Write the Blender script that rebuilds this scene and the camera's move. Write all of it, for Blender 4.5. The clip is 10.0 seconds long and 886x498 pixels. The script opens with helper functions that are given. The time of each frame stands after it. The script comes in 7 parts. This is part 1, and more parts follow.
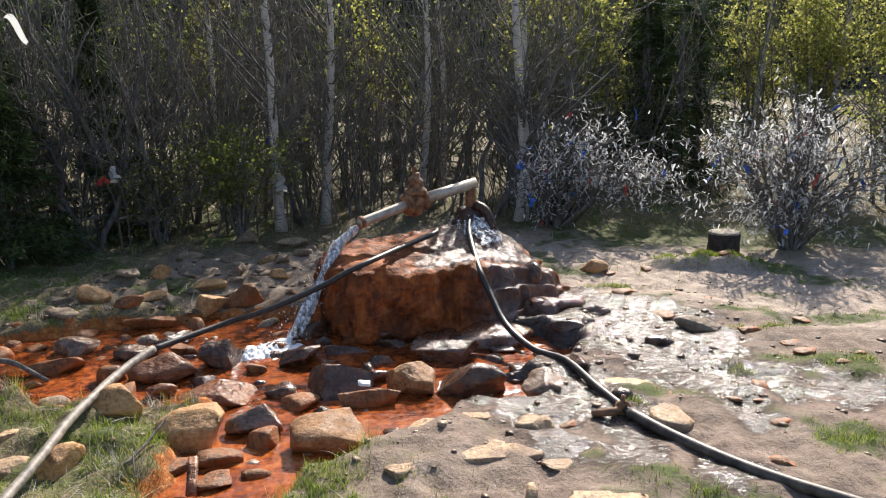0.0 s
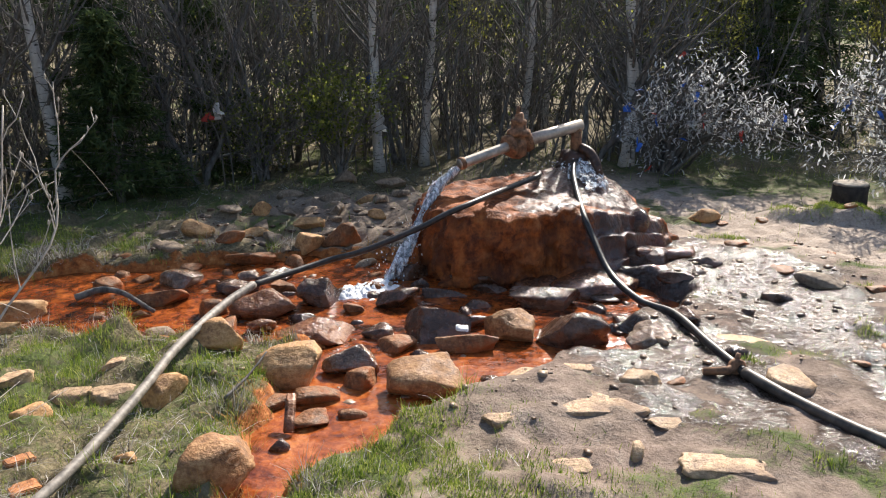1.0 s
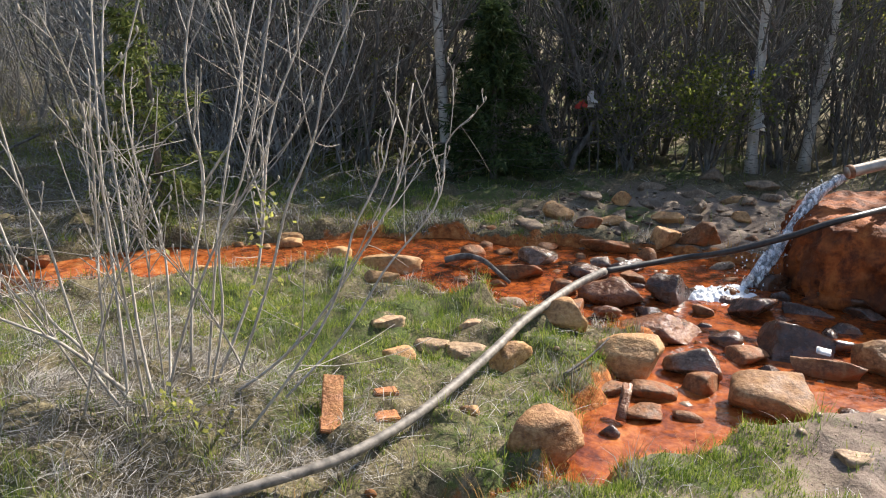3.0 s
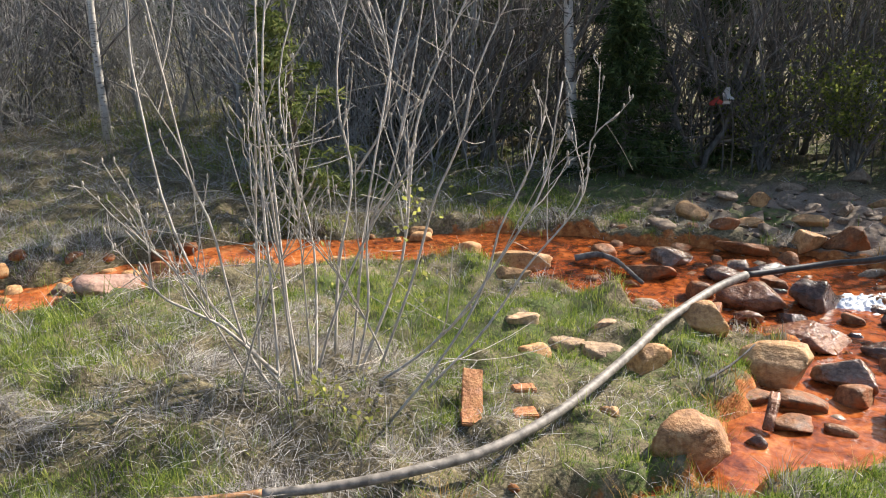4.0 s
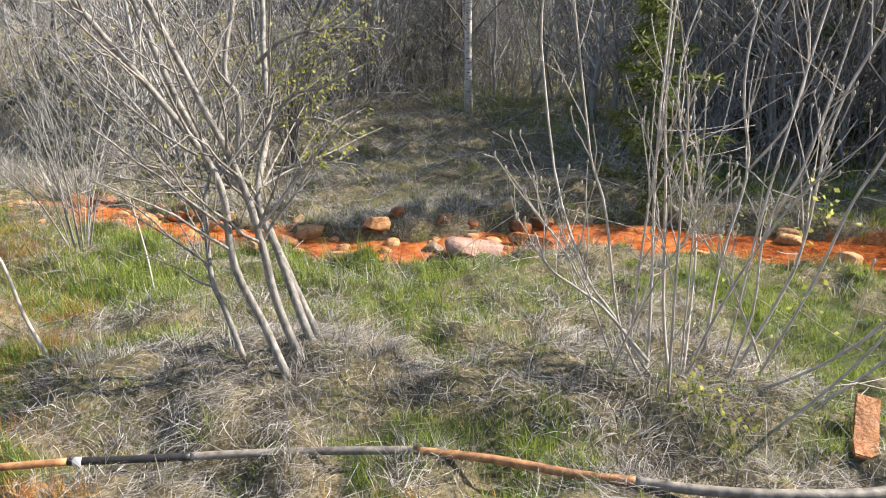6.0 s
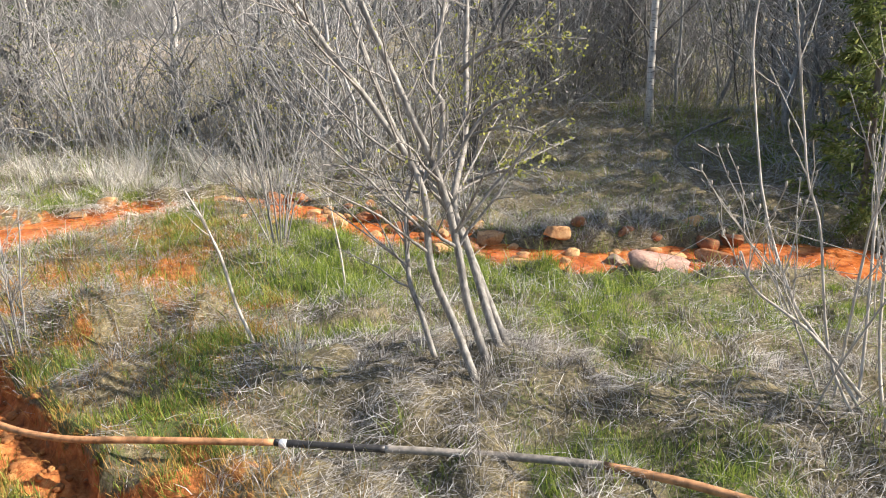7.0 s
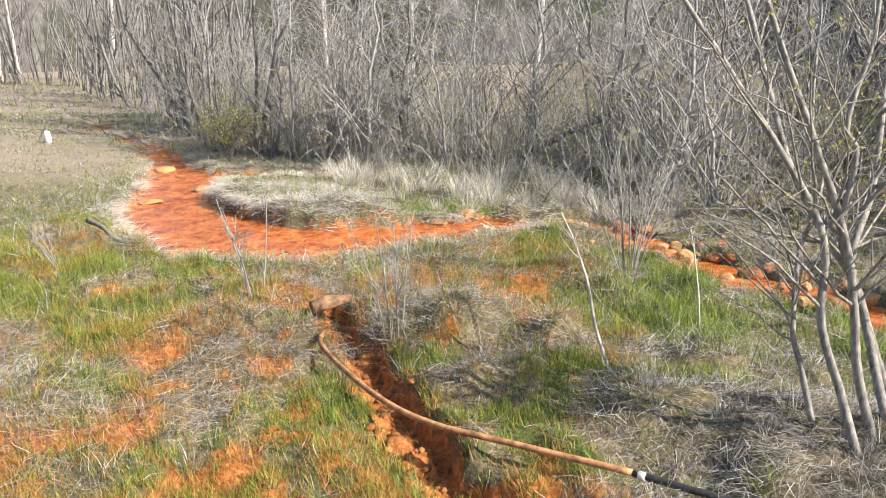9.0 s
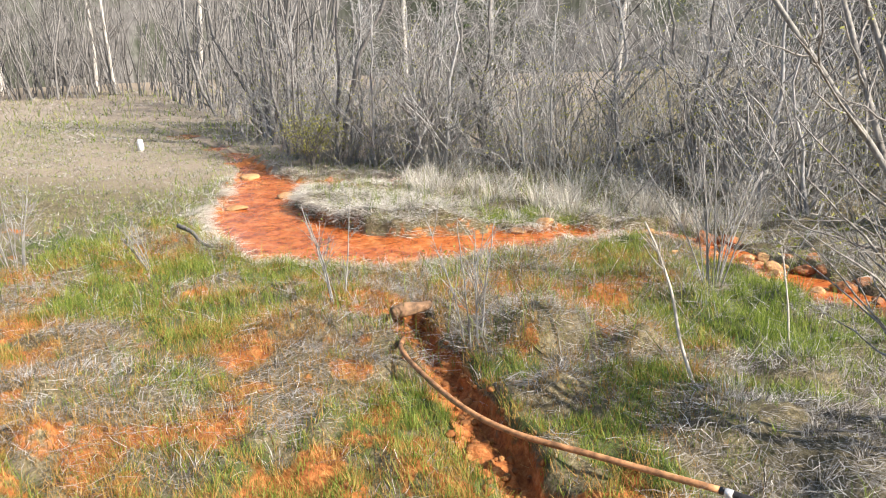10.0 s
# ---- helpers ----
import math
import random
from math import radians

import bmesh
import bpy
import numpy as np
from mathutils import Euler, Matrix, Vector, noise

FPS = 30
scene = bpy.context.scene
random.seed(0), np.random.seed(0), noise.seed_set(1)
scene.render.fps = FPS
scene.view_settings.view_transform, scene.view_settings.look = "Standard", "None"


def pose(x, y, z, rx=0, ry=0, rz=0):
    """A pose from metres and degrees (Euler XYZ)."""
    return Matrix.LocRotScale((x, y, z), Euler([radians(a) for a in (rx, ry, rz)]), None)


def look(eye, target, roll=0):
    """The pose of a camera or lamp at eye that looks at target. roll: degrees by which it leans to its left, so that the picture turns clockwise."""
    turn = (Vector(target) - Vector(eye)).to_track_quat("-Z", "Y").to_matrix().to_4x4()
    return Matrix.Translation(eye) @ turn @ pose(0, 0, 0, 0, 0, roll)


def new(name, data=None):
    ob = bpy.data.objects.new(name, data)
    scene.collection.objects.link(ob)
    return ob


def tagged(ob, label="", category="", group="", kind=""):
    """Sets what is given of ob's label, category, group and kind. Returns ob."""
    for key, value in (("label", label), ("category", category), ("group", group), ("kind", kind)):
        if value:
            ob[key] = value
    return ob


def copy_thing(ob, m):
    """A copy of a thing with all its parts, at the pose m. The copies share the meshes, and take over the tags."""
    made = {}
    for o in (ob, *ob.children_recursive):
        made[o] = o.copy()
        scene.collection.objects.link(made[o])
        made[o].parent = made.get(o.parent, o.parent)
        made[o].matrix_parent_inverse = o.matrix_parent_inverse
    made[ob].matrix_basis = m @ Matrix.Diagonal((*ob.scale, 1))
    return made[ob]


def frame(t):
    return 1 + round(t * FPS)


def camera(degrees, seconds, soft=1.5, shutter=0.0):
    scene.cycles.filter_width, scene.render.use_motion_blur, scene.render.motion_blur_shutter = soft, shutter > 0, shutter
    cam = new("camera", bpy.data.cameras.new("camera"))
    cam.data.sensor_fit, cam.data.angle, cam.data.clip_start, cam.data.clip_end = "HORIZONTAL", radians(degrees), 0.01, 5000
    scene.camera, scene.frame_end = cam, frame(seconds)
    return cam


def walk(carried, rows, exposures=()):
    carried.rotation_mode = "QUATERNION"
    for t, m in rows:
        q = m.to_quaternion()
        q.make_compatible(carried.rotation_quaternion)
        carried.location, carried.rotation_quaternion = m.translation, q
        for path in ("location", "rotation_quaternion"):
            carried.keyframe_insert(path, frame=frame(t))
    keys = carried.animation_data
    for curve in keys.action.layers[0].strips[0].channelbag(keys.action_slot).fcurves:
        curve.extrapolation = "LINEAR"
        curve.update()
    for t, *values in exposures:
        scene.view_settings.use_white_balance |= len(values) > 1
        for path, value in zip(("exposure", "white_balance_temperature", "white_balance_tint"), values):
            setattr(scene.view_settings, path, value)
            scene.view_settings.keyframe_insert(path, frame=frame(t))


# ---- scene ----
cam = camera(58.19, 10.0, soft=1.1)
PATH = [
    (0, (0.000, 0.000, 1.500), (-0.081, 1.946, 1.044), -0.70),
    (0.5, (-0.066, 0.068, 1.492), (-0.205, 1.996, 0.976), -1.00),
    (1, (-0.055, 0.132, 1.454), (-0.366, 2.018, 0.868), -0.78),
    (1.5, (-0.022, 0.179, 1.433), (-0.539, 1.999, 0.784), 1.26),
    (2, (-0.019, 0.169, 1.428), (-0.773, 1.905, 0.782), 0.75),
    (2.5, (-0.028, 0.135, 1.439), (-0.976, 1.787, 0.829), -0.23),
    (2.7, (-0.041, 0.115, 1.447), (-1.061, 1.728, 0.849), -0.28),
    (3.8, (-0.122, 0.015, 1.468), (-1.388, 1.436, 0.854), -1.89),
    (4, (-0.148, -0.007, 1.471), (-1.461, 1.375, 0.867), -1.56),
    (4.5, (-0.204, -0.056, 1.474), (-1.634, 1.210, 0.882), -1.30),
    (5, (-0.252, -0.114, 1.474), (-1.813, 0.992, 0.892), -1.25),
    (5.5, (-0.299, -0.162, 1.469), (-1.962, 0.780, 0.880), -0.95),
    (5.7, (-0.318, -0.184, 1.466), (-2.014, 0.683, 0.858), -0.92),
    (6.8, (-0.365, -0.314, 1.483), (-2.216, 0.143, 0.878), -2.21),
    (7, (-0.371, -0.343, 1.480), (-2.242, 0.036, 0.883), -1.96),
    (7.5, (-0.383, -0.416, 1.484), (-2.288, -0.245, 0.900), -1.84),
    (8, (-0.376, -0.485, 1.492), (-2.295, -0.523, 0.929), -1.44),
    (8.5, (-0.360, -0.545, 1.500), (-2.274, -0.773, 0.966), -1.17),
    (9, (-0.338, -0.598, 1.500), (-2.233, -0.980, 0.987), -0.63),
    (9.5, (-0.323, -0.624, 1.497), (-2.198, -1.098, 0.987), -0.68),
    (10, (-0.317, -0.626, 1.506), (-2.172, -1.190, 1.015), -1.28),
]
walk(cam, [(t, look(eye, target, roll)) for t, eye, target, roll in PATH], [(0, 0.92), (2.5, 0.98), (5.0, 1.24), (7.5, 1.28), (10, 1.20)])

# ---- light ----
SUN_AZIMUTH, SUN_HEIGHT = 13.0, 37.0      # degrees to the right of +y, and above the ground
world = bpy.data.worlds.new("sky")
scene.world = world
world.use_nodes = True
wn = world.node_tree.nodes
sky = wn.new("ShaderNodeTexSky")
sky.sky_type, sky.sun_disc = "NISHITA", False
sky.sun_elevation, sky.sun_rotation = radians(SUN_HEIGHT), radians(SUN_AZIMUTH)
sky.air_density, sky.dust_density = 1.0, 1.5
wn["Background"].inputs["Strength"].default_value = 0.097
world.node_tree.links.new(sky.outputs[0], wn["Background"].inputs["Color"])
sun = new("sun", bpy.data.lights.new("sun", "SUN"))
sun.data.energy, sun.data.angle, sun.data.color = 5.0, radians(0.6), (1.0, 0.918, 0.82)
s_a, s_h = radians(SUN_AZIMUTH), radians(SUN_HEIGHT)
SUN_DIR = Vector((math.sin(s_a) * math.cos(s_h), math.cos(s_a) * math.cos(s_h), math.sin(s_h)))
sun.matrix_world = look(SUN_DIR * 30, (0, 0, 0))

# ---- numbers and geometry helpers ----
RNG = np.random.default_rng(7)


def hash3(i, j, k, seed):
    h = (i * 374761393 + j * 668265263 + k * 2147483647 + seed * 974634777) & 0xFFFFFFFF
    h = ((h ^ (h >> 13)) * 1274126177) & 0xFFFFFFFF
    return ((h ^ (h >> 16)) & 0xFFFF) / 65535.0


def vnoise(p, seed=0):
    """Smooth value noise, -1 to 1, at rows of places."""
    p = np.asarray(p, float)
    if p.shape[-1] == 2:
        p = np.concatenate([p, np.zeros(p.shape[:-1] + (1,))], -1)
    f = np.floor(p)
    i, j, k = (f[..., n].astype(np.int64) for n in range(3))
    u = p - f
    u = u * u * (3 - 2 * u)
    a, b, c = u[..., 0], u[..., 1], u[..., 2]
    out = 0
    for di in (0, 1):
        for dj in (0, 1):
            for dk in (0, 1):
                w = (a if di else 1 - a) * (b if dj else 1 - b) * (c if dk else 1 - c)
                out = out + w * hash3(i + di, j + dj, k + dk, seed)
    return out * 2 - 1


def fbm(p, seed=0, octaves=4):
    p, out, amp = np.asarray(p, float), 0, 1.0
    for n in range(octaves):
        out, amp = out + amp * vnoise(p * 2.03 ** n, seed + n), amp * 0.5
    return out / 1.6


def smooth(a, b, x):
    u = np.clip((x - a) / (b - a), 0, 1)
    return u * u * (3 - 2 * u)


def unit(v):
    return v / (np.linalg.norm(v, axis=-1, keepdims=True) + 1e-9)


class Geo:
    """Gathers vertices and faces, and turns them into one mesh."""

    def __init__(self):
        self.v, self.f, self.n = [], {3: [], 4: []}, 0

    def add(self, verts, *faces):
        verts = np.asarray(verts, float).reshape(-1, 3)
        for f in faces:
            f = np.asarray(f, np.int64)
            if len(f):
                self.f[f.shape[1]].append(f + self.n)
        self.v.append(verts)
        self.n += len(verts)
        return self

    def mesh(self, name, material, origin=(0, 0, 0), soft=True):
        me = bpy.data.meshes.new(name)
        v = (np.concatenate(self.v) - np.asarray(origin)).astype(np.float32)
        me.vertices.add(len(v))
        me.vertices.foreach_set("co", v.ravel())
        loops, sizes = [], []
        for k in (3, 4):
            if self.f[k]:
                a = np.concatenate(self.f[k])
                loops.append(a.ravel())
                sizes.append(np.full(len(a), k))
        loops, sizes = np.concatenate(loops).astype(np.int32), np.concatenate(sizes).astype(np.int32)
        me.loops.add(len(loops))
        me.loops.foreach_set("vertex_index", loops)
        me.polygons.add(len(sizes))
        me.polygons.foreach_set("loop_start", np.concatenate([[0], np.cumsum(sizes)[:-1]]).astype(np.int32))
        me.polygons.foreach_set("loop_total", sizes)
        me.polygons.foreach_set("use_smooth", np.full(len(sizes), soft))
        me.update(calc_edges=True)
        me.validate()
        me.materials.append(material)
        return me


def thing(name, geo, material, label, category, group="", kind="", origin=(0, 0, 0), soft=True):
    ob = new(name, geo.mesh(name, material, origin, soft))
    ob.location = origin
    return tagged(ob, label, category, group, kind)


def holder(name, origin, label, category, group=""):
    ob = new(name)
    ob.location = origin
    return tagged(ob, label, category, group)


def part(name, geo, material, parent, label="", soft=True, origin=None):
    ob = new(name, geo.mesh(name, material, parent["at"] if origin is None else origin, soft))
    ob.parent = parent
    many = name in ("branchwork", "twigwork", "boughwork", "limbwork", "leaves", "needles", "crown", "bud_cover")
    return tagged(ob, label, kind="stuff" if many else "")


def rooted(name, origin, label, category, group=""):
    ob = holder(name, origin, label, category, group)
    ob["at"] = [float(c) for c in origin]
    return ob


def spline(ctrl, n):
    """A smooth line of n places through the control places."""
    c = np.asarray(ctrl, float)
    c = np.vstack([2 * c[0] - c[1], c, 2 * c[-1] - c[-2]])
    out = []
    for u in np.linspace(0, len(c) - 3 - 1e-6, n):
        i, w = int(u), u - int(u)
        p0, p1, p2, p3 = c[i], c[i + 1], c[i + 2], c[i + 3]
        out.append(0.5 * (2 * p1 + (p2 - p0) * w + (2 * p0 - 5 * p1 + 4 * p2 - p3) * w ** 2 + (3 * p1 - p0 - 3 * p2 + p3) * w ** 3))
    return np.array(out)


def tubes(geo, P, R, sides=4, caps=False):
    """Round bars along N lines of k places each, with radii."""
    P, R = np.asarray(P, float), np.asarray(R, float)
    N, k, _ = P.shape
    tan = np.empty_like(P)
    tan[:, 1:-1], tan[:, 0], tan[:, -1] = P[:, 2:] - P[:, :-2], P[:, 1] - P[:, 0], P[:, -1] - P[:, -2]
    tan = unit(tan)
    whole = unit(P[:, -1] - P[:, 0])
    ref = np.where(np.abs(whole[:, 2:]) > 0.7, np.array([[1.0, 0.1, 0]]), np.array([[0, 0.1, 1.0]]))[:, None, :]
    u = unit(np.cross(tan, np.broadcast_to(ref, tan.shape)))
    w = np.cross(tan, u)
    a = np.arange(sides) * 2 * np.pi / sides
    ring = P[:, :, None] + R[:, :, None, None] * (u[:, :, None] * np.cos(a)[None, None, :, None] + w[:, :, None] * np.sin(a)[None, None, :, None])
    base = (np.arange(N) * k * sides)[:, None, None] + (np.arange(k - 1) * sides)[None, :, None]
    i, j = np.arange(sides), (np.arange(sides) + 1) % sides
    quads = np.stack([base + i, base + j, base + sides + j, base + sides + i], -1).reshape(-1, 4)
    tris = []
    if caps:
        for n in range(N):
            s, e = n * k * sides, (n * k + k - 1) * sides
            tris += [(s, s + m + 1, s + m) for m in range(1, sides - 1)] + [(e, e + m, e + m + 1) for m in range(1, sides - 1)]
    geo.add(ring, quads, np.array(tris, np.int64).reshape(-1, 3))


def offshoots(P, R, count, length, spread=0.8, up=0.3, low=0.25, rng=RNG, k=3, thin=0.45):
    """Side branches from bars P: lines of k places, with their radii."""
    N, m, _ = P.shape
    who = rng.integers(0, N, count)
    s = rng.uniform(low, 0.97, count) * (m - 1)
    i = np.minimum(s.astype(int), m - 2)
    w = (s - i)[:, None]
    start = P[who, i] * (1 - w) + P[who, i + 1] * w
    tan = unit(P[who, i + 1] - P[who, i])
    side = unit(np.cross(tan, rng.normal(size=(count, 3))))
    way = unit(tan * (1 - spread * 0.55) + side * spread + np.array([0, 0, up]))
    ln = (rng.uniform(length[0], length[1], count) * (1.15 - 0.5 * (s / (m - 1))))[:, None]
    bend = rng.normal(0, 0.16, (count, 3)) + np.array([0, 0, up * 0.5])
    steps = np.linspace(0, 1, k)
    out = np.stack([start + way * ln * t + bend * ln * t * t * 0.6 for t in steps], 1)
    r0 = R[who, i] * thin
    return out, r0[:, None] * np.linspace(1, 0.35, k)[None]


def leaves(geo, at, size, rng=RNG, droop=0.0):
    """Small pointed leaves: a bent diamond each."""
    n = len(at)
    a = unit(rng.normal(size=(n, 3)) - np.array([0, 0, droop]))
    b = unit(np.cross(a, rng.normal(size=(n, 3))))
    up = np.cross(a, b)
    s = (size * rng.uniform(0.6, 1.3, n))[:, None]
    v = np.stack([at, at + a * s * 0.5 + b * s * 0.3 + up * s * 0.06, at + a * s, at + a * s * 0.5 - b * s * 0.3 + up * s * 0.06], 1)
    geo.add(v, np.arange(n * 4).reshape(n, 4))


def blades(geo, at, length, width, lean, rng=RNG, steps=2, lie=None, start=0.35, curl=0.16):
    """Grass blades: tapered strips that bend over. lean: 0 upright, 1 lying."""
    n = len(at)
    ang = rng.uniform(0, 2 * np.pi, n) if lie is None else lie
    out = np.stack([np.cos(ang), np.sin(ang), np.zeros(n)], -1)
    side = np.stack([-np.sin(ang), np.cos(ang), np.zeros(n)], -1)
    side = unit(side + rng.normal(0, 0.35, (n, 3)))
    t = np.linspace(0, 1, steps + 1)
    th = lean[:, None] * (start + (1.3 - start) * t[None]) * 1.35
    dz, do = np.cos(th), np.sin(th)
    z = np.concatenate([np.zeros((n, 1)), np.cumsum((dz[:, 1:] + dz[:, :-1]) / 2, 1)], 1) / steps
    o = np.concatenate([np.zeros((n, 1)), np.cumsum((do[:, 1:] + do[:, :-1]) / 2, 1)], 1) / steps
    wob = rng.normal(0, curl, (n, 1)) * (t[None] ** 2)
    mid = at[:, None] + length[:, None, None] * (out[:, None] * o[..., None] + np.array([0, 0, 1.0]) * z[..., None] + side[:, None] * wob[..., None])
    w = width[:, None] * (1 - t[None] ** 1.5 * 0.85) * 0.5
    left, right = mid - side[:, None] * w[..., None], mid + side[:, None] * w[..., None]
    v = np.stack([left, right], 2).reshape(n, -1, 3)
    m = 2 * (steps + 1)
    q = np.concatenate([np.arange(n)[:, None] * m + np.array([2 * s, 2 * s + 1, 2 * s + 3, 2 * s + 2]) for s in range(steps)])
    geo.add(v, q)


# ---- materials ----
class Mat:
    """A node material with short ways to add nodes."""

    def __init__(self, name):
        self.m = bpy.data.materials.new(name)
        self.m.use_nodes = True
        self.t = self.m.node_tree
        self.b = self.t.nodes["Principled BSDF"]

    def link(self, a, b):
        self.t.links.new(a, b)

    def node(self, kind, **ins):
        n = self.t.nodes.new(kind)
        for key, val in ins.items():
            self.put(n.inputs[key.replace("_", " ")], val)
        return n

    def put(self, socket, val):
        if isinstance(val, bpy.types.NodeSocket):
            self.link(val, socket)
        else:
            socket.default_value = val

    def coord(self):
        return self.node("ShaderNodeTexCoord").outputs["Object"]

    def noise(self, scale, detail=4, rough=0.55, stretch=None, distort=0.0):
        v = self.coord()
        if stretch:
            mp = self.node("ShaderNodeMapping", Vector=v)
            mp.inputs["Scale"].default_value = stretch
            v = mp.outputs[0]
        n = self.node("ShaderNodeTexNoise", Vector=v, Scale=scale, Detail=detail, Roughness=rough, Distortion=distort)
        return n.outputs["Fac"]

    def ramp(self, fac, *stops):
        r = self.node("ShaderNodeValToRGB", Fac=fac)
        e = r.color_ramp.elements
        while len(e) < len(stops):
            e.new(0.5)
        for el, (pos, col) in zip(e, stops):
            el.position = pos
            el.color = (*col, 1) if len(col) == 3 else col
        return r.outputs["Color"]

    def grey(self, fac, lo, hi, a=0.0, b=1.0):
        n = self.node("ShaderNodeMapRange", Value=fac)
        n.inputs["From Min"].default_value, n.inputs["From Max"].default_value = lo, hi
        n.inputs["To Min"].default_value, n.inputs["To Max"].default_value = a, b
        return n.outputs[0]

    def mix(self, fac, a, b, how="MIX"):
        n = self.t.nodes.new("ShaderNodeMix")
        n.data_type, n.blend_type = "RGBA", how
        for s, val in ((n.inputs[0], fac), (n.inputs[6], a), (n.inputs[7], b)):
            if isinstance(val, tuple) and len(val) == 3:
                val = (*val, 1)
            self.put(s, val)
        return n.outputs[2]

    def math(self, op, a, b=0.0):
        n = self.t.nodes.new("ShaderNodeMath")
        n.operation = op
        self.put(n.inputs[0], a)
        self.put(n.inputs[1], b)
        return n.outputs[0]

    def island(self):
        return self.node("ShaderNodeNewGeometry").outputs["Random Per Island"]

    def rand(self):
        return self.node("ShaderNodeObjectInfo").outputs["Random"]

    def bump(self, height, strength=0.4, dist=0.01, under=None):
        n = self.node("ShaderNodeBump", Height=height, Strength=strength, Distance=dist)
        if under is not None:
            self.link(under, n.inputs["Normal"])
        return n.outputs[0]

    def end(self, color, rough=0.8, normal=None, metal=0.0, spec=0.5):
        self.put(self.b.inputs["Base Color"], (*color, 1) if isinstance(color, tuple) and len(color) == 3 else color)
        self.put(self.b.inputs["Roughness"], rough)
        self.put(self.b.inputs["Metallic"], metal)
        self.put(self.b.inputs["Specular IOR Level"], spec)
        if normal is not None:
            self.link(normal, self.b.inputs["Normal"])
        return self.m


def ground_material():
    m = Mat("earth")
    zone = m.node("ShaderNodeAttribute")
    zone.attribute_name = "zone"
    sep = m.node("ShaderNodeSeparateColor", Color=zone.outputs["Color"])
    mud, green, orange = sep.outputs[0], sep.outputs[1], sep.outputs[2]
    wet = m.node("ShaderNodeAttribute")
    wet.attribute_name = "wet"
    wet = wet.outputs["Fac"]
    fine, mid, big = m.noise(60, 6, 0.65), m.noise(11, 5, 0.6), m.noise(1.7, 4)
    litter = m.ramp(m.noise(38, 6, 0.7, (1, 1, 1), 1.5), (0.3, (0.035, 0.03, 0.017)), (0.5, (0.14, 0.115, 0.063)), (0.68, (0.31, 0.26, 0.16)))
    sand = m.ramp(m.math("ADD", m.math("MULTIPLY", fine, 0.45), m.math("MULTIPLY", mid, 0.55)), (0.32, (0.075, 0.052, 0.041)), (0.5, (0.225, 0.165, 0.132)), (0.68, (0.37, 0.29, 0.24)))
    sand = m.mix(m.grey(big, 0.35, 0.65, 0.0, 0.45), sand, (0.22, 0.18, 0.135))
    moss = m.ramp(fine, (0.35, (0.035, 0.05, 0.015)), (0.65, (0.11, 0.14, 0.04)))
    rust = m.ramp(m.noise(24, 6, 0.65), (0.3, (0.13, 0.042, 0.014)), (0.52, (0.38, 0.13, 0.036)), (0.72, (0.56, 0.27, 0.10)))
    dry = m.node("ShaderNodeAttribute")
    dry.attribute_name = "dry"
    pale = m.ramp(m.math("ADD", m.math("MULTIPLY", fine, 0.5), m.math("MULTIPLY", mid, 0.5)), (0.32, (0.17, 0.128, 0.10)), (0.5, (0.37, 0.298, 0.24)), (0.68, (0.52, 0.44, 0.37)))
    patch = m.math("ADD", dry.outputs["Fac"], m.grey(big, 0.3, 0.7, -0.3, 0.3))
    sand = m.mix(m.grey(patch, 0.3, 0.7), sand, pale)
    col = m.mix(mud, litter, sand)
    edge = m.math("ADD", green, m.grey(mid, 0.3, 0.7, -0.35, 0.35))
    edge = m.math("ADD", edge, m.grey(fine, 0.3, 0.7, -0.3, 0.3))
    col = m.mix(m.grey(edge, 0.35, 1.0), col, moss)
    edge = m.math("ADD", orange, m.grey(mid, 0.3, 0.7, -0.35, 0.35))
    col = m.mix(m.grey(edge, 0.38, 0.62), col, rust)
    patchy = m.math("ADD", m.grey(m.noise(5, 4, 0.6, (1, 0.6, 1)), 0.3, 0.7, -0.4, 0.4), m.grey(m.noise(24, 6, 0.72, (1, 2.0, 1)), 0.3, 0.7, -0.75, 0.6))
    film = m.grey(m.math("ADD", wet, patchy), 0.44, 0.72)
    dark = m.mix(m.grey(m.math("ADD", wet, m.math("MULTIPLY", patchy, 0.5)), 0.1, 0.5), (1, 1, 1), (0.24, 0.20, 0.18))
    col = m.mix(1.0, col, dark, "MULTIPLY")
    rough = m.mix(film, (0.92, 0.92, 0.92), m.grey(m.noise(45, 4, 0.6), 0.35, 0.65, 0.07, 0.22))
    hgt = m.math("ADD", m.math("MULTIPLY", fine, 0.5), mid)
    n = m.bump(hgt, m.grey(film, 0, 1, 0.6, 0.6), 0.03)
    n = m.bump(m.noise(170, 4, 0.6), 0.2, 0.004, n)
    return m.end(col, rough, n, spec=m.grey(film, 0, 1, 0.25, 0.8))


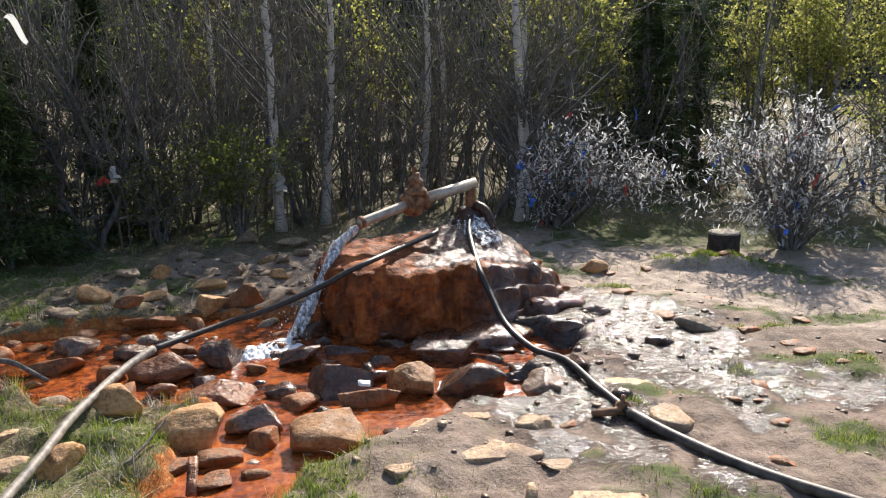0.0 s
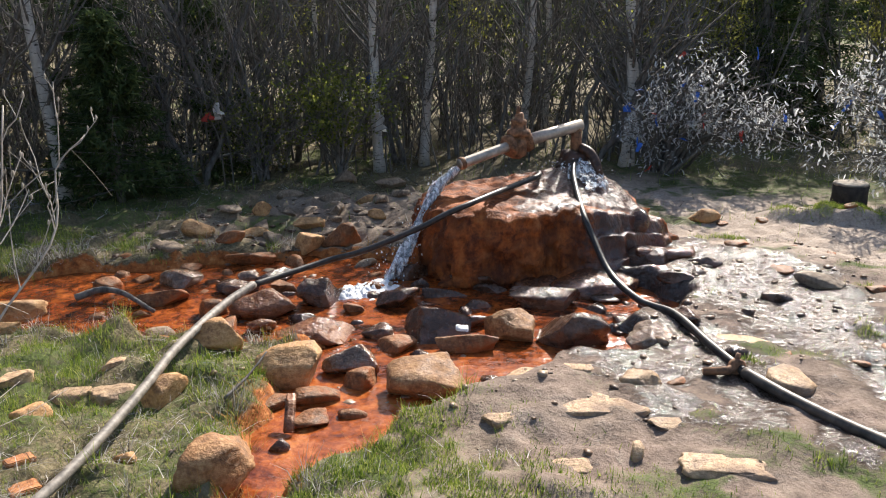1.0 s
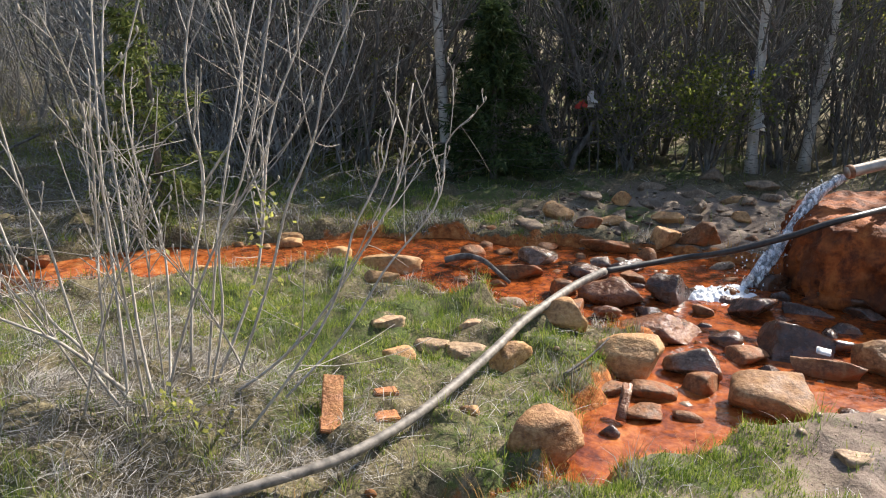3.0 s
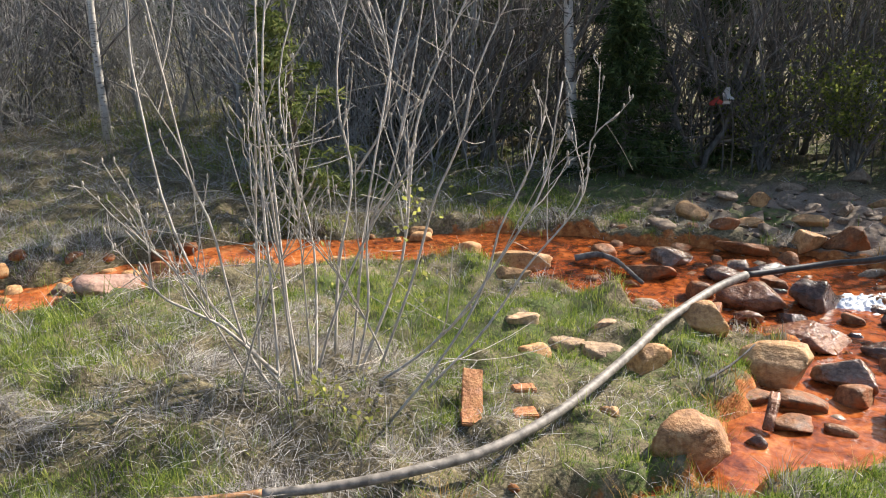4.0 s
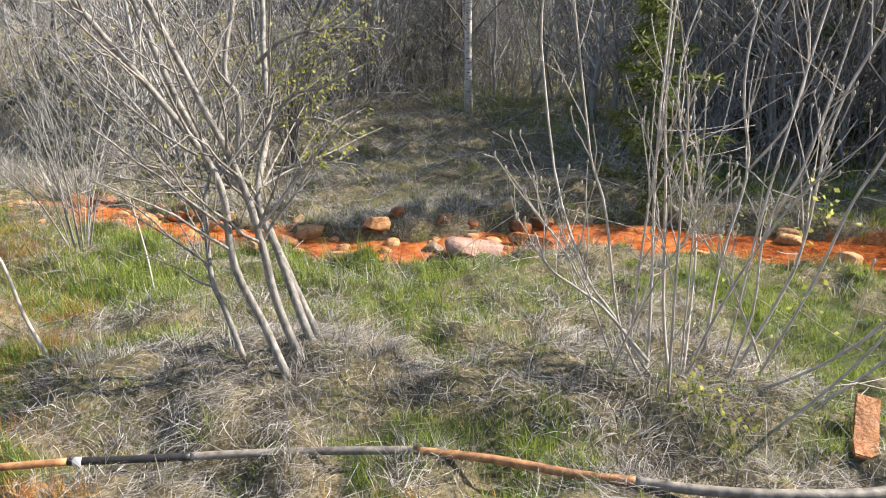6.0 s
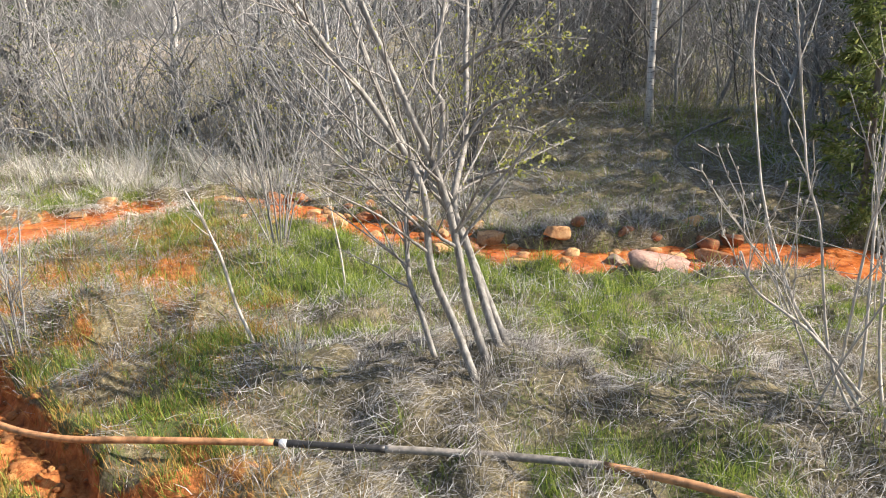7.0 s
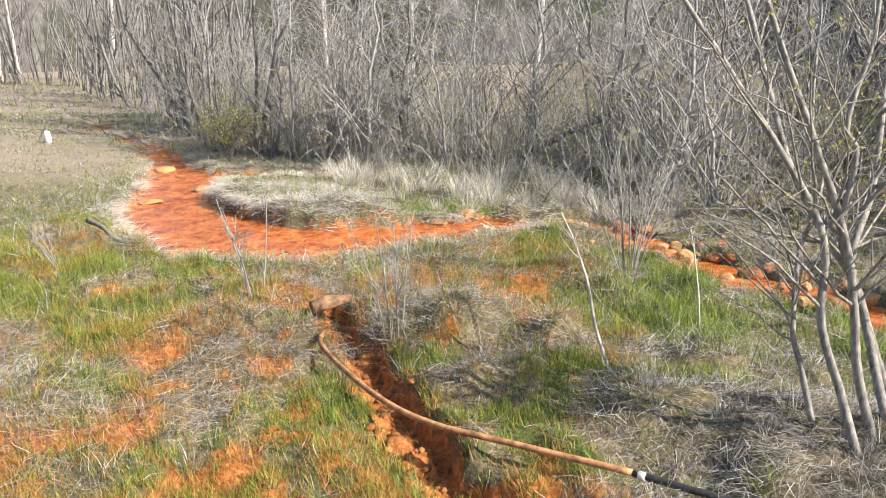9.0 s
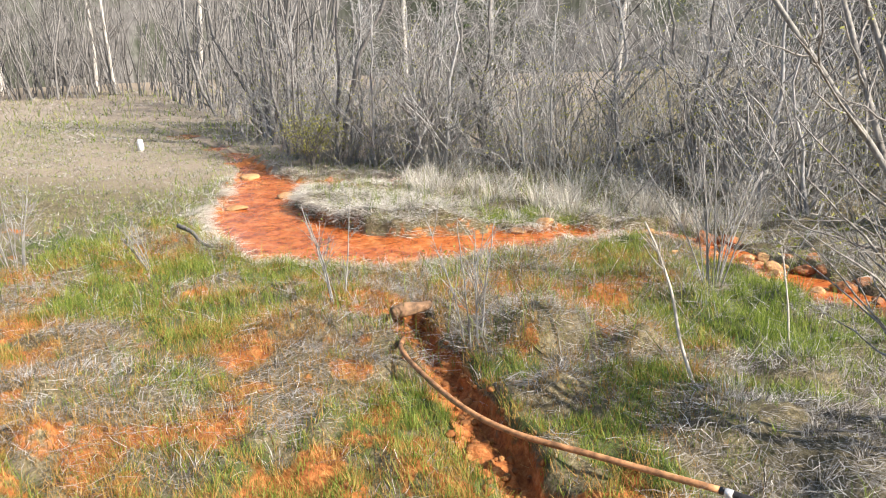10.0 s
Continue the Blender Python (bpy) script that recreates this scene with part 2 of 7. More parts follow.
def water_material():
    m = Mat("iron water")
    zone = m.node("ShaderNodeAttribute")
    zone.attribute_name = "clay"
    clay = zone.outputs["Fac"]
    a, b = m.noise(6, 5, 0.65, (1, 1, 1), 0.8), m.noise(30, 5, 0.65)
    mixed = m.math("ADD", m.math("MULTIPLY", a, 0.6), m.math("MULTIPLY", b, 0.4))
    bright = m.ramp(mixed, (0.38, (0.16, 0.032, 0.009)), (0.5, (0.40, 0.105, 0.024)), (0.62, (0.55, 0.22, 0.075)))
    dim = m.ramp(mixed, (0.38, (0.035, 0.011, 0.005)), (0.5, (0.19, 0.042, 0.010)), (0.64, (0.45, 0.115, 0.022)))
    col = m.mix(clay, dim, bright)
    rough = m.mix(clay, m.grey(m.noise(9, 3), 0.35, 0.65, 0.04, 0.2), m.grey(m.noise(9, 3), 0.35, 0.65, 0.08, 0.36))
    n = m.bump(m.noise(11, 3, 0.5, (1, 1.3, 1), 0.4), 0.42, 0.02)
    n = m.bump(m.noise(42, 3), 0.4, 0.006, n)
    return m.end(col, rough, n, spec=m.grey(clay, 0, 1, 0.65, 0.4))


def rock_material(name, lo, mid, hi, rough=(0.55, 0.85), stain=None, gloss=0.4, wet=0.0):
    m = Mat(name)
    f = m.math("ADD", m.math("MULTIPLY", m.noise(14, 6, 0.65), 0.6), m.math("MULTIPLY", m.noise(55, 5, 0.65), 0.4))
    col = m.ramp(f, (0.34, lo), (0.5, mid), (0.66, hi))
    col = m.mix(m.grey(m.noise(5, 3), 0.45, 0.7, 0, 0.5), col, mid)
    col = m.mix(1.0, col, m.ramp(m.rand(), (0.0, (0.78, 0.76, 0.74)), (1.0, (1.12, 1.06, 1.0))), "MULTIPLY")
    if stain:
        col = m.mix(m.grey(m.noise(9, 4, 0.6), 0.48, 0.62, 0, 0.8), col, stain)
    if wet:
        m.put(m.b.inputs["Coat Weight"], m.grey(m.noise(8, 4, 0.6), 0.42, 0.58, 0.0, wet))
        m.b.inputs["Coat Roughness"].default_value = 0.07
        m.link(m.bump(m.noise(40, 3, 0.6), 0.5, 0.012), m.b.inputs["Coat Normal"])
    n = m.bump(m.noise(16, 5, 0.65, (1, 1, 1.8)), 0.6, 0.03)
    n = m.bump(m.noise(48, 6, 0.7), 0.42, 0.010, n)
    n = m.bump(m.noise(150, 4, 0.6), 0.3, 0.004, n)
    return m.end(col, m.grey(m.noise(12, 4), 0.35, 0.65, rough[0], rough[1]), n, spec=gloss)


def bark_material(name, lo, hi, ringed=False, scale=30):
    m = Mat(name)
    f = m.noise(scale, 5, 0.65, (1, 1, 0.35))
    col = m.ramp(f, (0.32, lo), (0.68, hi))
    col = m.mix(m.math("MULTIPLY", m.island(), 0.45), col, lo)
    if ringed:
        marks = m.noise(26, 4, 0.6, (0.5, 0.5, 2.4))
        col = m.mix(m.grey(marks, 0.56, 0.66), col, (0.03, 0.025, 0.02))
    n = m.bump(m.noise(scale * 2.5, 4, 0.6), 0.4, 0.006)
    return m.end(col, 0.85, n, spec=0.2)


def blade_material(name, *stops, through_light=0.3):
    m = Mat(name)
    col = m.ramp(m.island(), *stops)
    col = m.mix(m.grey(m.noise(2.2, 3), 0.4, 0.7, 0, 0.3), col, stops[1][1])
    m.end(col, 0.65, spec=0.25)
    glow = m.node("ShaderNodeBsdfTranslucent", Color=col)
    mx = m.node("ShaderNodeMixShader", Fac=through_light)
    m.link(m.b.outputs[0], mx.inputs[1])
    m.link(glow.outputs[0], mx.inputs[2])
    m.link(mx.outputs[0], m.t.nodes["Material Output"].inputs["Surface"])
    return m.m


def plain_material(name, col, rough=0.6, var=0.25, metal=0.0, spec=0.5, scale=25):
    m = Mat(name)
    d = tuple(c * (1 - var) for c in col)
    h = tuple(min(c * (1 + var), 1) for c in col)
    c = m.ramp(m.noise(scale, 5, 0.6), (0.35, d), (0.65, h))
    return m.end(c, rough, m.bump(m.noise(scale * 3, 4), 0.25, 0.004), metal, spec)


def deposit_material():
    m = Mat("rust deposit")
    streak = m.noise(5.5, 5, 0.6, (1.5, 1.5, 0.7), 0.5)
    f = m.math("ADD", m.math("MULTIPLY", streak, 0.55), m.math("MULTIPLY", m.noise(30, 6, 0.7), 0.45))
    col = m.ramp(f, (0.34, (0.03, 0.010, 0.006)), (0.45, (0.17, 0.046, 0.014)), (0.55, (0.37, 0.105, 0.024)), (0.70, (0.50, 0.19, 0.058)))
    col = m.mix(m.grey(m.noise(4.5, 4, 0.6, (1, 1, 0.6)), 0.46, 0.62, 0, 0.75), col, (0.085, 0.028, 0.012))
    wet = m.node("ShaderNodeAttribute")
    wet.attribute_name = "wet"
    film = m.grey(m.math("ADD", wet.outputs["Fac"], m.grey(m.noise(13, 5, 0.7), 0.3, 0.7, -0.35, 0.35)), 0.35, 0.7)
    col = m.mix(film, col, m.mix(1.0, col, (0.38, 0.32, 0.30), "MULTIPLY"))
    n = m.bump(m.noise(22, 5, 0.6, (1, 1, 0.6)), 0.7, 0.035)
    n = m.bump(m.noise(95, 4, 0.6), 0.35, 0.008, n)
    m.put(m.b.inputs["Coat Weight"], film)
    m.b.inputs["Coat Roughness"].default_value = 0.09
    m.link(m.bump(m.noise(70, 3, 0.6), 0.6, 0.012, m.bump(m.noise(20, 4, 0.6), 0.7, 0.04)), m.b.inputs["Coat Normal"])
    return m.end(col, m.grey(film, 0, 1, 0.7, 0.4), n, spec=m.grey(film, 0, 1, 0.25, 0.5))


def wetted(ob, amount):
    fa = ob.data.attributes.new("wet", "FLOAT", "POINT")
    fa.data.foreach_set("value", np.asarray(amount, np.float32))


def jet_material():
    m = Mat("falling water")
    froth = m.noise(38, 5, 0.65, (1, 1, 0.35))
    n = m.bump(m.noise(60, 3, 0.5, (1, 1, 0.35)), 0.7, 0.01)
    m.end((0.93, 0.95, 0.97), 0.06, n, spec=0.6)
    m.b.inputs["IOR"].default_value = 1.33
    m.put(m.b.inputs["Transmission Weight"], m.grey(froth, 0.44, 0.60, 0.9, 0.1))
    return m.m


EARTH, WATER = ground_material(), water_material()
TAN_ROCK = rock_material("tan sandstone", (0.19, 0.095, 0.042), (0.48, 0.275, 0.12), (0.64, 0.43, 0.22))
SLAB_ROCK = rock_material("trodden sandstone", (0.20, 0.125, 0.075), (0.50, 0.345, 0.205), (0.64, 0.49, 0.33), stain=(0.22, 0.15, 0.11))
DARK_ROCK = rock_material("wet dark rock", (0.028, 0.014, 0.009), (0.085, 0.043, 0.025), (0.20, 0.11, 0.065), (0.12, 0.42), (0.14, 0.045, 0.014), gloss=0.6, wet=0.9)
OCHRE_ROCK = rock_material("ochre-brown rock", (0.09, 0.04, 0.016), (0.28, 0.145, 0.062), (0.48, 0.30, 0.15))
BROWN_ROCK = rock_material("rust-brown rock", (0.085, 0.036, 0.016), (0.25, 0.115, 0.05), (0.42, 0.24, 0.115), (0.42, 0.75), (0.34, 0.085, 0.016), 0.3)
RUST_ROCK = rock_material("red-brown wet rock", (0.06, 0.022, 0.010), (0.21, 0.083, 0.034), (0.37, 0.18, 0.08), (0.2, 0.5), wet=0.5)
PALE_ROCK = rock_material("pale wet rock", (0.07, 0.045, 0.03), (0.2, 0.135, 0.09), (0.36, 0.28, 0.21), (0.1, 0.35), (0.28, 0.10, 0.03), 0.6, 1.0)
GREY_ROCK = rock_material("grey-brown rock", (0.10, 0.075, 0.052), (0.25, 0.19, 0.135), (0.40, 0.32, 0.235))
VIOLET_ROCK = rock_material("pinkish grey rock", (0.24, 0.14, 0.11), (0.36, 0.23, 0.18), (0.44, 0.31, 0.25))
WET_LEDGE = rock_material("water-washed dark ledge", (0.035, 0.014, 0.008), (0.11, 0.04, 0.017), (0.24, 0.095, 0.04), (0.05, 0.22), (0.2, 0.065, 0.02), gloss=0.8, wet=1.0)
DEPOSIT, JET = deposit_material(), jet_material()
BRICK = rock_material("orange brick", (0.24, 0.095, 0.04), (0.44, 0.19, 0.075), (0.55, 0.31, 0.14))
BIRCH = bark_material("birch bark", (0.42, 0.38, 0.33), (0.74, 0.70, 0.64), True)
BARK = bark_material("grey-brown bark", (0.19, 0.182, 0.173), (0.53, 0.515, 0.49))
# For dark wood, and for backlit stems with their shade put into the colour.
DARK_SHADE_BARK = bark_material("dark and shade-toned bark", (0.068, 0.061, 0.054), (0.30, 0.28, 0.252))
SALLOW = bark_material("pale grey-brown sallow bark", (0.30, 0.26, 0.215), (0.64, 0.59, 0.52), False, 45)
WILLOWBARK = bark_material("grey willow bark", (0.11, 0.098, 0.085), (0.46, 0.43, 0.385), False, 55)
TWIG = bark_material("twig bark", (0.155, 0.146, 0.136), (0.43, 0.415, 0.39))
DEADWOOD = bark_material("bleached dead wood", (0.30, 0.26, 0.21), (0.62, 0.57, 0.49))
GRASS = blade_material("young grass", (0.0, (0.04, 0.09, 0.01)), (0.55, (0.22, 0.30, 0.045)), (1.0, (0.46, 0.46, 0.13)), through_light=0.42)
STRAW = blade_material("dry grass", (0.0, (0.04, 0.034, 0.028)), (0.32, (0.16, 0.142, 0.124)), (0.62, (0.42, 0.39, 0.35)), (1.0, (0.70, 0.675, 0.63)))
BLEACHED = blade_material("bleached tall grass", (0.0, (0.30, 0.265, 0.21)), (0.5, (0.57, 0.53, 0.45)), (1.0, (0.78, 0.75, 0.68)))
RUSTGRASS = blade_material("rust-stained grass", (0.0, (0.20, 0.09, 0.02)), (0.5, (0.42, 0.23, 0.06)), (1.0, (0.52, 0.36, 0.13)))
SPRING_LEAF = blade_material("spring leaves", (0.0, (0.16, 0.19, 0.035)), (0.5, (0.36, 0.37, 0.09)), (1.0, (0.56, 0.53, 0.18)), through_light=0.65)
OLIVE_LEAF = blade_material("olive leaves", (0.0, (0.05, 0.07, 0.016)), (0.6, (0.17, 0.20, 0.04)), (1.0, (0.32, 0.34, 0.09)), through_light=0.6)
NEEDLE = blade_material("conifer needles", (0.0, (0.02, 0.038, 0.014)), (0.6, (0.055, 0.085, 0.028)), (1.0, (0.10, 0.135, 0.045)))
PINE = blade_material("young pine needles", (0.0, (0.05, 0.075, 0.02)), (0.6, (0.15, 0.185, 0.05)), (1.0, (0.27, 0.29, 0.09)), through_light=0.45)
RIBBON = blade_material("pale cloth strips", (0.0, (0.28, 0.30, 0.31)), (0.5, (0.60, 0.61, 0.61)), (1.0, (0.88, 0.88, 0.87)), through_light=0.5)
BLUE_CLOTH, RED_CLOTH = plain_material("blue cloth", (0.04, 0.14, 0.55), 0.8), plain_material("red cloth", (0.55, 0.07, 0.05), 0.8)
PIPE = plain_material("weathered galvanised pipe", (0.46, 0.40, 0.33), 0.42, 0.3, 0.35, scale=18)
RUST = plain_material("rusted cast iron", (0.23, 0.115, 0.058), 0.8, 0.65, scale=26)
DARKRUST = plain_material("dark wet rust", (0.06, 0.028, 0.016), 0.5, 0.6, scale=30)
RUBBER = plain_material("black rubber", (0.032, 0.029, 0.026), 0.42, 0.5, scale=30)
DUSTY = plain_material("mud-dusted rubber", (0.085, 0.068, 0.054), 0.5, 0.6, scale=16)
GREYHOSE = plain_material("weathered grey hose", (0.20, 0.175, 0.145), 0.6, 0.5, scale=26)
RUSTHOSE = plain_material("rust-stained hose", (0.34, 0.165, 0.07), 0.7, 0.55, scale=22)
TAPE = plain_material("silver tape", (0.62, 0.62, 0.62), 0.35, 0.15, 0.4)
# Stump sides near black: the shade on its front is put into the colour.
STUMPSIDE = plain_material("shade-dark stump bark", (0.035, 0.028, 0.022), 0.9, 0.5)
STUMPTOP = plain_material("sawn stump wood", (0.30, 0.26, 0.21), 0.85, 0.3)
FOAM = plain_material("white foam", (0.86, 0.88, 0.90), 0.3, 0.08)
POST = plain_material("white painted post", (0.8, 0.79, 0.76), 0.6, 0.1)
LOGWOOD = plain_material("rust-stained log", (0.20, 0.115, 0.06), 0.85, 0.5, scale=24)

# ---- the lie of the land ----
STREAM = [(0.4, 4.25, 0.1), (0.1, 4.2, 0.36), (-0.35, 4.15, 0.45), (-0.9, 4.2, 0.6), (-1.5, 4.1, 0.7), (-2.3, 3.97, 0.55), (-2.9, 3.92, 0.42), (-3.25, 3.8, 0.33),
          (-3.62, 3.42, 0.30), (-4.1, 2.9, 0.35), (-4.4, 2.5, 0.36), (-4.6, 2.03, 0.33), (-4.7, 1.48, 0.24), (-4.95, 1.02, 0.23), (-5.5, 0.45, 0.25), (-6.1, 0.0, 0.21),
          (-6.75, -0.4, 0.20), (-7.08, -0.9, 0.18), (-6.95, -1.4, 0.25), (-6.6, -2.0, 0.42), (-6.05, -2.8, 0.6), (-6.1, -3.5, 0.66), (-6.8, -4.35, 0.56), (-7.6, -4.85, 0.42)]
STREAM_FAR = [(-7.6, -4.85, 0.42), (-8.6, -5.3, 0.42), (-9.6, -5.95, 0.22), (-10.6, -6.75, 0.12), (-11.6, -7.65, 0.12), (-13.2, -9.4, 0.11), (-15.6, -12.0, 0.08)]
STREAM_ARM = [(-8.7, -5.2, 0.35), (-9.1, -4.6, 0.3), (-8.85, -3.8, 0.22)]
OUTLET = [(0.2, 3.68, 0.14), (-0.1, 3.65, 0.2), (-0.5, 3.5, 0.4), (-0.85, 3.25, 0.42), (-0.95, 2.85, 0.22), (-1.0, 2.5, 0.14), (-1.02, 2.24, 0.10)]
TRENCH = [(-1.16, 2.08, 0.03), (-1.42, 1.68, 0.045), (-1.7, 1.12, 0.05), (-2.0, 0.66, 0.06), (-2.2, 0.1, 0.06), (-2.45, -0.55, 0.07), (-2.82, -1.08, 0.09), (-3.2, -1.33, 0.11), (-3.6, -1.57, 0.10), (-3.95, -1.75, 0.09), (-4.35, -2.03, 0.10), (-4.6, -2.15, 0.05)]


def channel(p, line):
    """Distance to a channel's edge, negative inside it."""
    best = np.full(len(p), 1e9)
    for (ax, ay, aw), (bx, by, bw) in zip(line, line[1:]):
        a, d = np.array([ax, ay]), np.array([bx - ax, by - ay])
        t = np.clip(((p - a) @ d) / (d @ d), 0, 1)
        best = np.minimum(best, np.linalg.norm(p - a - t[:, None] * d, axis=1) - (aw + (bw - aw) * t))
    return best


def water_edge(p):
    wob = 0.07 * vnoise(p * 3.1, 3) + 0.035 * vnoise(p * 8.3, 4)
    return np.minimum.reduce([channel(p, c) for c in (STREAM, STREAM_FAR, STREAM_ARM, OUTLET)]) + wob


def trench_edge(p):
    return channel(p, TRENCH) + 0.03 * vnoise(p * 7.0, 9) + 0.015 * vnoise(p * 19, 10)


# hummocks of dry grass: x, y, radius, height
HUMMOCKS = [(-3.1, 0.36, 0.5, 0.085), (-2.98, 0.66, 0.26, 0.09), (-3.3, 0.2, 0.35, 0.05), (-3.4, -0.3, 0.5, 0.10), (-2.5, 1.6, 0.45, 0.07), (-2.95, 1.25, 0.45, 0.045), (-4.35, -1.4, 0.36, 0.13), (-5.55, -1.7, 0.45, 0.08),
            (-5.4, -0.6, 0.35, 0.07), (-5.7, -3.9, 0.45, 0.09), (-5.25, -2.35, 0.3, 0.06), (-7.2, -3.1, 0.75, 0.09), (-7.7, -4.0, 0.6, 0.09), (-6.7, -2.5, 0.45, 0.08), (-4.1, -2.55, 0.3, 0.11),
            (-2.9, -3.2, 0.5, 0.05), (-3.62, -1.1, 0.14, 0.10), (-4.22, -0.8, 0.16, 0.09)]
GREENS = [(-2.2, 2.4, 0.7), (-2.7, 2.9, 0.6), (-1.75, 2.3, 0.45), (-1.5, 2.95, 0.35), (-3.25, -3.0, 0.42), (-4.05, -3.25, 0.4), (-3.3, -1.75, 0.32), (-2.85, -1.4, 0.35), (-2.55, -2.4, 0.4), (-3.72, -0.72, 0.28), (-3.4, -0.85, 0.26), (-5.2, -0.15, 0.4),
          (-4.6, 0.05, 0.45), (-5.65, -1.0, 0.3), (-4.75, -2.7, 0.25), (-2.75, 0.85, 0.42), (-2.68, 0.72, 0.3), (-2.5, 0.98, 0.25), (-3.8, 1.1, 0.6), (-4.1, 0.75, 0.5), (-3.2, 2.5, 0.6), (-2.4, 2.85, 0.45),
          (-1.85, 2.6, 0.3), (-1.4, 2.75, 0.35), (-1.35, 2.45, 0.3), (-1.15, 2.02, 0.22), (-0.78, 2.45, 0.22), (-0.52, 2.78, 0.25), (-0.3, 2.3, 0.3), (-0.85, 2.1, 0.25), (-3.6, 1.7, 0.5), (-2.9, 2.9, 0.4), (-0.95, 2.1, 0.3), (-0.7, 2.35, 0.28), (-0.45, 2.55, 0.25), (-0.6, 2.0, 0.3), (-2.3, 0.95, 0.25), (-2.85, 0.85, 0.25)]
ORANGES = [(-3.6, -2.7, 0.16), (-3.6, -2.08, 0.13), (-4.12, -1.38, 0.12), (-5.1, -1.05, 0.24), (-4.8, -5.0, 0.28), (-5.1, -4.65, 0.14), (-3.35, -3.9, 0.25), (-2.92, -2.42, 0.2), (-4.45, -0.84, 0.2),
           (-5.15, -1.7, 0.3), (-3.6, -3.02, 0.12), (-2.63, -2.8, 0.16), (-3.3, -2.5, 0.14), (-2.66, -1.82, 0.16), (-3.28, -1.82, 0.1), (-4.43, -0.44, 0.18), (-5.4, -0.87, 0.14)]
WETS = [(1.75, 3.5, 0.22), (2.1, 3.3, 0.2), (0.95, 4.75, 0.4), (1.3, 4.2, 0.3), (0.95, 2.75, 0.14), (0.35, 2.95, 0.16), (0.70, 4.85, 0.35), (0.9, 4.4, 0.5), (1.1, 3.85, 0.42), (0.65, 3.2, 0.26), (0.62, 2.9, 0.18), (1.2, 3.48, 0.2), (1.42, 3.62, 0.3), (1.0, 4.1, 0.45), (1.25, 3.2, 0.15), (0.4, 4.5, 0.4), (0.5, 3.6, 0.3), (0.15, 3.5, 0.25), (0.3, 3.2, 0.2)]


def blobs(p, rows):
    out = np.zeros(len(p))
    rag = 0.5 * fbm(p * 4.5, 27) + 0.35 * vnoise(p * 14, 28)
    for x, y, r in rows:
        out = np.maximum(out, 1 - smooth(0.45, 1.35, np.hypot(p[:, 0] - x, p[:, 1] - y) / r + rag))
    return out


def patches(p):
    """Above 0 turf grows, below 0 straw lies."""
    return fbm(p * 1.9, 33) + 0.22 * vnoise(p * 8, 39)


BANK_Y = np.array([y for _, y, _ in STREAM[7:19]][::-1])
BANK_X = np.array([x for x, _, _ in STREAM[7:19]][::-1])


def far_side(p):
    """1 on the shaded bank beyond the stream."""
    return smooth(0.0, -0.35, p[:, 0] - np.interp(p[:, 1], BANK_Y, BANK_X)) * smooth(-1.6, -1.0, p[:, 1]) * smooth(4.2, 3.6, p[:, 1])


def land(p):
    """Height of the ground."""
    near = 1 / (1 + (np.hypot(p[:, 0] + 2, p[:, 1] - 1) / 14) ** 2)
    wild = smooth(-0.6, -1.8, p[:, 0] + 0.25 * vnoise(p, 21))
    z = near * (0.018 * fbm(p * 1.4, 11) + 0.020 * fbm(p * 6, 12) + 0.009 * vnoise(p * 12, 13))
    z += wild * near * (0.03 * fbm(p * 2.6, 14) + 0.016 * vnoise(p * 9, 15))
    z += wild * near * (0.045 * smooth(-0.15, 0.65, vnoise(p * 4.6, 22)) + 0.02 * smooth(0.0, 0.7, vnoise(p * 10.5, 23)) - 0.04 + 0.04 * smooth(0.06, -0.12, patches(p)) * (0.6 + 0.6 * vnoise(p * 6, 20)))
    z += (1 - wild) * near * (0.016 * vnoise(p * np.array([3.2, 6.0]), 24) + 0.010 * np.abs(vnoise(p * 8.5, 25)) + 0.006 * vnoise(p * 21, 26) * smooth(7.5, 6.5, p[:, 1]))
    z += far_side(p) * near * (0.07 * smooth(-0.1, 0.7, vnoise(p * 2.9, 29)) + 0.03 * vnoise(p * 7.5, 30) - 0.045)
    for x, y, r, h in HUMMOCKS:
        d = np.hypot(p[:, 0] - x, p[:, 1] - y) / r + 0.18 * vnoise(p * 5, 16)
        z += h * np.exp(-(np.maximum(d, 0) ** 2) * 1.6)
    z += 0.10 * np.exp(-(((p[:, 0] - 1.75) / 0.42) ** 4 + ((p[:, 1] - 5.78) / 0.13) ** 4)) * (1 + 0.3 * vnoise(p * 9, 17))
    z += 0.06 * smooth(-7.3, -9.5, p[:, 0]) * smooth(-4.5, -3.0, p[:, 1])
    bank = smooth(0.07, -0.07, water_edge(p))
    z = z * (1 - bank) + bank * (-0.17 + 0.02 * vnoise(p * 6, 18))
    cut = smooth(0.05, -0.03, trench_edge(p))
    return z * (1 - cut) + cut * (-0.15 + 0.06 * vnoise(p * 8, 19))


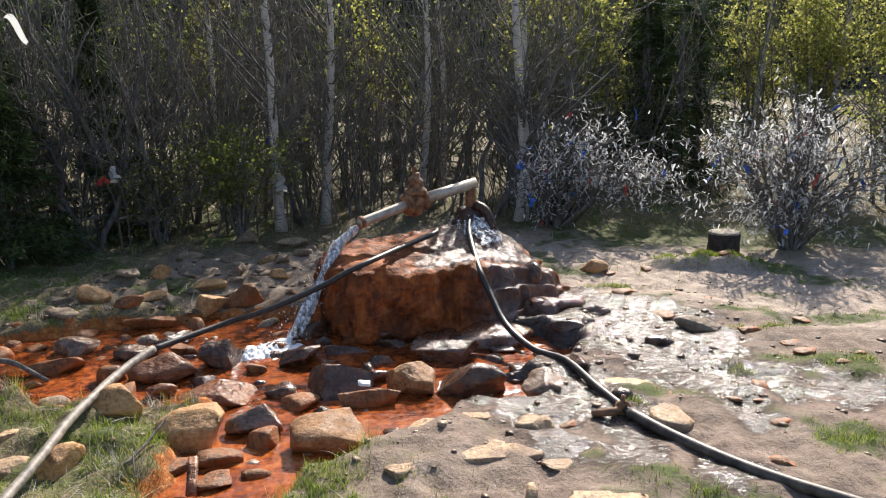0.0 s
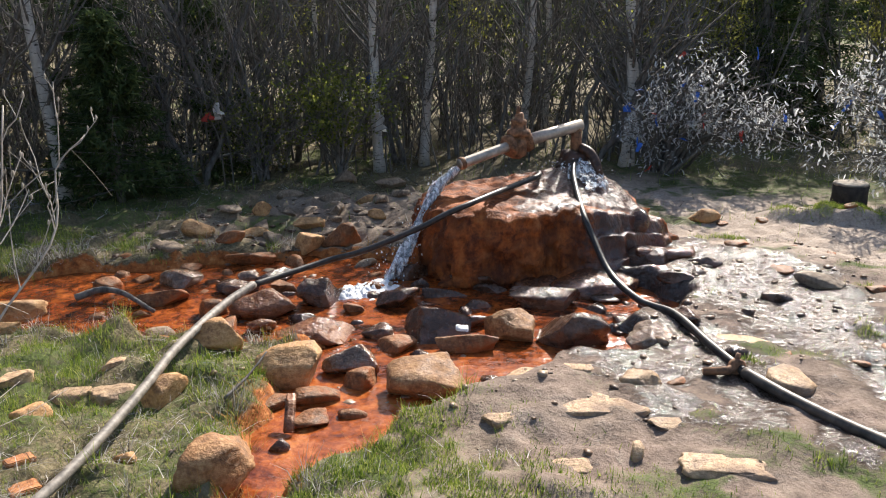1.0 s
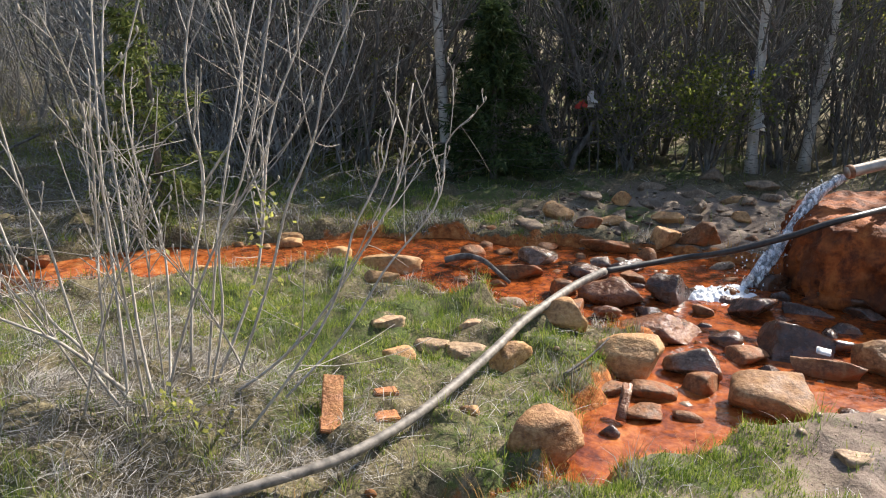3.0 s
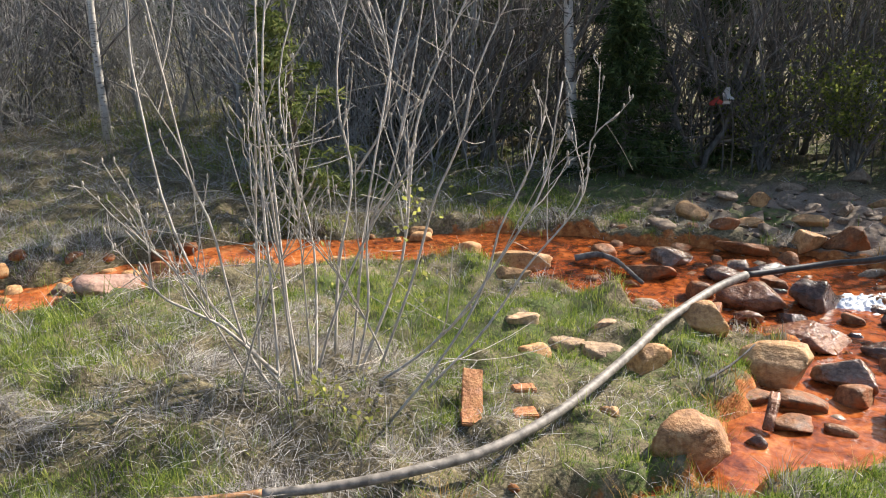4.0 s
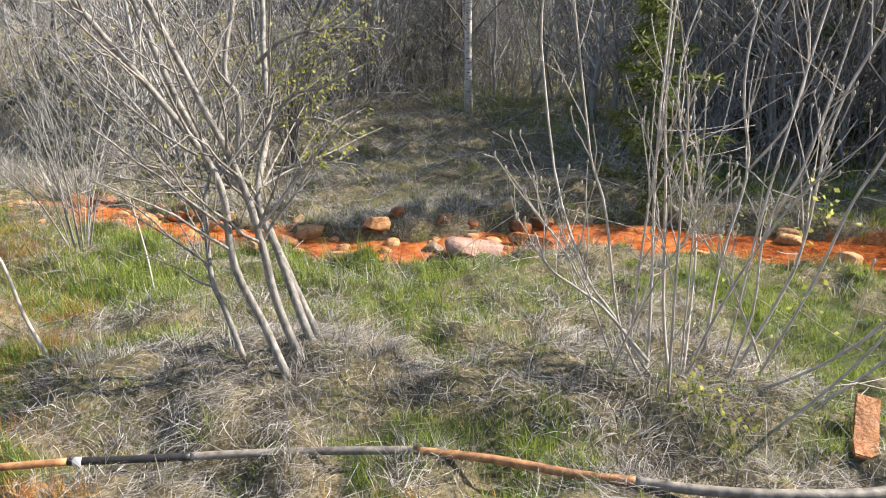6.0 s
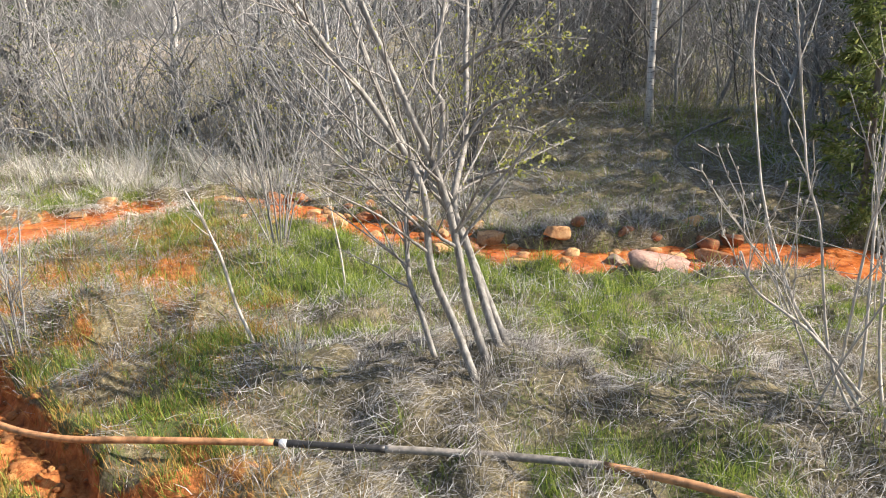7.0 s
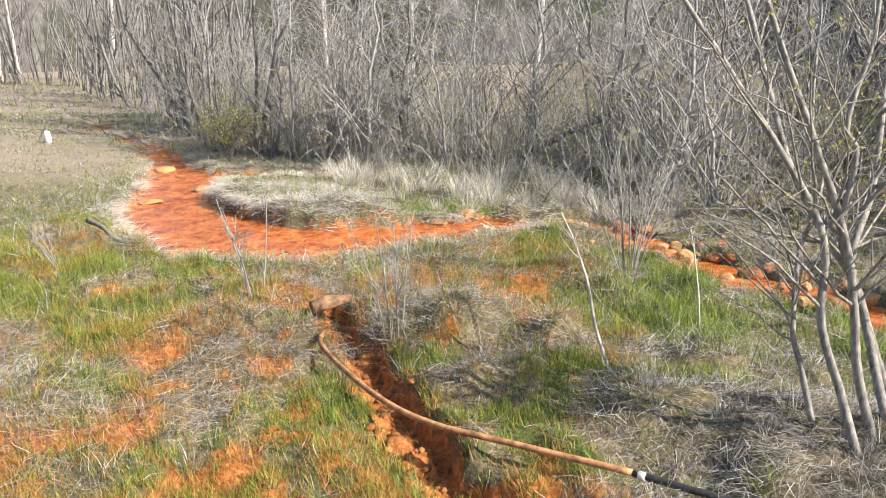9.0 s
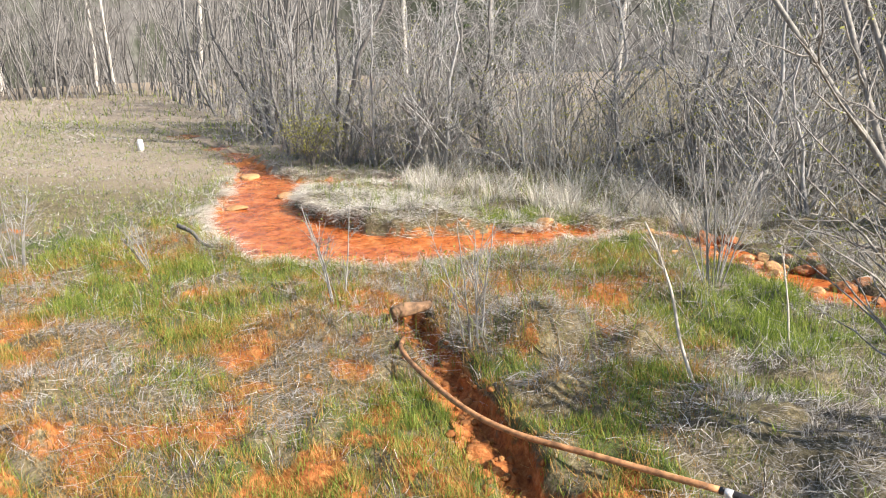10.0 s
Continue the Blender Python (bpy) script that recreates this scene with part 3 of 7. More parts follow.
def zones(p):
    """How far each place is mud, green, rust-stained and wet."""
    x, y = p[:, 0], p[:, 1]
    e, t = water_edge(p), trench_edge(p)
    wob = 0.35 * fbm(p * 1.6, 31)
    mud = smooth(-1.25, -0.2, x + wob * 1.6 + 0.12 * vnoise(p * 7, 36)) * smooth(7.4, 6.6, y + wob)
    mud = np.maximum(mud, 0.75 * smooth(4.75, 5.0, y + 0.3 * wob) * smooth(6.4, 6.0, y + wob) * smooth(-3.0, -2.2, x + wob))
    green = blobs(p, GREENS) * (0.55 + 0.45 * vnoise(p * 3, 32))
    mud = np.maximum(mud, 0.55 * smooth(-7.0, -9.5, x + wob) * smooth(-1.5, -4.0, y + wob))
    lawn = smooth(0.0, 0.25, patches(p))
    green = np.maximum(green, 0.9 * lawn * smooth(-1.4, -2.2, x) * smooth(-9.0, -6.5, x))
    green = green * (1 - 0.85 * far_side(p))
    green = np.maximum(green, 0.32 * smooth(-0.1, 0.3, fbm(p * 0.8, 40)) * smooth(-6.5, -8.5, x + wob) * smooth(-3.0, -5.5, y + wob))
    green = np.maximum(green, 0.9 * smooth(0.08, 0.45, fbm(p * 2.6, 34) + 0.15 * vnoise(p * 13, 37)) * smooth(-0.2, 0.4, x) * (1 - 0.7 * blobs(p, WETS)))
    green = np.maximum(green, 0.9 * smooth(6.0, 6.6, y + wob * 0.6) * smooth(0.5, 1.2, x) * smooth(8.0, 7.0, y))
    straw = np.zeros(len(p))
    for hx, hy, r, h in HUMMOCKS:
        straw = np.maximum(straw, min(1.0, h / 0.09) * (1 - smooth(0.6, 1.2, np.hypot(x - hx, y - hy) / r + 0.5 * wob)))
    green = green * (1 - 0.6 * straw)
    rust = np.maximum(blobs(p, [(a, b, 0.8 * c) for a, b, c in ORANGES]), smooth(0.10, 0.0, e + 0.09 * far_side(p)) * smooth(0.4, -0.2, x))
    rust = np.maximum(rust, smooth(0.05, -0.01, t) * (0.45 + 0.55 * smooth(0.6, -0.2, y)))
    rust = np.maximum(rust, 0.8 * smooth(0.06, 0.42, fbm(p * 2.6, 35) + 0.3 * vnoise(p * 11, 38)) * smooth(-0.2, -0.9, y) * smooth(-2.0, -2.6, x) * smooth(-6.5, -5.6, x))
    wet = np.maximum(blobs(p, WETS), 0.8 * smooth(0.16, 0.02, e) * smooth(-1.4, -0.6, x) * smooth(3.0, 3.6, y))
    return mud, np.clip(green, 0, 1), np.clip(rust * (1 - 0.6 * straw), 0, 1), wet, straw, e, t


def spread(lo, hi, step, out, grow=1.16):
    """Even steps between lo and hi, and ever wider ones to the horizon."""
    mid = np.arange(lo, hi + step, step)
    tail, s, v = [], step, 0
    while v < out:
        s *= grow
        v += s
        tail.append(v)
    tail = np.array(tail)
    return np.concatenate([lo - tail[::-1], mid, mid[-1] + tail])


class Field:
    """The land and its zones, worked out once on a fine net."""

    def __init__(self, x0, y0, x1, y1, step):
        self.o, self.step = np.array([x0, y0]), step
        self.nx, self.ny = int((x1 - x0) / step) + 1, int((y1 - y0) / step) + 1
        p = np.stack(np.meshgrid(x0 + np.arange(self.nx) * step, y0 + np.arange(self.ny) * step, indexing="ij"), -1).reshape(-1, 2)
        self.z, self.zone = land(p), zones(p)

    def cell(self, p):
        u = (p - self.o) / self.step
        i = np.clip(u.astype(int), 0, np.array([self.nx - 2, self.ny - 2]))
        return i[:, 0] * self.ny + i[:, 1], np.clip(u - i, 0, 1)

    def height(self, p):
        k, u = self.cell(p)
        a, b = u[:, 0], u[:, 1]
        z = self.z
        return z[k] * (1 - a) * (1 - b) + z[k + self.ny] * a * (1 - b) + z[k + 1] * (1 - a) * b + z[k + self.ny + 1] * a * b

    def zones(self, p):
        k, _ = self.cell(p)
        return tuple(f[k] for f in self.zone)


NEARBY = Field(-10, -6.4, 4, 9.4, 0.03)
gx, gy = spread(-7.6, 2.3, 0.045, 400), spread(-5.4, 6.8, 0.045, 400)
gx = np.unique(np.concatenate([gx, np.arange(-7.6, 2.3, 0.045)[150:] + 0.0225]))
gy = np.unique(np.concatenate([gy, np.arange(-5.4, 6.8, 0.045)[165:] + 0.0225]))
XY = np.stack(np.meshgrid(gx, gy, indexing="ij"), -1).reshape(-1, 2)
nx, ny = len(gx), len(gy)
cell = (np.arange(nx - 1)[:, None] * ny + np.arange(ny - 1)[None]).ravel()
geo = Geo().add(np.column_stack([XY, land(XY)]), np.stack([cell, cell + ny, cell + ny + 1, cell + 1], -1))
ground = thing("ground", geo, EARTH, "muddy rust-stained spring meadow ground with grass and puddles", "ground", kind="structure")
mud, green, rust, wet, straw, edge, tedge = zones(XY)
ca = ground.data.color_attributes.new("zone", "FLOAT_COLOR", "POINT")
ca.data.foreach_set("color", np.stack([mud, green, rust, np.ones(len(XY))], -1).astype(np.float32).ravel())
fa = ground.data.attributes.new("dry", "FLOAT", "POINT")
fa.data.foreach_set("value", (smooth(4.6, 5.4, XY[:, 1] + 0.5 * XY[:, 0] - 0.5) + 0.35 * smooth(0.0, -1.2, XY[:, 0]) + 0.3 * smooth(3.2, 2.5, XY[:, 1]) * smooth(1.0, 0.4, XY[:, 0]) + smooth(-6.5, -8.5, XY[:, 0]) * smooth(-2.5, -4.5, XY[:, 1])).clip(0, 1).astype(np.float32))
fa = ground.data.attributes.new("wet", "FLOAT", "POINT")
fa.data.foreach_set("value", wet.astype(np.float32))

# the orange water, one sheet wherever the channels run
wx, wy = np.arange(-20, 1.2, 0.06), np.arange(-17, 5.2, 0.06)
WXY = np.stack(np.meshgrid(wx, wy, indexing="ij"), -1).reshape(-1, 2)
inside = (water_edge(WXY) < 0.22).reshape(len(wx), len(wy))
ok = inside[:-1, :-1] & inside[1:, :-1] & inside[:-1, 1:] & inside[1:, 1:]
ci, cj = np.nonzero(ok)
cc = ci * len(wy) + cj
used, back = np.unique(np.stack([cc, cc + len(wy), cc + len(wy) + 1, cc + 1], -1), return_inverse=True)
WP = WXY[used]
level = -0.085 + 0.006 * vnoise(WP * 6, 41)
geo = Geo().add(np.column_stack([WP, level]), back.reshape(-1, 4))
water = thing("water", geo, WATER, "shallow rust-orange iron water in the stream", "water", kind="structure")
clay = 0.12 + 0.63 * smooth(-2.6, -5.2, WP[:, 0]) + 0.45 * smooth(3.5, 3.0, WP[:, 1]) - 0.35 * smooth(0.9, 0.3, np.hypot((WP[:, 0] + 0.2) / 1.4, WP[:, 1] - 4.5))
fa = water.data.attributes.new("clay", "FLOAT", "POINT")
fa.data.foreach_set("value", np.clip(clay, 0, 1).astype(np.float32))


def on_land(x, y):
    p = np.array([[x, y]], float)
    return float((NEARBY.height(p) if -10 < x < 4 and -6.4 < y < 9.4 else land(p))[0])


# ---- far woods behind everything ----
def backdrop(lo, hi, shades, label):
    a = np.linspace(lo, hi, 91)
    rows = np.array([-0.5, 0.0, 2.0, 4.5, 7.0])
    p = []
    for h in rows:
        r = 46 + 1.5 * np.sin(a * 9) + h * 0.25
        top = h * (1 + 0.18 * vnoise(np.stack([a * 9, a * 0 + h], -1), 51))
        p.append(np.stack([r * np.cos(a) - 2, r * np.sin(a), top], -1))
    v = np.stack(p, 1).reshape(-1, 3)
    i = np.arange(90)
    q = [np.stack([i * 5 + k, (i + 1) * 5 + k, (i + 1) * 5 + k + 1, i * 5 + k + 1], -1) for k in range(4)]
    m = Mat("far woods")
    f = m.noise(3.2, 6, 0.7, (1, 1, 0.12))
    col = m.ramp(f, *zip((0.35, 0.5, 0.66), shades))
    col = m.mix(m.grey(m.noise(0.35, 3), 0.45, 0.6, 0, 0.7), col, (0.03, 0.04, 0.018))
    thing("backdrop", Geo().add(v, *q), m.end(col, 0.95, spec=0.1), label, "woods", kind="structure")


# North arc near black: shade of the backlit woods put into its colour.
backdrop(radians(20), radians(150), ((0.012, 0.014, 0.010), (0.03, 0.033, 0.022), (0.07, 0.07, 0.05)), "far spruce woods closing the clearing, shade put into their colour")
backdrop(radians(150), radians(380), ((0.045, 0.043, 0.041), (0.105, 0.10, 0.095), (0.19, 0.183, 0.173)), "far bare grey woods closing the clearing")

# ---- stones ----
def ball(level):
    b = bmesh.new()
    bmesh.ops.create_icosphere(b, subdivisions=level, radius=1.0)
    v, f = np.array([v.co[:] for v in b.verts]), np.array([[v.index for v in f.verts] for f in b.faces])
    b.free()
    return v, f


BALLS = {k: ball(k) for k in (1, 2, 3, 4)}


def box_geo(w, d, h, seed):
    """A worn flat brick with bevelled, chipped edges; base at z = 0."""
    b = bmesh.new()
    bmesh.ops.create_cube(b, size=1.0)
    bmesh.ops.scale(b, vec=(w, d, h), verts=b.verts)
    bmesh.ops.bevel(b, geom=b.edges[:], offset=0.004, segments=2, affect="EDGES")
    bmesh.ops.subdivide_edges(b, edges=b.edges[:], cuts=2, use_grid_fill=True)
    bmesh.ops.triangulate(b, faces=b.faces[:])
    b.verts.index_update()
    v, f = np.array([q.co[:] for q in b.verts]), np.array([[q.index for q in t.verts] for t in b.faces])
    b.free()
    v = v + 0.004 * np.stack([vnoise(v * 30, seed), vnoise(v * 30, seed + 1), vnoise(v * 30, seed + 2)], -1)
    return Geo().add(v + np.array([0, 0, h / 2]), f)


def stone_geo(w, d, h, seed, facets=11, block=2.6, bury=0.3, rag=0.0):
    """A lump with rounded corners, planed facets and a pitted skin; base at z = 0."""
    rng = np.random.default_rng(seed)
    v, faces = BALLS[4 if w > 0.24 else 3 if w > 0.13 else 2]
    v = v / (np.abs(v) ** block).sum(1, keepdims=True) ** (1 / block)
    for _ in range(facets):
        n = unit(rng.normal(size=3) * np.array([1, 1, 0.8]))
        c = rng.uniform(0.42, 0.8)
        over = np.maximum(v @ n - c, 0)
        v = v - over[:, None] * n * 0.97
    off = rng.uniform(0, 50, 3)
    strata = vnoise(np.column_stack([v[:, 0] * 0.6, v[:, 1] * 0.6, v[:, 2] * 7]) + off, seed + 3)
    if rag:
        round_it = unit(v * np.array([1, 1, 0.001])) * 1.6 + off
        v = v * np.array([1, 1, 1.0]) * (1 + rag * fbm(round_it, seed + 9)[:, None] * np.array([1, 1, 0]))
        v[:, 2] = np.clip(v[:, 2], -0.45, 0.45)
    v = v * (1 + 0.07 * fbm(v * 1.7 + off, seed)[:, None] + 0.05 * fbm(v * 5 + off, seed + 5, 4)[:, None] + 0.03 * strata[:, None])
    lo, hi = v.min(0), v.max(0)
    v = (v - (lo + hi) / 2) / (hi - lo)
    full = h * (1 + bury)
    v = v * np.array([w, d, full]) + np.array([0, 0, full / 2 - h * bury])
    return Geo().add(v, faces)


TAN = [(-2.93, 3.6, 0.38, 0.19, 0.12, 40), (-1.63, 3.23, 0.26, 0.2, 0.12, 27), (-1.62, 2.77, 0.2, 0.15, 0.12, 31), (-1.22, 3.11, 0.29, 0.21, 0.17, 22), (0.86, 5.68, 0.23, 0.17, 0.09, -9), (-2.04, 2.54, 0.15, 0.11, 0.06, 40), (-2.71, 3.24, 0.2, 0.08, 0.06, 41), (-1.51, 2.29, 0.08, 0.06, 0.05, 34), (-2.17, 5.06, 0.23, 0.17, 0.08, 23), (-1.71, 4.86, 0.2, 0.15, 0.12, 20), (-2.26, 5.46, 0.15, 0.11, 0.1, 23), (-2.52, 4.96, 0.22, 0.16, 0.12, 27), (-1.89, 5.36, 0.24, 0.2, 0.07, 20), (-3.8, 3.62, 0.16, 0.12, 0.07, 47), (-3.35, 3.61, 0.15, 0.12, 0.08, 44)]
TAN_2 = [(-3.75, 2.85, 0.24, 0.09, 0.07, 54), (-1.43, 5.56, 0.14, 0.1, 0.07, 14), (-1.6, 6, 0.21, 0.09, 0.06, 15), (-5.05, 1.36, 0.18, 0.13, 0.09, 72), (-5.3, 0.98, 0.2, 0.15, 0.09, 77), (-4.77, 1.02, 0.2, 0.15, 0.08, 75), (-3.86, 3.69, 0.16, 0.16, 0.05, 43), (-6.08, 0.04, 0.15, 0.11, 0.06, 88), (-6.48, -0.14, 0.15, 0.11, 0.06, 87), (-6.03, -0.17, 0.12, 0.09, 0.06, 88), (-4.96, 0.58, 0.15, 0.14, 0.05, 78), (-7.15, -1.76, 0.17, 0.13, 0.08, 101), (-7.15, -0.79, 0.19, 0.1, 0.06, 93), (-6.2, 0.03, 0.14, 0.1, 0.09, 84), (-7.02, -1.98, 0.15, 0.11, 0.06, 101), (-7.21, -0.88, 0.14, 0.11, 0.06, 92)]
DARK = [(-1.9, 4.15, 0.25, 0.15, 0.08, 25), (-1.38, 4.03, 0.27, 0.2, 0.16, 19), (-1.78, 4.4, 0.25, 0.17, 0.07, 22), (-0.67, 3.66, 0.32, 0.24, 0.16, 10), (-0.96, 3.62, 0.16, 0.12, 0.07, 15), (-0.95, 4.06, 0.25, 0.19, 0.12, 13), (-0.02, 3.68, 0.35, 0.26, 0.17, 0), (-0.17, 4.12, 0.39, 0.16, 0.12, 2), (0.4, 4.77, 0.39, 0.32, 0.12, -5), (0.73, 4.67, 0.22, 0.13, 0.07, -10), (-0.72, 4.21, 0.25, 0.1, 0.07, 10), (-0.48, 4.31, 0.2, 0.08, 0.06, 6), (-0.54, 3.82, 0.22, 0.09, 0.07, 8), (-0.08, 4.67, 0.23, 0.09, 0.07, 0), (0.53, 4.38, 0.21, 0.08, 0.06, -8)]
DARK_2 = [(0.16, 4.26, 0.18, 0.1, 0.05, -3), (-1.07, 2.56, 0.08, 0.06, 0.06, 23)]
BROWN = [(-2.24, 3.92, 0.29, 0.12, 0.09, 30), (-1.88, 3.8, 0.16, 0.12, 0.1, 27), (-2.03, 4.64, 0.32, 0.13, 0.1, 24), (-1.53, 4.98, 0.27, 0.21, 0.15, 17), (-0.91, 3.11, 0.15, 0.12, 0.08, 16), (-0.83, 3.5, 0.19, 0.16, 0.06, 13), (-0.51, 3.53, 0.3, 0.12, 0.09, 8), (-1.06, 2.94, 0.21, 0.11, 0.06, 20), (-0.87, 2.84, 0.12, 0.06, 0.04, 17), (-2.18, 4.72, 0.19, 0.07, 0.06, 25), (-4.5, 2.19, 0.3, 0.12, 0.09, 61), (-5.33, 0.71, 0.18, 0.13, 0.05, 80), (-5.34, 0.28, 0.17, 0.12, 0.05, 85), (-4.91, 1.04, 0.17, 0.12, 0.05, 72), (-5.49, 0.22, 0.15, 0.11, 0.05, 83)]
RUSTY = [(-1.64, 3.86, 0.35, 0.26, 0.14, 23), (-1.55, 3.63, 0.15, 0.12, 0.08, 24), (-1.24, 3.56, 0.4, 0.23, 0.12, 19)]
PALE = [(0.36, 3.60, 0.28, 0.2, 0.15, -6), (-2.27, 4.22, 0.25, 0.18, 0.11, 29), (-1.92, 4.37, 0.14, 0.11, 0.07, 24), (-0.99, 3.26, 0.26, 0.19, 0.13, 17)]
GREY = [(-2, 3.4, 0.18, 0.13, 0.08, 31), (-1.95, 6.54, 0.21, 0.16, 0.11, 17), (1.27, 4.4, 0.26, 0.11, 0.08, -17), (-2.53, 5.51, 0.17, 0.13, 0.05, 25), (-2.14, 5.58, 0.17, 0.15, 0.05, 21), (-1.87, 5.94, 0.26, 0.1, 0.08, 18), (-2.26, 6.05, 0.23, 0.09, 0.07, 21), (-1.53, 6.46, 0.27, 0.11, 0.08, 13), (-4.67, 1.59, 0.17, 0.13, 0.08, 68)]
SPLIT = [(-0.62, 3.11, 0.34, 0.26, 0.13, 11), (-0.32, 3.7, 0.25, 0.19, 0.15, 5)]
SLAB = [(-1.97, 3.02, 0.17, 0.07, 0.03, 34), (-2.03, 2.76, 0.16, 0.09, 0.03, 37), (-1.87, 2.81, 0.22, 0.09, 0.03, 35), (-2.28, 2.77, 0.15, 0.06, 0.03, 40), (-0.21, 3.1, 0.18, 0.09, 0.03, 3), (0.01, 3.18, 0.13, 0.07, 0.03, -1), (0.25, 3.12, 0.15, 0.08, 0.06, -6), (0.05, 2.91, 0.39, 0.16, 0.03, -2), (-0.26, 2.74, 0.16, 0.07, 0.03, 5), (0.01, 2.5, 0.22, 0.09, 0.03, -1), (0.48, 2.53, 0.27, 0.14, 0.03, -12), (0.34, 2.78, 0.16, 0.07, 0.03, -8), (0.2, 2.58, 0.04, 0.05, 0.06, -6), (0.7, 3.6, 0.26, 0.1, 0.03, -12), (0.83, 3.16, 0.17, 0.13, 0.06, -16)]
BRICK_RED = [(-1.77, 2.12, 0.11, 0.08, 0.06, 41), (-1.86, 2.23, 0.11, 0.05, 0.04, 41)]
FLAT = [(-7.48, -5.03, 0.23, 0.12, 0.05, 122), (-9.36, -5.96, 0.25, 0.27, 0.06, 121), (-8.21, -4.85, 0.19, 0.24, 0.06, 118), (-5.8, -2.33, 0.12, 0.07, 0.06, 107)]
VIOLET = [(-4.39, 1.73, 0.35, 0.27, 0.11, 65)]
SEED, LAID = [100], []


def lay_stones(rows, material, label, base=None, group="stones of the spring stream", facets=11, block=2.6, name="stone", sink=0.0, rag=0.0):
    for x, y, w, d, h, yaw in rows:
        SEED[0] += 1
        z = on_land(x, y) if base is None else base
        z = max(z, -0.10, on_land(x, y) - 0.35 * h)
        LAID.append((x, y, w, d, h, yaw))
        ob = thing(name, box_geo(w, d, h, SEED[0]) if name == "brick" else stone_geo(w, d, h, SEED[0], facets, block, rag=rag), material, label, "brick" if name == "brick" else "stone", group, soft=name != "brick")
        ob.matrix_world = pose(x, y, z - sink, RNG.uniform(-5, 5), RNG.uniform(-5, 5), yaw + RNG.uniform(-8, 8))


lay_stones(TAN + TAN_2, TAN_ROCK, "dry tan sandstone boulder at the orange stream")
lay_stones([(-1.20, 2.3, 0.28, 0.22, 0.16, 29)], OCHRE_ROCK, "big ochre boulder at the pool's outlet", -0.09, facets=12, block=3.0)
lay_stones(DARK + DARK_2, DARK_ROCK, "wet black-brown boulder standing in shallow water", -0.10, facets=9)
lay_stones(BROWN, BROWN_ROCK, "rust-stained brown stone in the stream")
lay_stones(RUSTY, RUST_ROCK, "rounded red-brown wet boulder in the stream", -0.10, facets=7, block=2.2)
lay_stones(PALE, PALE_ROCK, "pale wet glistening stone in the stream", -0.10)
lay_stones(GREY, GREY_ROCK, "grey weathered stone half sunk in the ground", sink=0.008)
lay_stones(SPLIT, OCHRE_ROCK, "brown split boulder with a pale flat face", -0.10, facets=12, block=5.0)
lay_stones([(x, y, w * 1.15, d * 1.5, h + (0.02 if x < -1 else 0.0), yaw) for x, y, w, d, h, yaw in SLAB], SLAB_ROCK, "flat tan stone slab trodden into the mud", facets=7, block=2.4, name="stone_slab", sink=0.024, rag=0.3)
lay_stones([(x, y, w * 0.85, d, 0.022, yaw + 9) for x, y, w, d, h, yaw in BRICK_RED], BRICK, "broken orange brick lying in grass", name="brick")
lay_stones(FLAT, TAN_ROCK, "flat rust-washed stone in the orange pool", -0.09, facets=3)
lay_stones([(x + 0.02, y, w, d, 0.15, yaw) for x, y, w, d, h, yaw in VIOLET], VIOLET_ROCK, "wedge-shaped pinkish grey stone at the stream edge", -0.07, facets=6, block=3)


def filler(spots, material, label, base=None, size=(0.07, 0.17), flat=1.0, sink=0.0):
    rows = []
    for x, y, r, n in spots:
        for _ in range(n):
            px, py, w = x + RNG.normal(0, r), y + RNG.normal(0, r), RNG.uniform(*size)
            if all(math.hypot(px - q[0], py - q[1]) > 0.42 * (w + max(q[2], q[3])) for q in LAID + rows) and np.hypot(px + 0.25, py - 5.05) > 0.75:
                rows.append((round(px, 3), round(py, 3), w, w * RNG.uniform(0.55, 0.95), w * RNG.uniform(0.3, 0.55) * flat, RNG.uniform(0, 180)))
    lay_stones(rows, material, label, base, sink=sink)


filler([(-0.5, 3.9, 0.35, 26), (0.25, 4.25, 0.3, 22), (-1.3, 4.2, 0.3, 14)], DARK_ROCK, "small wet dark stone in the shallow pool", -0.10)
filler([(-1.6, 4.3, 0.4, 26), (-2.2, 4.3, 0.3, 16), (-0.9, 3.3, 0.25, 10)], BROWN_ROCK, "small rust-brown stone in the shallow pool", -0.10)
filler([(-2.1, 5.0, 0.35, 30), (-1.5, 5.3, 0.35, 22), (-2.7, 4.75, 0.25, 10), (-1.2, 6.0, 0.4, 14)], GREY_ROCK, "small weathered stone on the trampled bank", None, (0.08, 0.2), 0.7, 0.006)
filler([(1.1, 4.9, 0.4, 9), (1.3, 4.0, 0.45, 7), (1.0, 3.3, 0.35, 5), (1.8, 4.6, 0.5, 8)], BROWN_ROCK, "small stone half sunk in the wet mud", None, (0.05, 0.16), 0.45, 0.006)
filler([(-5.0, 1.1, 0.25, 10), (-4.6, 1.9, 0.25, 8), (-6.2, 0.0, 0.3, 10), (-4.0, 3.2, 0.3, 6)], TAN_ROCK, "small stone at the stream's edge", None, (0.06, 0.13))
filler([(-5.2, 1.15, 0.09, 5), (-5.05, 1.5, 0.09, 5), (-4.95, 1.9, 0.09, 5), (-5.75, 0.65, 0.1, 5), (-6.3, 0.2, 0.1, 5), (-6.9, -0.25, 0.1, 5), (-4.75, 2.4, 0.09, 4), (-4.6, 1.6, 0.1, 3), (-5.3, 0.7, 0.1, 4)], BROWN_ROCK, "rust-brown stone at the foot of the far bank", -0.085, (0.08, 0.2), 1.1)
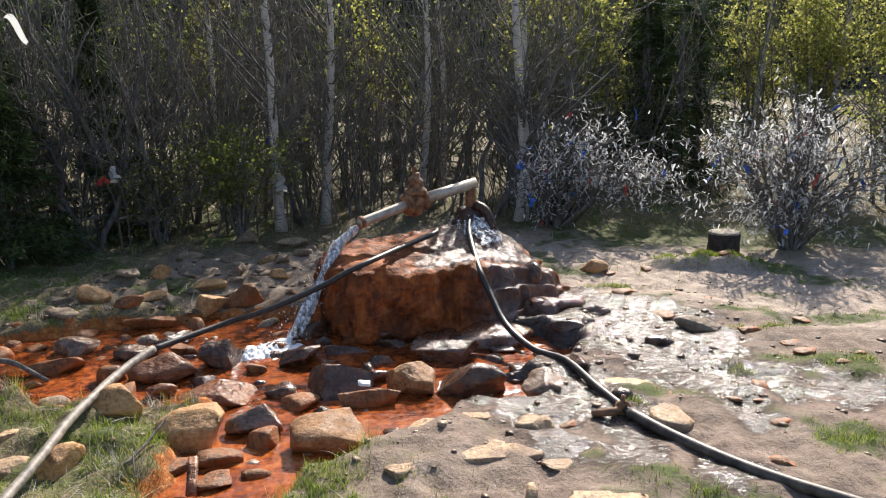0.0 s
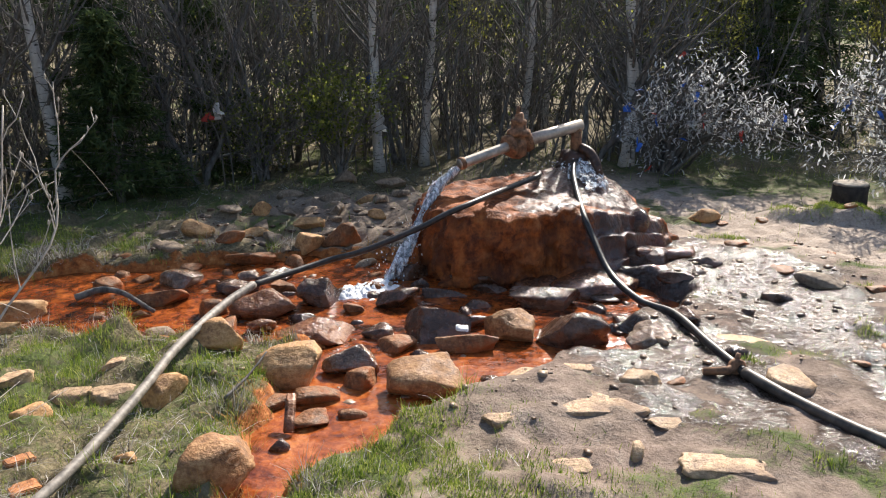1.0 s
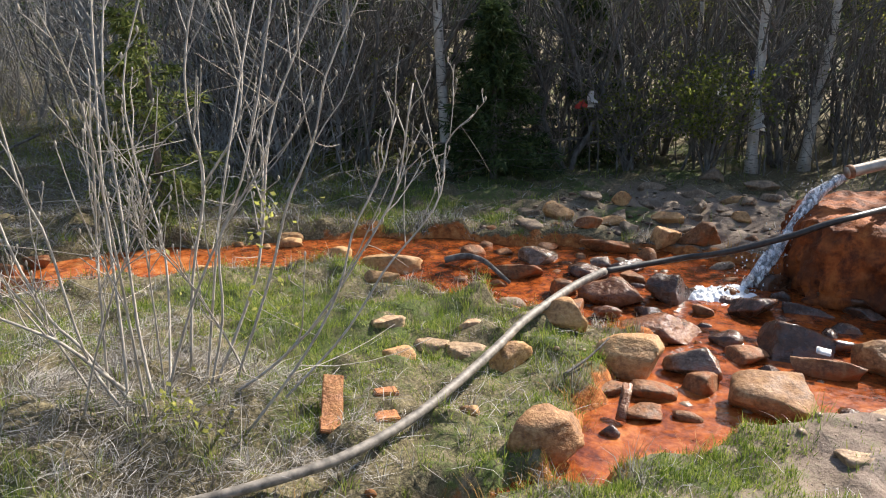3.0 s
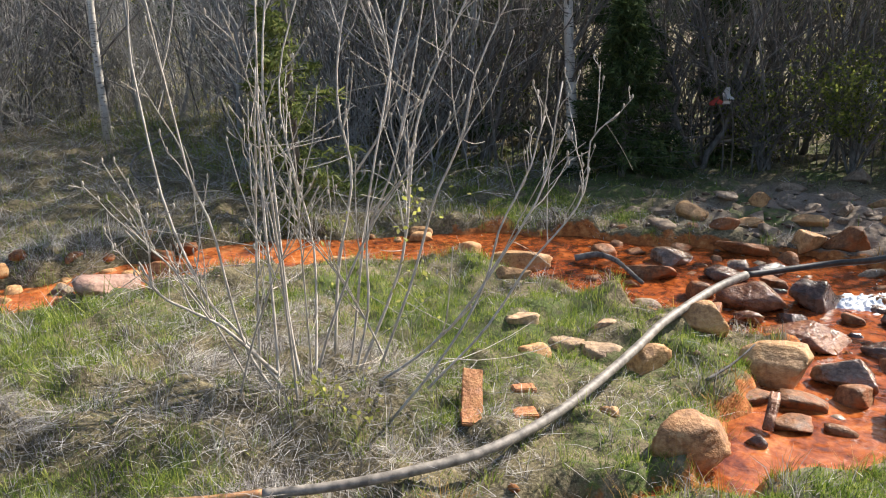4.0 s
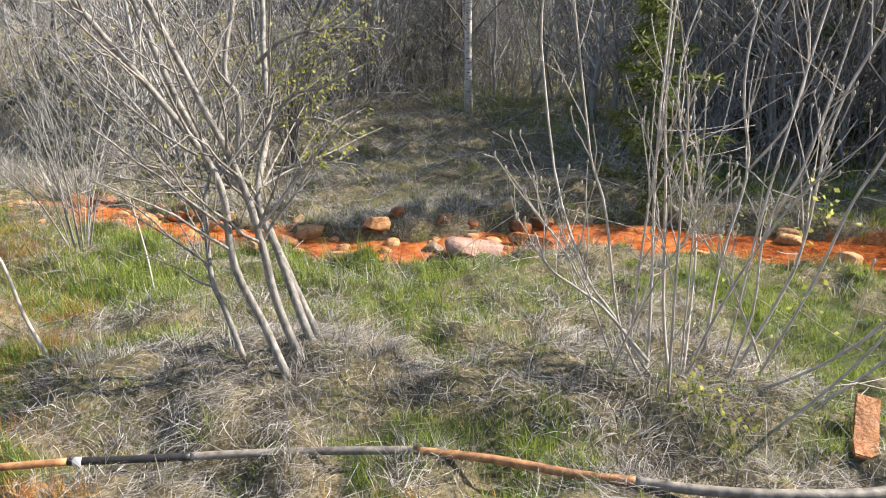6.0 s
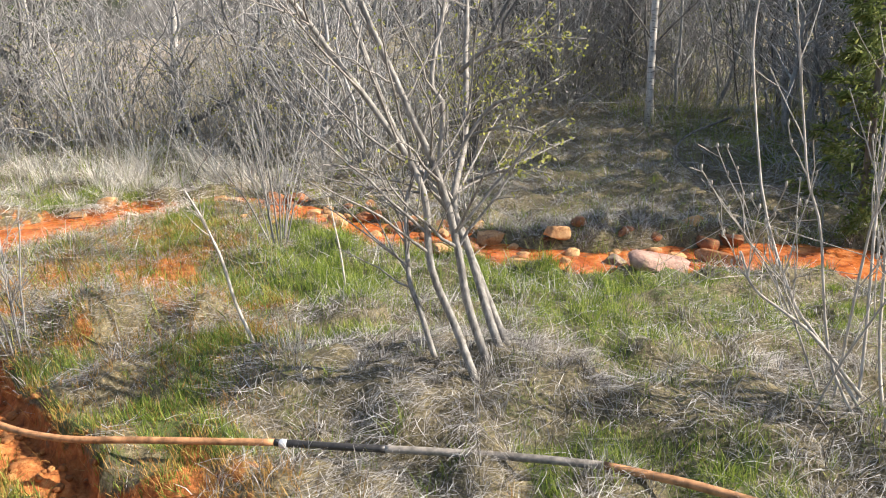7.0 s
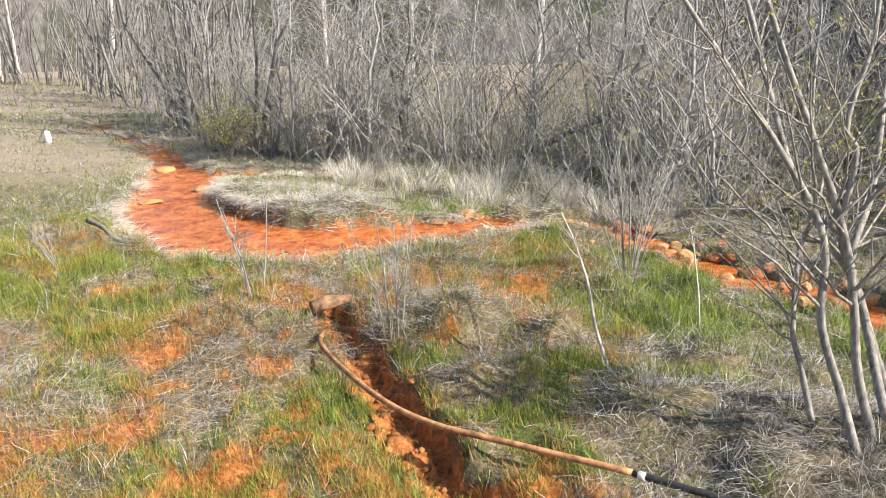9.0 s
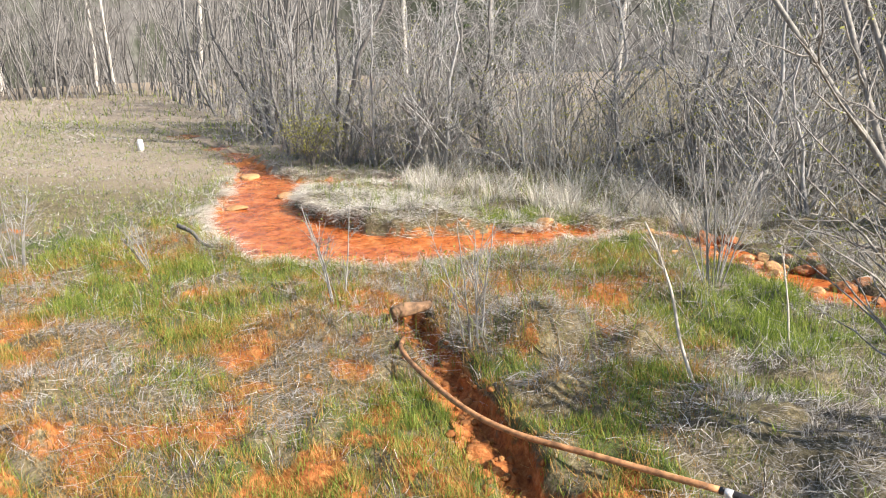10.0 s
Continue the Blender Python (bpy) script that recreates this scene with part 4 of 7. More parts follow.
filler([(-5.1, 1.3, 0.15, 4), (-5.6, 0.75, 0.12, 4), (-4.85, 2.1, 0.12, 3)], TAN_ROCK, "tan stone on the far bank's edge", None, (0.08, 0.18))


def pebbles():
    """Small stones strewn in the pool, on its banks and the mud: too many to count."""
    g = Geo()
    bv, bf = BALLS[1]
    spots = [(-1.2, 3.9, 0.9, 170, 1.0), (0.3, 4.2, 0.6, 110, 1.0), (-0.5, 3.2, 0.5, 60, 0.9), (-2.0, 5.1, 0.8, 150, 1.3), (-1.2, 5.9, 1.0, 110, 1.2), (0.9, 3.6, 0.8, 80, 0.7), (1.3, 4.8, 0.9, 110, 0.8), (1.6, 3.6, 0.7, 60, 0.7),
             (-4.8, 1.3, 0.6, 70, 0.9), (-4.3, 2.5, 0.6, 40, 0.9), (-6.3, -0.2, 0.7, 50, 0.9), (-0.2, 2.9, 0.6, 40, 0.6), (-0.9, 2.6, 0.3, 40, 0.7), (-3.0, 4.3, 0.5, 30, 1.0), (-2.6, 4.9, 0.5, 50, 1.3)]
    for x, y, r, n, big in spots:
        for _ in range(n):
            px, py = x + RNG.normal(0, r * 0.6), y + RNG.normal(0, r * 0.6)
            s = RNG.uniform(0.006, 0.026) * big * (1.8 if RNG.random() < 0.15 else 1)
            v = bv * (1 + 0.16 * RNG.normal(size=(len(bv), 1)))
            for _k in range(4):
                nn = unit(RNG.normal(size=3))
                v = v - np.maximum(v @ nn - 0.55, 0)[:, None] * nn
            turn = np.array(Euler((0, 0, RNG.uniform(0, 6.3))).to_matrix())
            v = (v * np.array([s, s * RNG.uniform(0.6, 1), s * RNG.uniform(0.25, 0.55)])) @ turn.T
            g.add(v + np.array([px, py, max(on_land(px, py), -0.095) + s * 0.05]), bf)
    m = Mat("pebble")
    col = m.ramp(m.island(), (0.0, (0.04, 0.022, 0.014)), (0.35, (0.12, 0.065, 0.035)), (0.7, (0.24, 0.155, 0.095)), (1.0, (0.40, 0.30, 0.20)))
    thing("pebbles", g, m.end(col, 0.45, m.bump(m.noise(60, 4), 0.4, 0.006)), "small wet and dry pebbles strewn in the stream", "pebbles", kind="stuff")


pebbles()


def clods():
    """Rust-soaked lumps of earth along the trench."""
    g = Geo()
    bv, bf = BALLS[2]
    line = spline([(x, y, 0) for x, y, w in TRENCH], 200)
    for _ in range(280):
        c = line[RNG.integers(20, 200), :2] + RNG.normal(0, 0.08, 2)
        s = RNG.uniform(0.008, 0.028)
        v = bv * (1 + 0.45 * fbm(bv * 1.8 + RNG.uniform(0, 60, 3), 7)[:, None] + 0.12 * vnoise(bv * 7 + c[0], 8)[:, None])
        g.add(v * np.array([s, s * RNG.uniform(0.6, 1), s * RNG.uniform(0.4, 0.7)]) + np.array([c[0], c[1], on_land(*c) + s * 0.1]), bf)
    m = Mat("rust clod")
    col = m.mix(m.grey(m.noise(30, 5, 0.65), 0.35, 0.65), m.ramp(m.island(), (0.0, (0.17, 0.06, 0.02)), (0.6, (0.40, 0.15, 0.04)), (1.0, (0.56, 0.26, 0.09))), (0.16, 0.075, 0.03))
    thing("earth_clods", g, m.end(col, 0.8, m.bump(m.noise(80, 4), 0.5, 0.008), spec=0.2), "crumbled rust-orange lumps of earth along the trench", "earth", kind="stuff")


clods()

# ---- the spring mound ----
MOUND = np.array([-0.25, 5.05])


def mound():
    n, top, wall = 240, 34, 48
    a = np.linspace(0, 2 * np.pi, n, endpoint=False)
    c, s = np.cos(a), np.sin(a)
    rad = 1 / ((np.abs(c) / 0.70) ** 3.6 + (np.abs(s) / 0.50) ** 3.6) ** (1 / 3.6)
    rad = rad * (1 + 0.05 * vnoise(np.stack([c * 2.2, s * 2.2], -1), 61) + 0.02 * vnoise(np.stack([c * 8, s * 8], -1), 62))
    turn = radians(23)

    def place(r):
        x, y = r * c, r * s
        y = np.where(y < 0, y * (1 - 0.42 * smooth(-0.25, 0.65, x)), y)
        return np.stack([MOUND[0] + x * math.cos(turn) - y * math.sin(turn), MOUND[1] + x * math.sin(turn) + y * math.cos(turn)], -1)

    def crown(p):
        z = 0.335 + 0.10 * np.exp(-((p[:, 0] + 0.03) ** 2 + (p[:, 1] - 5.38) ** 2) / 0.06)
        z = z - 0.13 * smooth(0.0, 0.5, p[:, 0]) - 0.02 * smooth(-0.7, -1.0, p[:, 0])
        return z + 0.024 * fbm(p * 5, 63) + 0.014 * vnoise(p * 16, 64)

    rows, wet = [], []
    for k in range(top):
        u = k / (top - 1)
        p = place(rad * u)
        wet.append((1 - 0.75 * smooth(0.93, 1.0, u)) * (0.08 + 0.92 * smooth(-0.55, -0.1, p[:, 0])))
        z = crown(p) - 0.03 * smooth(0.86, 1.0, u) ** 2
        rows.append(np.column_stack([p, z]))
    edge_z = rows[-1][:, 2]
    for k in range(1, wall + 1):
        u = k / wall
        bulge = 0.02 * np.sin(u * 3.1) + 0.05 * u + 0.045 * fbm(np.stack([a * 6, a * 0 + u * 5], -1), 65) + 0.02 * vnoise(np.stack([a * 22, a * 0 + u * 9], -1), 66)
        bulge = bulge + 0.03 * np.round(1.6 * vnoise(np.stack([a * 9, a * 0 + u * 2.2], -1), 67)) * np.sin(u * 3.1)
        p = place(rad)
        flow = smooth(-0.25, 0.15, p[:, 0]) * smooth(5.35, 4.95, p[:, 1])
        stair = u * 4 + 0.35 * vnoise(p * 4, 69)
        tread = (np.floor(stair) + smooth(0.5, 1.0, stair - np.floor(stair)) - 0.35 * vnoise(p * 4, 69)) / 4
        step = u * (1 - flow) + np.clip(tread, 0, 1) * flow
        p = place(rad + bulge + 0.025 + 0.40 * flow * u)
        wet.append(np.maximum(flow * (0.85 + 0.3 * vnoise(p * 6, 68)), 0.35 * smooth(0.6, 1.0, u)))
        rows.append(np.column_stack([p, edge_z * (1 - step) - 0.22 * step - 0.02 * np.sin(u * 3.1)]))
    v = np.stack(rows, 0)
    m = len(rows)
    i, j = np.arange(n), (np.arange(n) + 1) % n
    q = np.concatenate([np.stack([k * n + i, k * n + j, (k + 1) * n + j, (k + 1) * n + i][::-1], -1) for k in range(m - 1)])
    ob = thing("spring_mound", Geo().add(v, q), DEPOSIT, "rust-brown mineral mound with a wet glistening flat top", "rock mound")
    wetted(ob, np.concatenate(wet))


mound()
lay_stones([(0.36, 4.98, 0.13, 0.12, 0.15, 0)], DARK_ROCK, "wet black stone on the mound flank", 0.10, facets=3, block=2.1)
lay_stones([(-0.55, 4.42, 0.34, 0.2, 0.1, 10), (-0.98, 4.52, 0.2, 0.16, 0.1, 0)], DARK_ROCK, "wet dark rock ledge at the foot of the mound", -0.10, facets=6)


lay_stones([(0.10, 4.5, 0.6, 0.5, 0.11, 20), (-0.2, 4.45, 0.36, 0.3, 0.08, 0)], WET_LEDGE, "low rust-brown ledge with water sheeting over it", -0.10, facets=6, name="rock_ledge")
lay_stones([(-0.45, 4.60, 0.32, 0.24, 0.26, 20), (-0.78, 4.62, 0.26, 0.2, 0.14, -10)], BROWN_ROCK, "rust-coated boulder at the foot of the mound", -0.10, facets=6)
lay_stones([(0.50, 4.82, 0.38, 0.26, 0.10, 12)], WET_LEDGE, "flat-topped wet red-brown slab beside the mound", -0.02, facets=5, block=3.6, name="rock_ledge")


# ---- the standpipe ----
def ring_blob(geo, at, axis, profile, sides=20, wobble=0.0, seed=0):
    """A turned shape: (along, radius) rows about an axis."""
    at, axis = np.array(at, float), unit(np.array(axis, float))
    P = np.array([[at + axis * s for s, _ in profile]])
    R = np.array([[r for _, r in profile]])
    g0 = Geo()
    tubes(g0, P, R, sides, caps=True)
    v = np.concatenate(g0.v)
    if wobble:
        v = v + wobble * np.stack([vnoise(v * 24, seed), vnoise(v * 24, seed + 1), vnoise(v * 24, seed + 2)], -1)
    geo.add(v, *[f for k in (3, 4) for f in g0.f[k]])


def standpipe():
    top, vl, mouth = np.array([-0.03, 5.44, 0.68]), np.array([-0.40, 5.20, 0.605]), np.array([-0.735, 4.92, 0.515])
    root = rooted("standpipe", (-0.03, 5.42, 0.36), "rusty standpipe with a valve and a sloping spout pouring water", "water pipe")
    g = Geo()
    tubes(g, [[top + (0, 0, 0.0), top + (0, 0, -0.08), top + (0.01, 0, -0.3)]], [[0.034, 0.036, 0.045]], 24, True)
    part("riser", g, RUST, root, "short rusted riser under the spout's end")
    g = Geo()
    tubes(g, [[top + (0.03, 0.02, 0.008), vl]], [[0.038, 0.038]], 24, True)
    part("upper_spout", g, PIPE, root)
    g = Geo()
    way = unit(mouth - vl)
    tubes(g, [[vl, mouth - way * 0.01, mouth, mouth, mouth - way * 0.10]], [[0.032, 0.032, 0.032, 0.026, 0.025]], 24)
    part("lower_spout", g, PIPE, root)
    g = Geo()
    ring_blob(g, mouth - way * 0.035, way, [(0, 0.034), (0.004, 0.039), (0.026, 0.039), (0.03, 0.034)], 24)
    part("clamp", g, RUST, root, "dark clamp at the spout's mouth")
    g = Geo()
    ring_blob(g, vl - way * 0.085, way, [(0, 0.06), (0.012, 0.075), (0.03, 0.075), (0.034, 0.05), (0.06, 0.062), (0.11, 0.062), (0.136, 0.05), (0.14, 0.075), (0.158, 0.075), (0.17, 0.058)], 22, 0.008, 70)
    ring_blob(g, vl + np.array([0, 0, -0.10]), (0, 0, 1), [(0, 0.035), (0.02, 0.06), (0.1, 0.068), (0.13, 0.06)], 20, 0.012, 74)
    valve = part("valve", g, RUST, root, "heavily rusted cast iron gate valve")
    g = Geo()
    ring_blob(g, vl + np.array([0.005, 0.0, 0.05]), (0.02, 0, 1), [(0, 0.074), (0.018, 0.078), (0.036, 0.072), (0.042, 0.05), (0.075, 0.046), (0.085, 0.052), (0.10, 0.05), (0.108, 0.03), (0.13, 0.026), (0.14, 0.02)], 20, 0.007, 80)
    tubes(g, [[vl + (0, 0, 0.18), vl + (0.005, 0, 0.235)]], [[0.012, 0.011]], 10, True)
    ob = new("bonnet", g.mesh("bonnet", RUST, root["at"]))
    ob.parent = valve
    tagged(ob, "rusted valve bonnet with a bare stem")
    g = Geo()
    at = np.array([-0.04, 5.42, 0.36])
    ring_blob(g, at, (0.0, 0, 1), [(0, 0.10), (0.02, 0.115), (0.06, 0.12), (0.08, 0.10), (0.12, 0.095), (0.15, 0.088), (0.165, 0.06)], 26, 0.02, 84)
    part("flange", g, DARKRUST, root, "crusted rusty flange on the mound's crown")
    g = Geo()
    tubes(g, [spline([(0.0, 5.40, 0.545), (0.06, 5.37, 0.52), (0.10, 5.34, 0.46), (0.12, 5.32, 0.38)], 9)], [np.linspace(0.035, 0.03, 9)], 12, True)
    part("bent_bracket", g, DARKRUST, root, "bent rusty bracket beside the flange")
    return root


standpipe()


def water_jet():
    line = spline([(-0.760, 4.901, 0.486), (-0.853, 4.818, 0.391), (-0.930, 4.699, 0.240), (-0.993, 4.574, 0.096), (-1.047, 4.462, -0.013), (-1.096, 4.451, -0.090)], 60)
    g = Geo()
    for k in range(10):
        a = k * 2.4 + np.linspace(0, 5, 60)
        r = (0.006 + 0.030 * np.linspace(0.5, 1, 60)) * (0.6 + 0.4 * np.sin(np.linspace(0, 9, 60) + k))
        off = np.stack([np.cos(a) * r, np.sin(a) * r, 0.3 * np.sin(a * 1.7) * r], -1)
        thick = 0.0165 * (1 + 0.45 * vnoise(np.stack([np.linspace(0, 14, 60), np.full(60, k * 3.0)], -1), 90))
        tubes(g, [line + off], [thick * np.linspace(1.15, 0.75, 60)], 10, True)
    drops = RNG.integers(8, 60, 260)
    for i in drops:
        c = line[i] + RNG.normal(0, 0.024 + 0.0010 * i, 3)
        s = RNG.uniform(0.002, 0.006)
        g.add(c + s * np.array([(1, 0, 0), (-1, 0, 0), (0, 1, 0), (0, -1, 0), (0, 0, 1.6), (0, 0, -1.6)]),
              np.array([(0, 2, 4), (2, 1, 4), (1, 3, 4), (3, 0, 4), (2, 0, 5), (1, 2, 5), (3, 1, 5), (0, 3, 5)]))
    thing("water_jet", g, JET, "clear water stream pouring from the spout", "water jet")
    g = Geo()
    n = 90
    lin = np.linspace(-1, 1, n)
    X, Y = np.meshgrid(lin, lin, indexing="ij")
    rr = np.hypot(X, Y * 1.2) + 0.6 * fbm(np.stack([X * 2.5, Y * 2.5], -1), 93, 5)
    wxy = np.stack([-1.16 + 0.20 * X + 0.05 * Y, 4.24 + 0.24 * Y], -1)
    z = -0.092 + 0.04 * smooth(1.0, 0.1, rr) * (0.5 + 0.6 * np.abs(vnoise(np.stack([X * 7, Y * 7], -1), 94)) + 0.45 * np.abs(vnoise(np.stack([X * 19, Y * 19], -1), 98)))
    keep = (rr < 0.98).ravel()
    c = (np.arange(n - 1)[:, None] * n + np.arange(n - 1)[None]).ravel()
    q = np.stack([c, c + n, c + n + 1, c + 1], -1)
    q = q[keep[q].all(1)]
    g.add(np.concatenate([wxy, z[..., None]], -1), q)
    thing("foam", g, FOAM, "white foam where the jet hits the pool", "foam")


water_jet()


def crown_gush():
    """Water welling up round the flange and running down over the mound's brow."""
    g = Geo()
    n = 70
    X, Y = np.meshgrid(np.linspace(-0.34, 0.36, n), np.linspace(4.92, 5.46, n), indexing="ij")
    p = np.stack([X, Y], -1)
    z = 0.335 + 0.10 * np.exp(-((X + 0.03) ** 2 + (Y - 5.38) ** 2) / 0.06) - 0.13 * smooth(0.0, 0.5, X)
    far = np.hypot((X + 0.01 - 0.25 * (5.38 - Y)) / 0.16, (Y - 5.38) / 0.42) + 0.55 * fbm(p * np.array([16, 7]), 95)
    z = z + 0.03 * smooth(1.1, 0.2, far) + 0.02 * np.abs(vnoise(p * 30, 96)) + 0.012 * vnoise(p * 60, 97) + 0.012
    keep = (far < 0.95).ravel()
    c = (np.arange(n - 1)[:, None] * n + np.arange(n - 1)[None]).ravel()
    q = np.stack([c, c + n, c + n + 1, c + 1], -1)
    g.add(np.concatenate([p, z[..., None]], -1), q[keep[q].all(1)])
    bv, bf = BALLS[1]
    for _ in range(90):
        a, d = RNG.uniform(-3.1, 0.3), abs(RNG.normal(0, 0.12)) + 0.06
        k = np.array([-0.04 + math.cos(a) * d, 5.38 + math.sin(a) * d, 0.43 + RNG.uniform(0, 0.1) * math.exp(-d * 5)])
        g.add(bv * RNG.uniform(0.002, 0.006) + k, bf)
    thing("bubbling_water", g, JET, "clear water bubbling round the flange and over the mound", "water")


crown_gush()


# ---- hoses ----
def hose(ctrl, r, n, thin=None):
    g = Geo()
    p = spline(ctrl, n)
    tubes(g, [p], [np.linspace(r, thin or r, n)], 14, True)
    return g


right = rooted("hose", (0.0, 5.3, 0.4), "thick black rubber hose running from the mound over the mud", "hose")
part("upper_length", hose([(-0.03, 5.36, 0.47), (-0.043, 5.167, 0.439), (-0.023, 4.956, 0.372), (0.027, 4.616, 0.287), (0.080, 4.509, 0.188), (0.174, 4.272, 0.060), (0.308, 3.992, 0.020), (0.455, 3.804, 0.030), (0.561, 3.466, 0.032), (0.66, 3.19, 0.03)], 0.0185, 110), RUBBER, right)
part("lower_length", hose([(0.66, 3.19, 0.03), (0.81, 2.97, 0.024), (1.02, 2.72, 0.024), (1.25, 2.53, 0.024), (1.6, 2.3, 0.024), (2.3, 2.0, 0.024), (3.2, 1.7, 0.024)], 0.0235, 70), DUSTY, right, "thicker mud-dusted lower length")
g = Geo()
ring_blob(g, (0.625, 3.245, 0.034), (0.13, -0.23, 0), [(0, 0.03), (0.006, 0.036), (0.03, 0.037), (0.036, 0.03)], 16, 0.002, 5)
tubes(g, [[(0.63, 3.23, 0.04), (0.60, 3.2, 0.03), (0.5, 3.19, 0.024)]], [[0.02, 0.018, 0.015]], 10, True)
tubes(g, [[(0.63, 3.23, 0.04), (0.64, 3.24, 0.09)]], [[0.012, 0.010]], 8, True)
part("clamp", g, RUST, right, "rusty hose clamp with a stub")
left = rooted("hose", (-0.28, 5.25, 0.4), "long weathered hose laid from the mound across the grass", "hose")
# Upper length black, the following one grey.
part("black_section", hose([(-0.26, 5.27, 0.40), (-0.270, 5.126, 0.404), (-0.426, 4.821, 0.396), (-0.579, 4.436, 0.401), (-0.714, 4.299, 0.364), (-0.854, 4.216, 0.301), (-1.132, 4.072, 0.205), (-1.33, 4.09, 0.14), (-1.49, 3.92, 0.12), (-1.62, 3.72, 0.115)], 0.0165, 70), RUBBER, left, "black upper length")
part("grey_section", hose([(-1.62, 3.72, 0.115), (-1.67, 3.45, 0.10), (-1.68, 3.02, 0.08), (-1.65, 2.75, 0.07), (-1.62, 2.45, 0.06), (-1.60, 2.07, 0.05), (-1.64, 1.74, 0.045), (-1.75, 1.46, 0.05), (-1.87, 1.26, 0.05), (-1.99, 1.11, 0.05)], 0.0215, 110, 0.0155), GREYHOSE, left)
part("stained_section", hose([(-1.99, 1.11, 0.05), (-2.11, 0.98, 0.04), (-2.28, 0.78, 0.05), (-2.43, 0.57, 0.055)], 0.0153, 30, 0.0138), RUSTHOSE, left, "orange rust-stained length")
part("grey_section", hose([(-2.43, 0.57, 0.055), (-2.53, 0.34, 0.06), (-2.64, 0.07, 0.06), (-2.70, -0.09, 0.06)], 0.0138, 30, 0.0132), GREYHOSE, left)
part("black_section", hose([(-2.70, -0.09, 0.06), (-2.76, -0.25, 0.06), (-2.84, -0.45, 0.06)], 0.0132, 20), RUBBER, left, "black middle length")
part("stained_section", hose([(-2.84, -0.45, 0.06), (-2.98, -0.88, 0.055), (-3.09, -1.20, 0.05), (-3.27, -1.46, 0.05), (-3.60, -1.76, 0.05), (-3.85, -1.93, 0.04), (-4.05, -1.99, 0.02)], 0.0125, 70), RUSTHOSE, left, "orange rust-stained length ending at the trench")
g = Geo()
ring_blob(g, (-2.82, -0.41, 0.06), (-0.08, -0.2, 0), [(0, 0.0138), (0.004, 0.017), (0.022, 0.0175), (0.026, 0.0142)], 14, 0.002, 6)
part("tape_joint", g, TAPE, left, "silver tape wound round the joint")

# ---- shrubs and trees near the walk ----
def extend(line, by=0.9):
    a = np.array(line)
    return np.vstack([a, a[-1] + (a[-1] - a[-2]) * by])


def stems(lines, r0, r1, n=18, longer=0.9, knobby=0.012):
    P = np.array([spline(extend(l, longer) if longer else l, n) for l in lines])
    P = P + knobby * np.cumsum(RNG.normal(0, 0.35, P.shape), 1) * np.linspace(0, 1, n)[None, :, None]
    R = np.linspace(1, 0, n)[None] * (r0 - r1) + r1
    return P, np.broadcast_to(R, P.shape[:2]).copy()


TREE_A = [(-3.12, 0.46, 0.06), (-3.25, 0.41, 0.29), (-3.40, 0.35, 0.58), (-3.47, 0.23, 0.78), (-3.55, 0.10, 1.02), (-3.72, -0.05, 1.51)]
TREE_B = [(-3.10, 0.40, 0.04), (-3.17, 0.32, 0.33), (-3.20, 0.28, 0.60), (-3.23, 0.22, 0.85), (-3.27, 0.11, 1.12), (-3.39, -0.02, 1.48)]
TREE_C = [(-3.17, 0.49, 0.10), (-3.35, 0.39, 0.45), (-3.43, 0.33, 0.69), (-3.60, 0.42, 0.93), (-3.75, 0.48, 1.26), (-3.91, 0.54, 1.63)]
TREE_D = [(-3.03, 0.31, 0.08), (-3.11, 0.25, 0.29), (-3.14, 0.17, 0.53), (-3.16, 0.16, 0.79), (-3.22, 0.09, 0.97), (-3.26, -0.07, 1.21), (-3.30, -0.25, 1.47)]
TREE_E = [(-3.08, 0.16, 0.19), (-3.14, 0.12, 0.36), (-3.18, 0.09, 0.48), (-3.30, 0.11, 0.71), (-3.38, 0.15, 0.82)]
TREE_F = [(-3.33, 0.30, 0.68), (-3.32, 0.25, 0.81), (-3.35, 0.28, 1.09), (-3.38, 0.25, 1.19), (-3.45, 0.32, 1.43), (-3.50, 0.34, 1.59)]
BOUGH_A = [(-3.404, 0.382, 0.785), (-3.353, 0.514, 0.830), (-3.236, 0.674, 0.839)]
BOUGH_B = [(-3.681, 0.423, 1.189), (-3.597, 0.528, 1.288), (-3.492, 0.676, 1.331), (-3.372, 0.853, 1.333)]
BOUGH_C = [(-3.602, 0.419, 0.931), (-3.397, 0.568, 0.990), (-3.256, 0.700, 0.910)]
BOUGH_D = [(-3.381, 0.308, 0.861), (-3.330, 0.455, 1.080), (-3.229, 0.572, 1.129), (-3.186, 0.679, 1.189)]


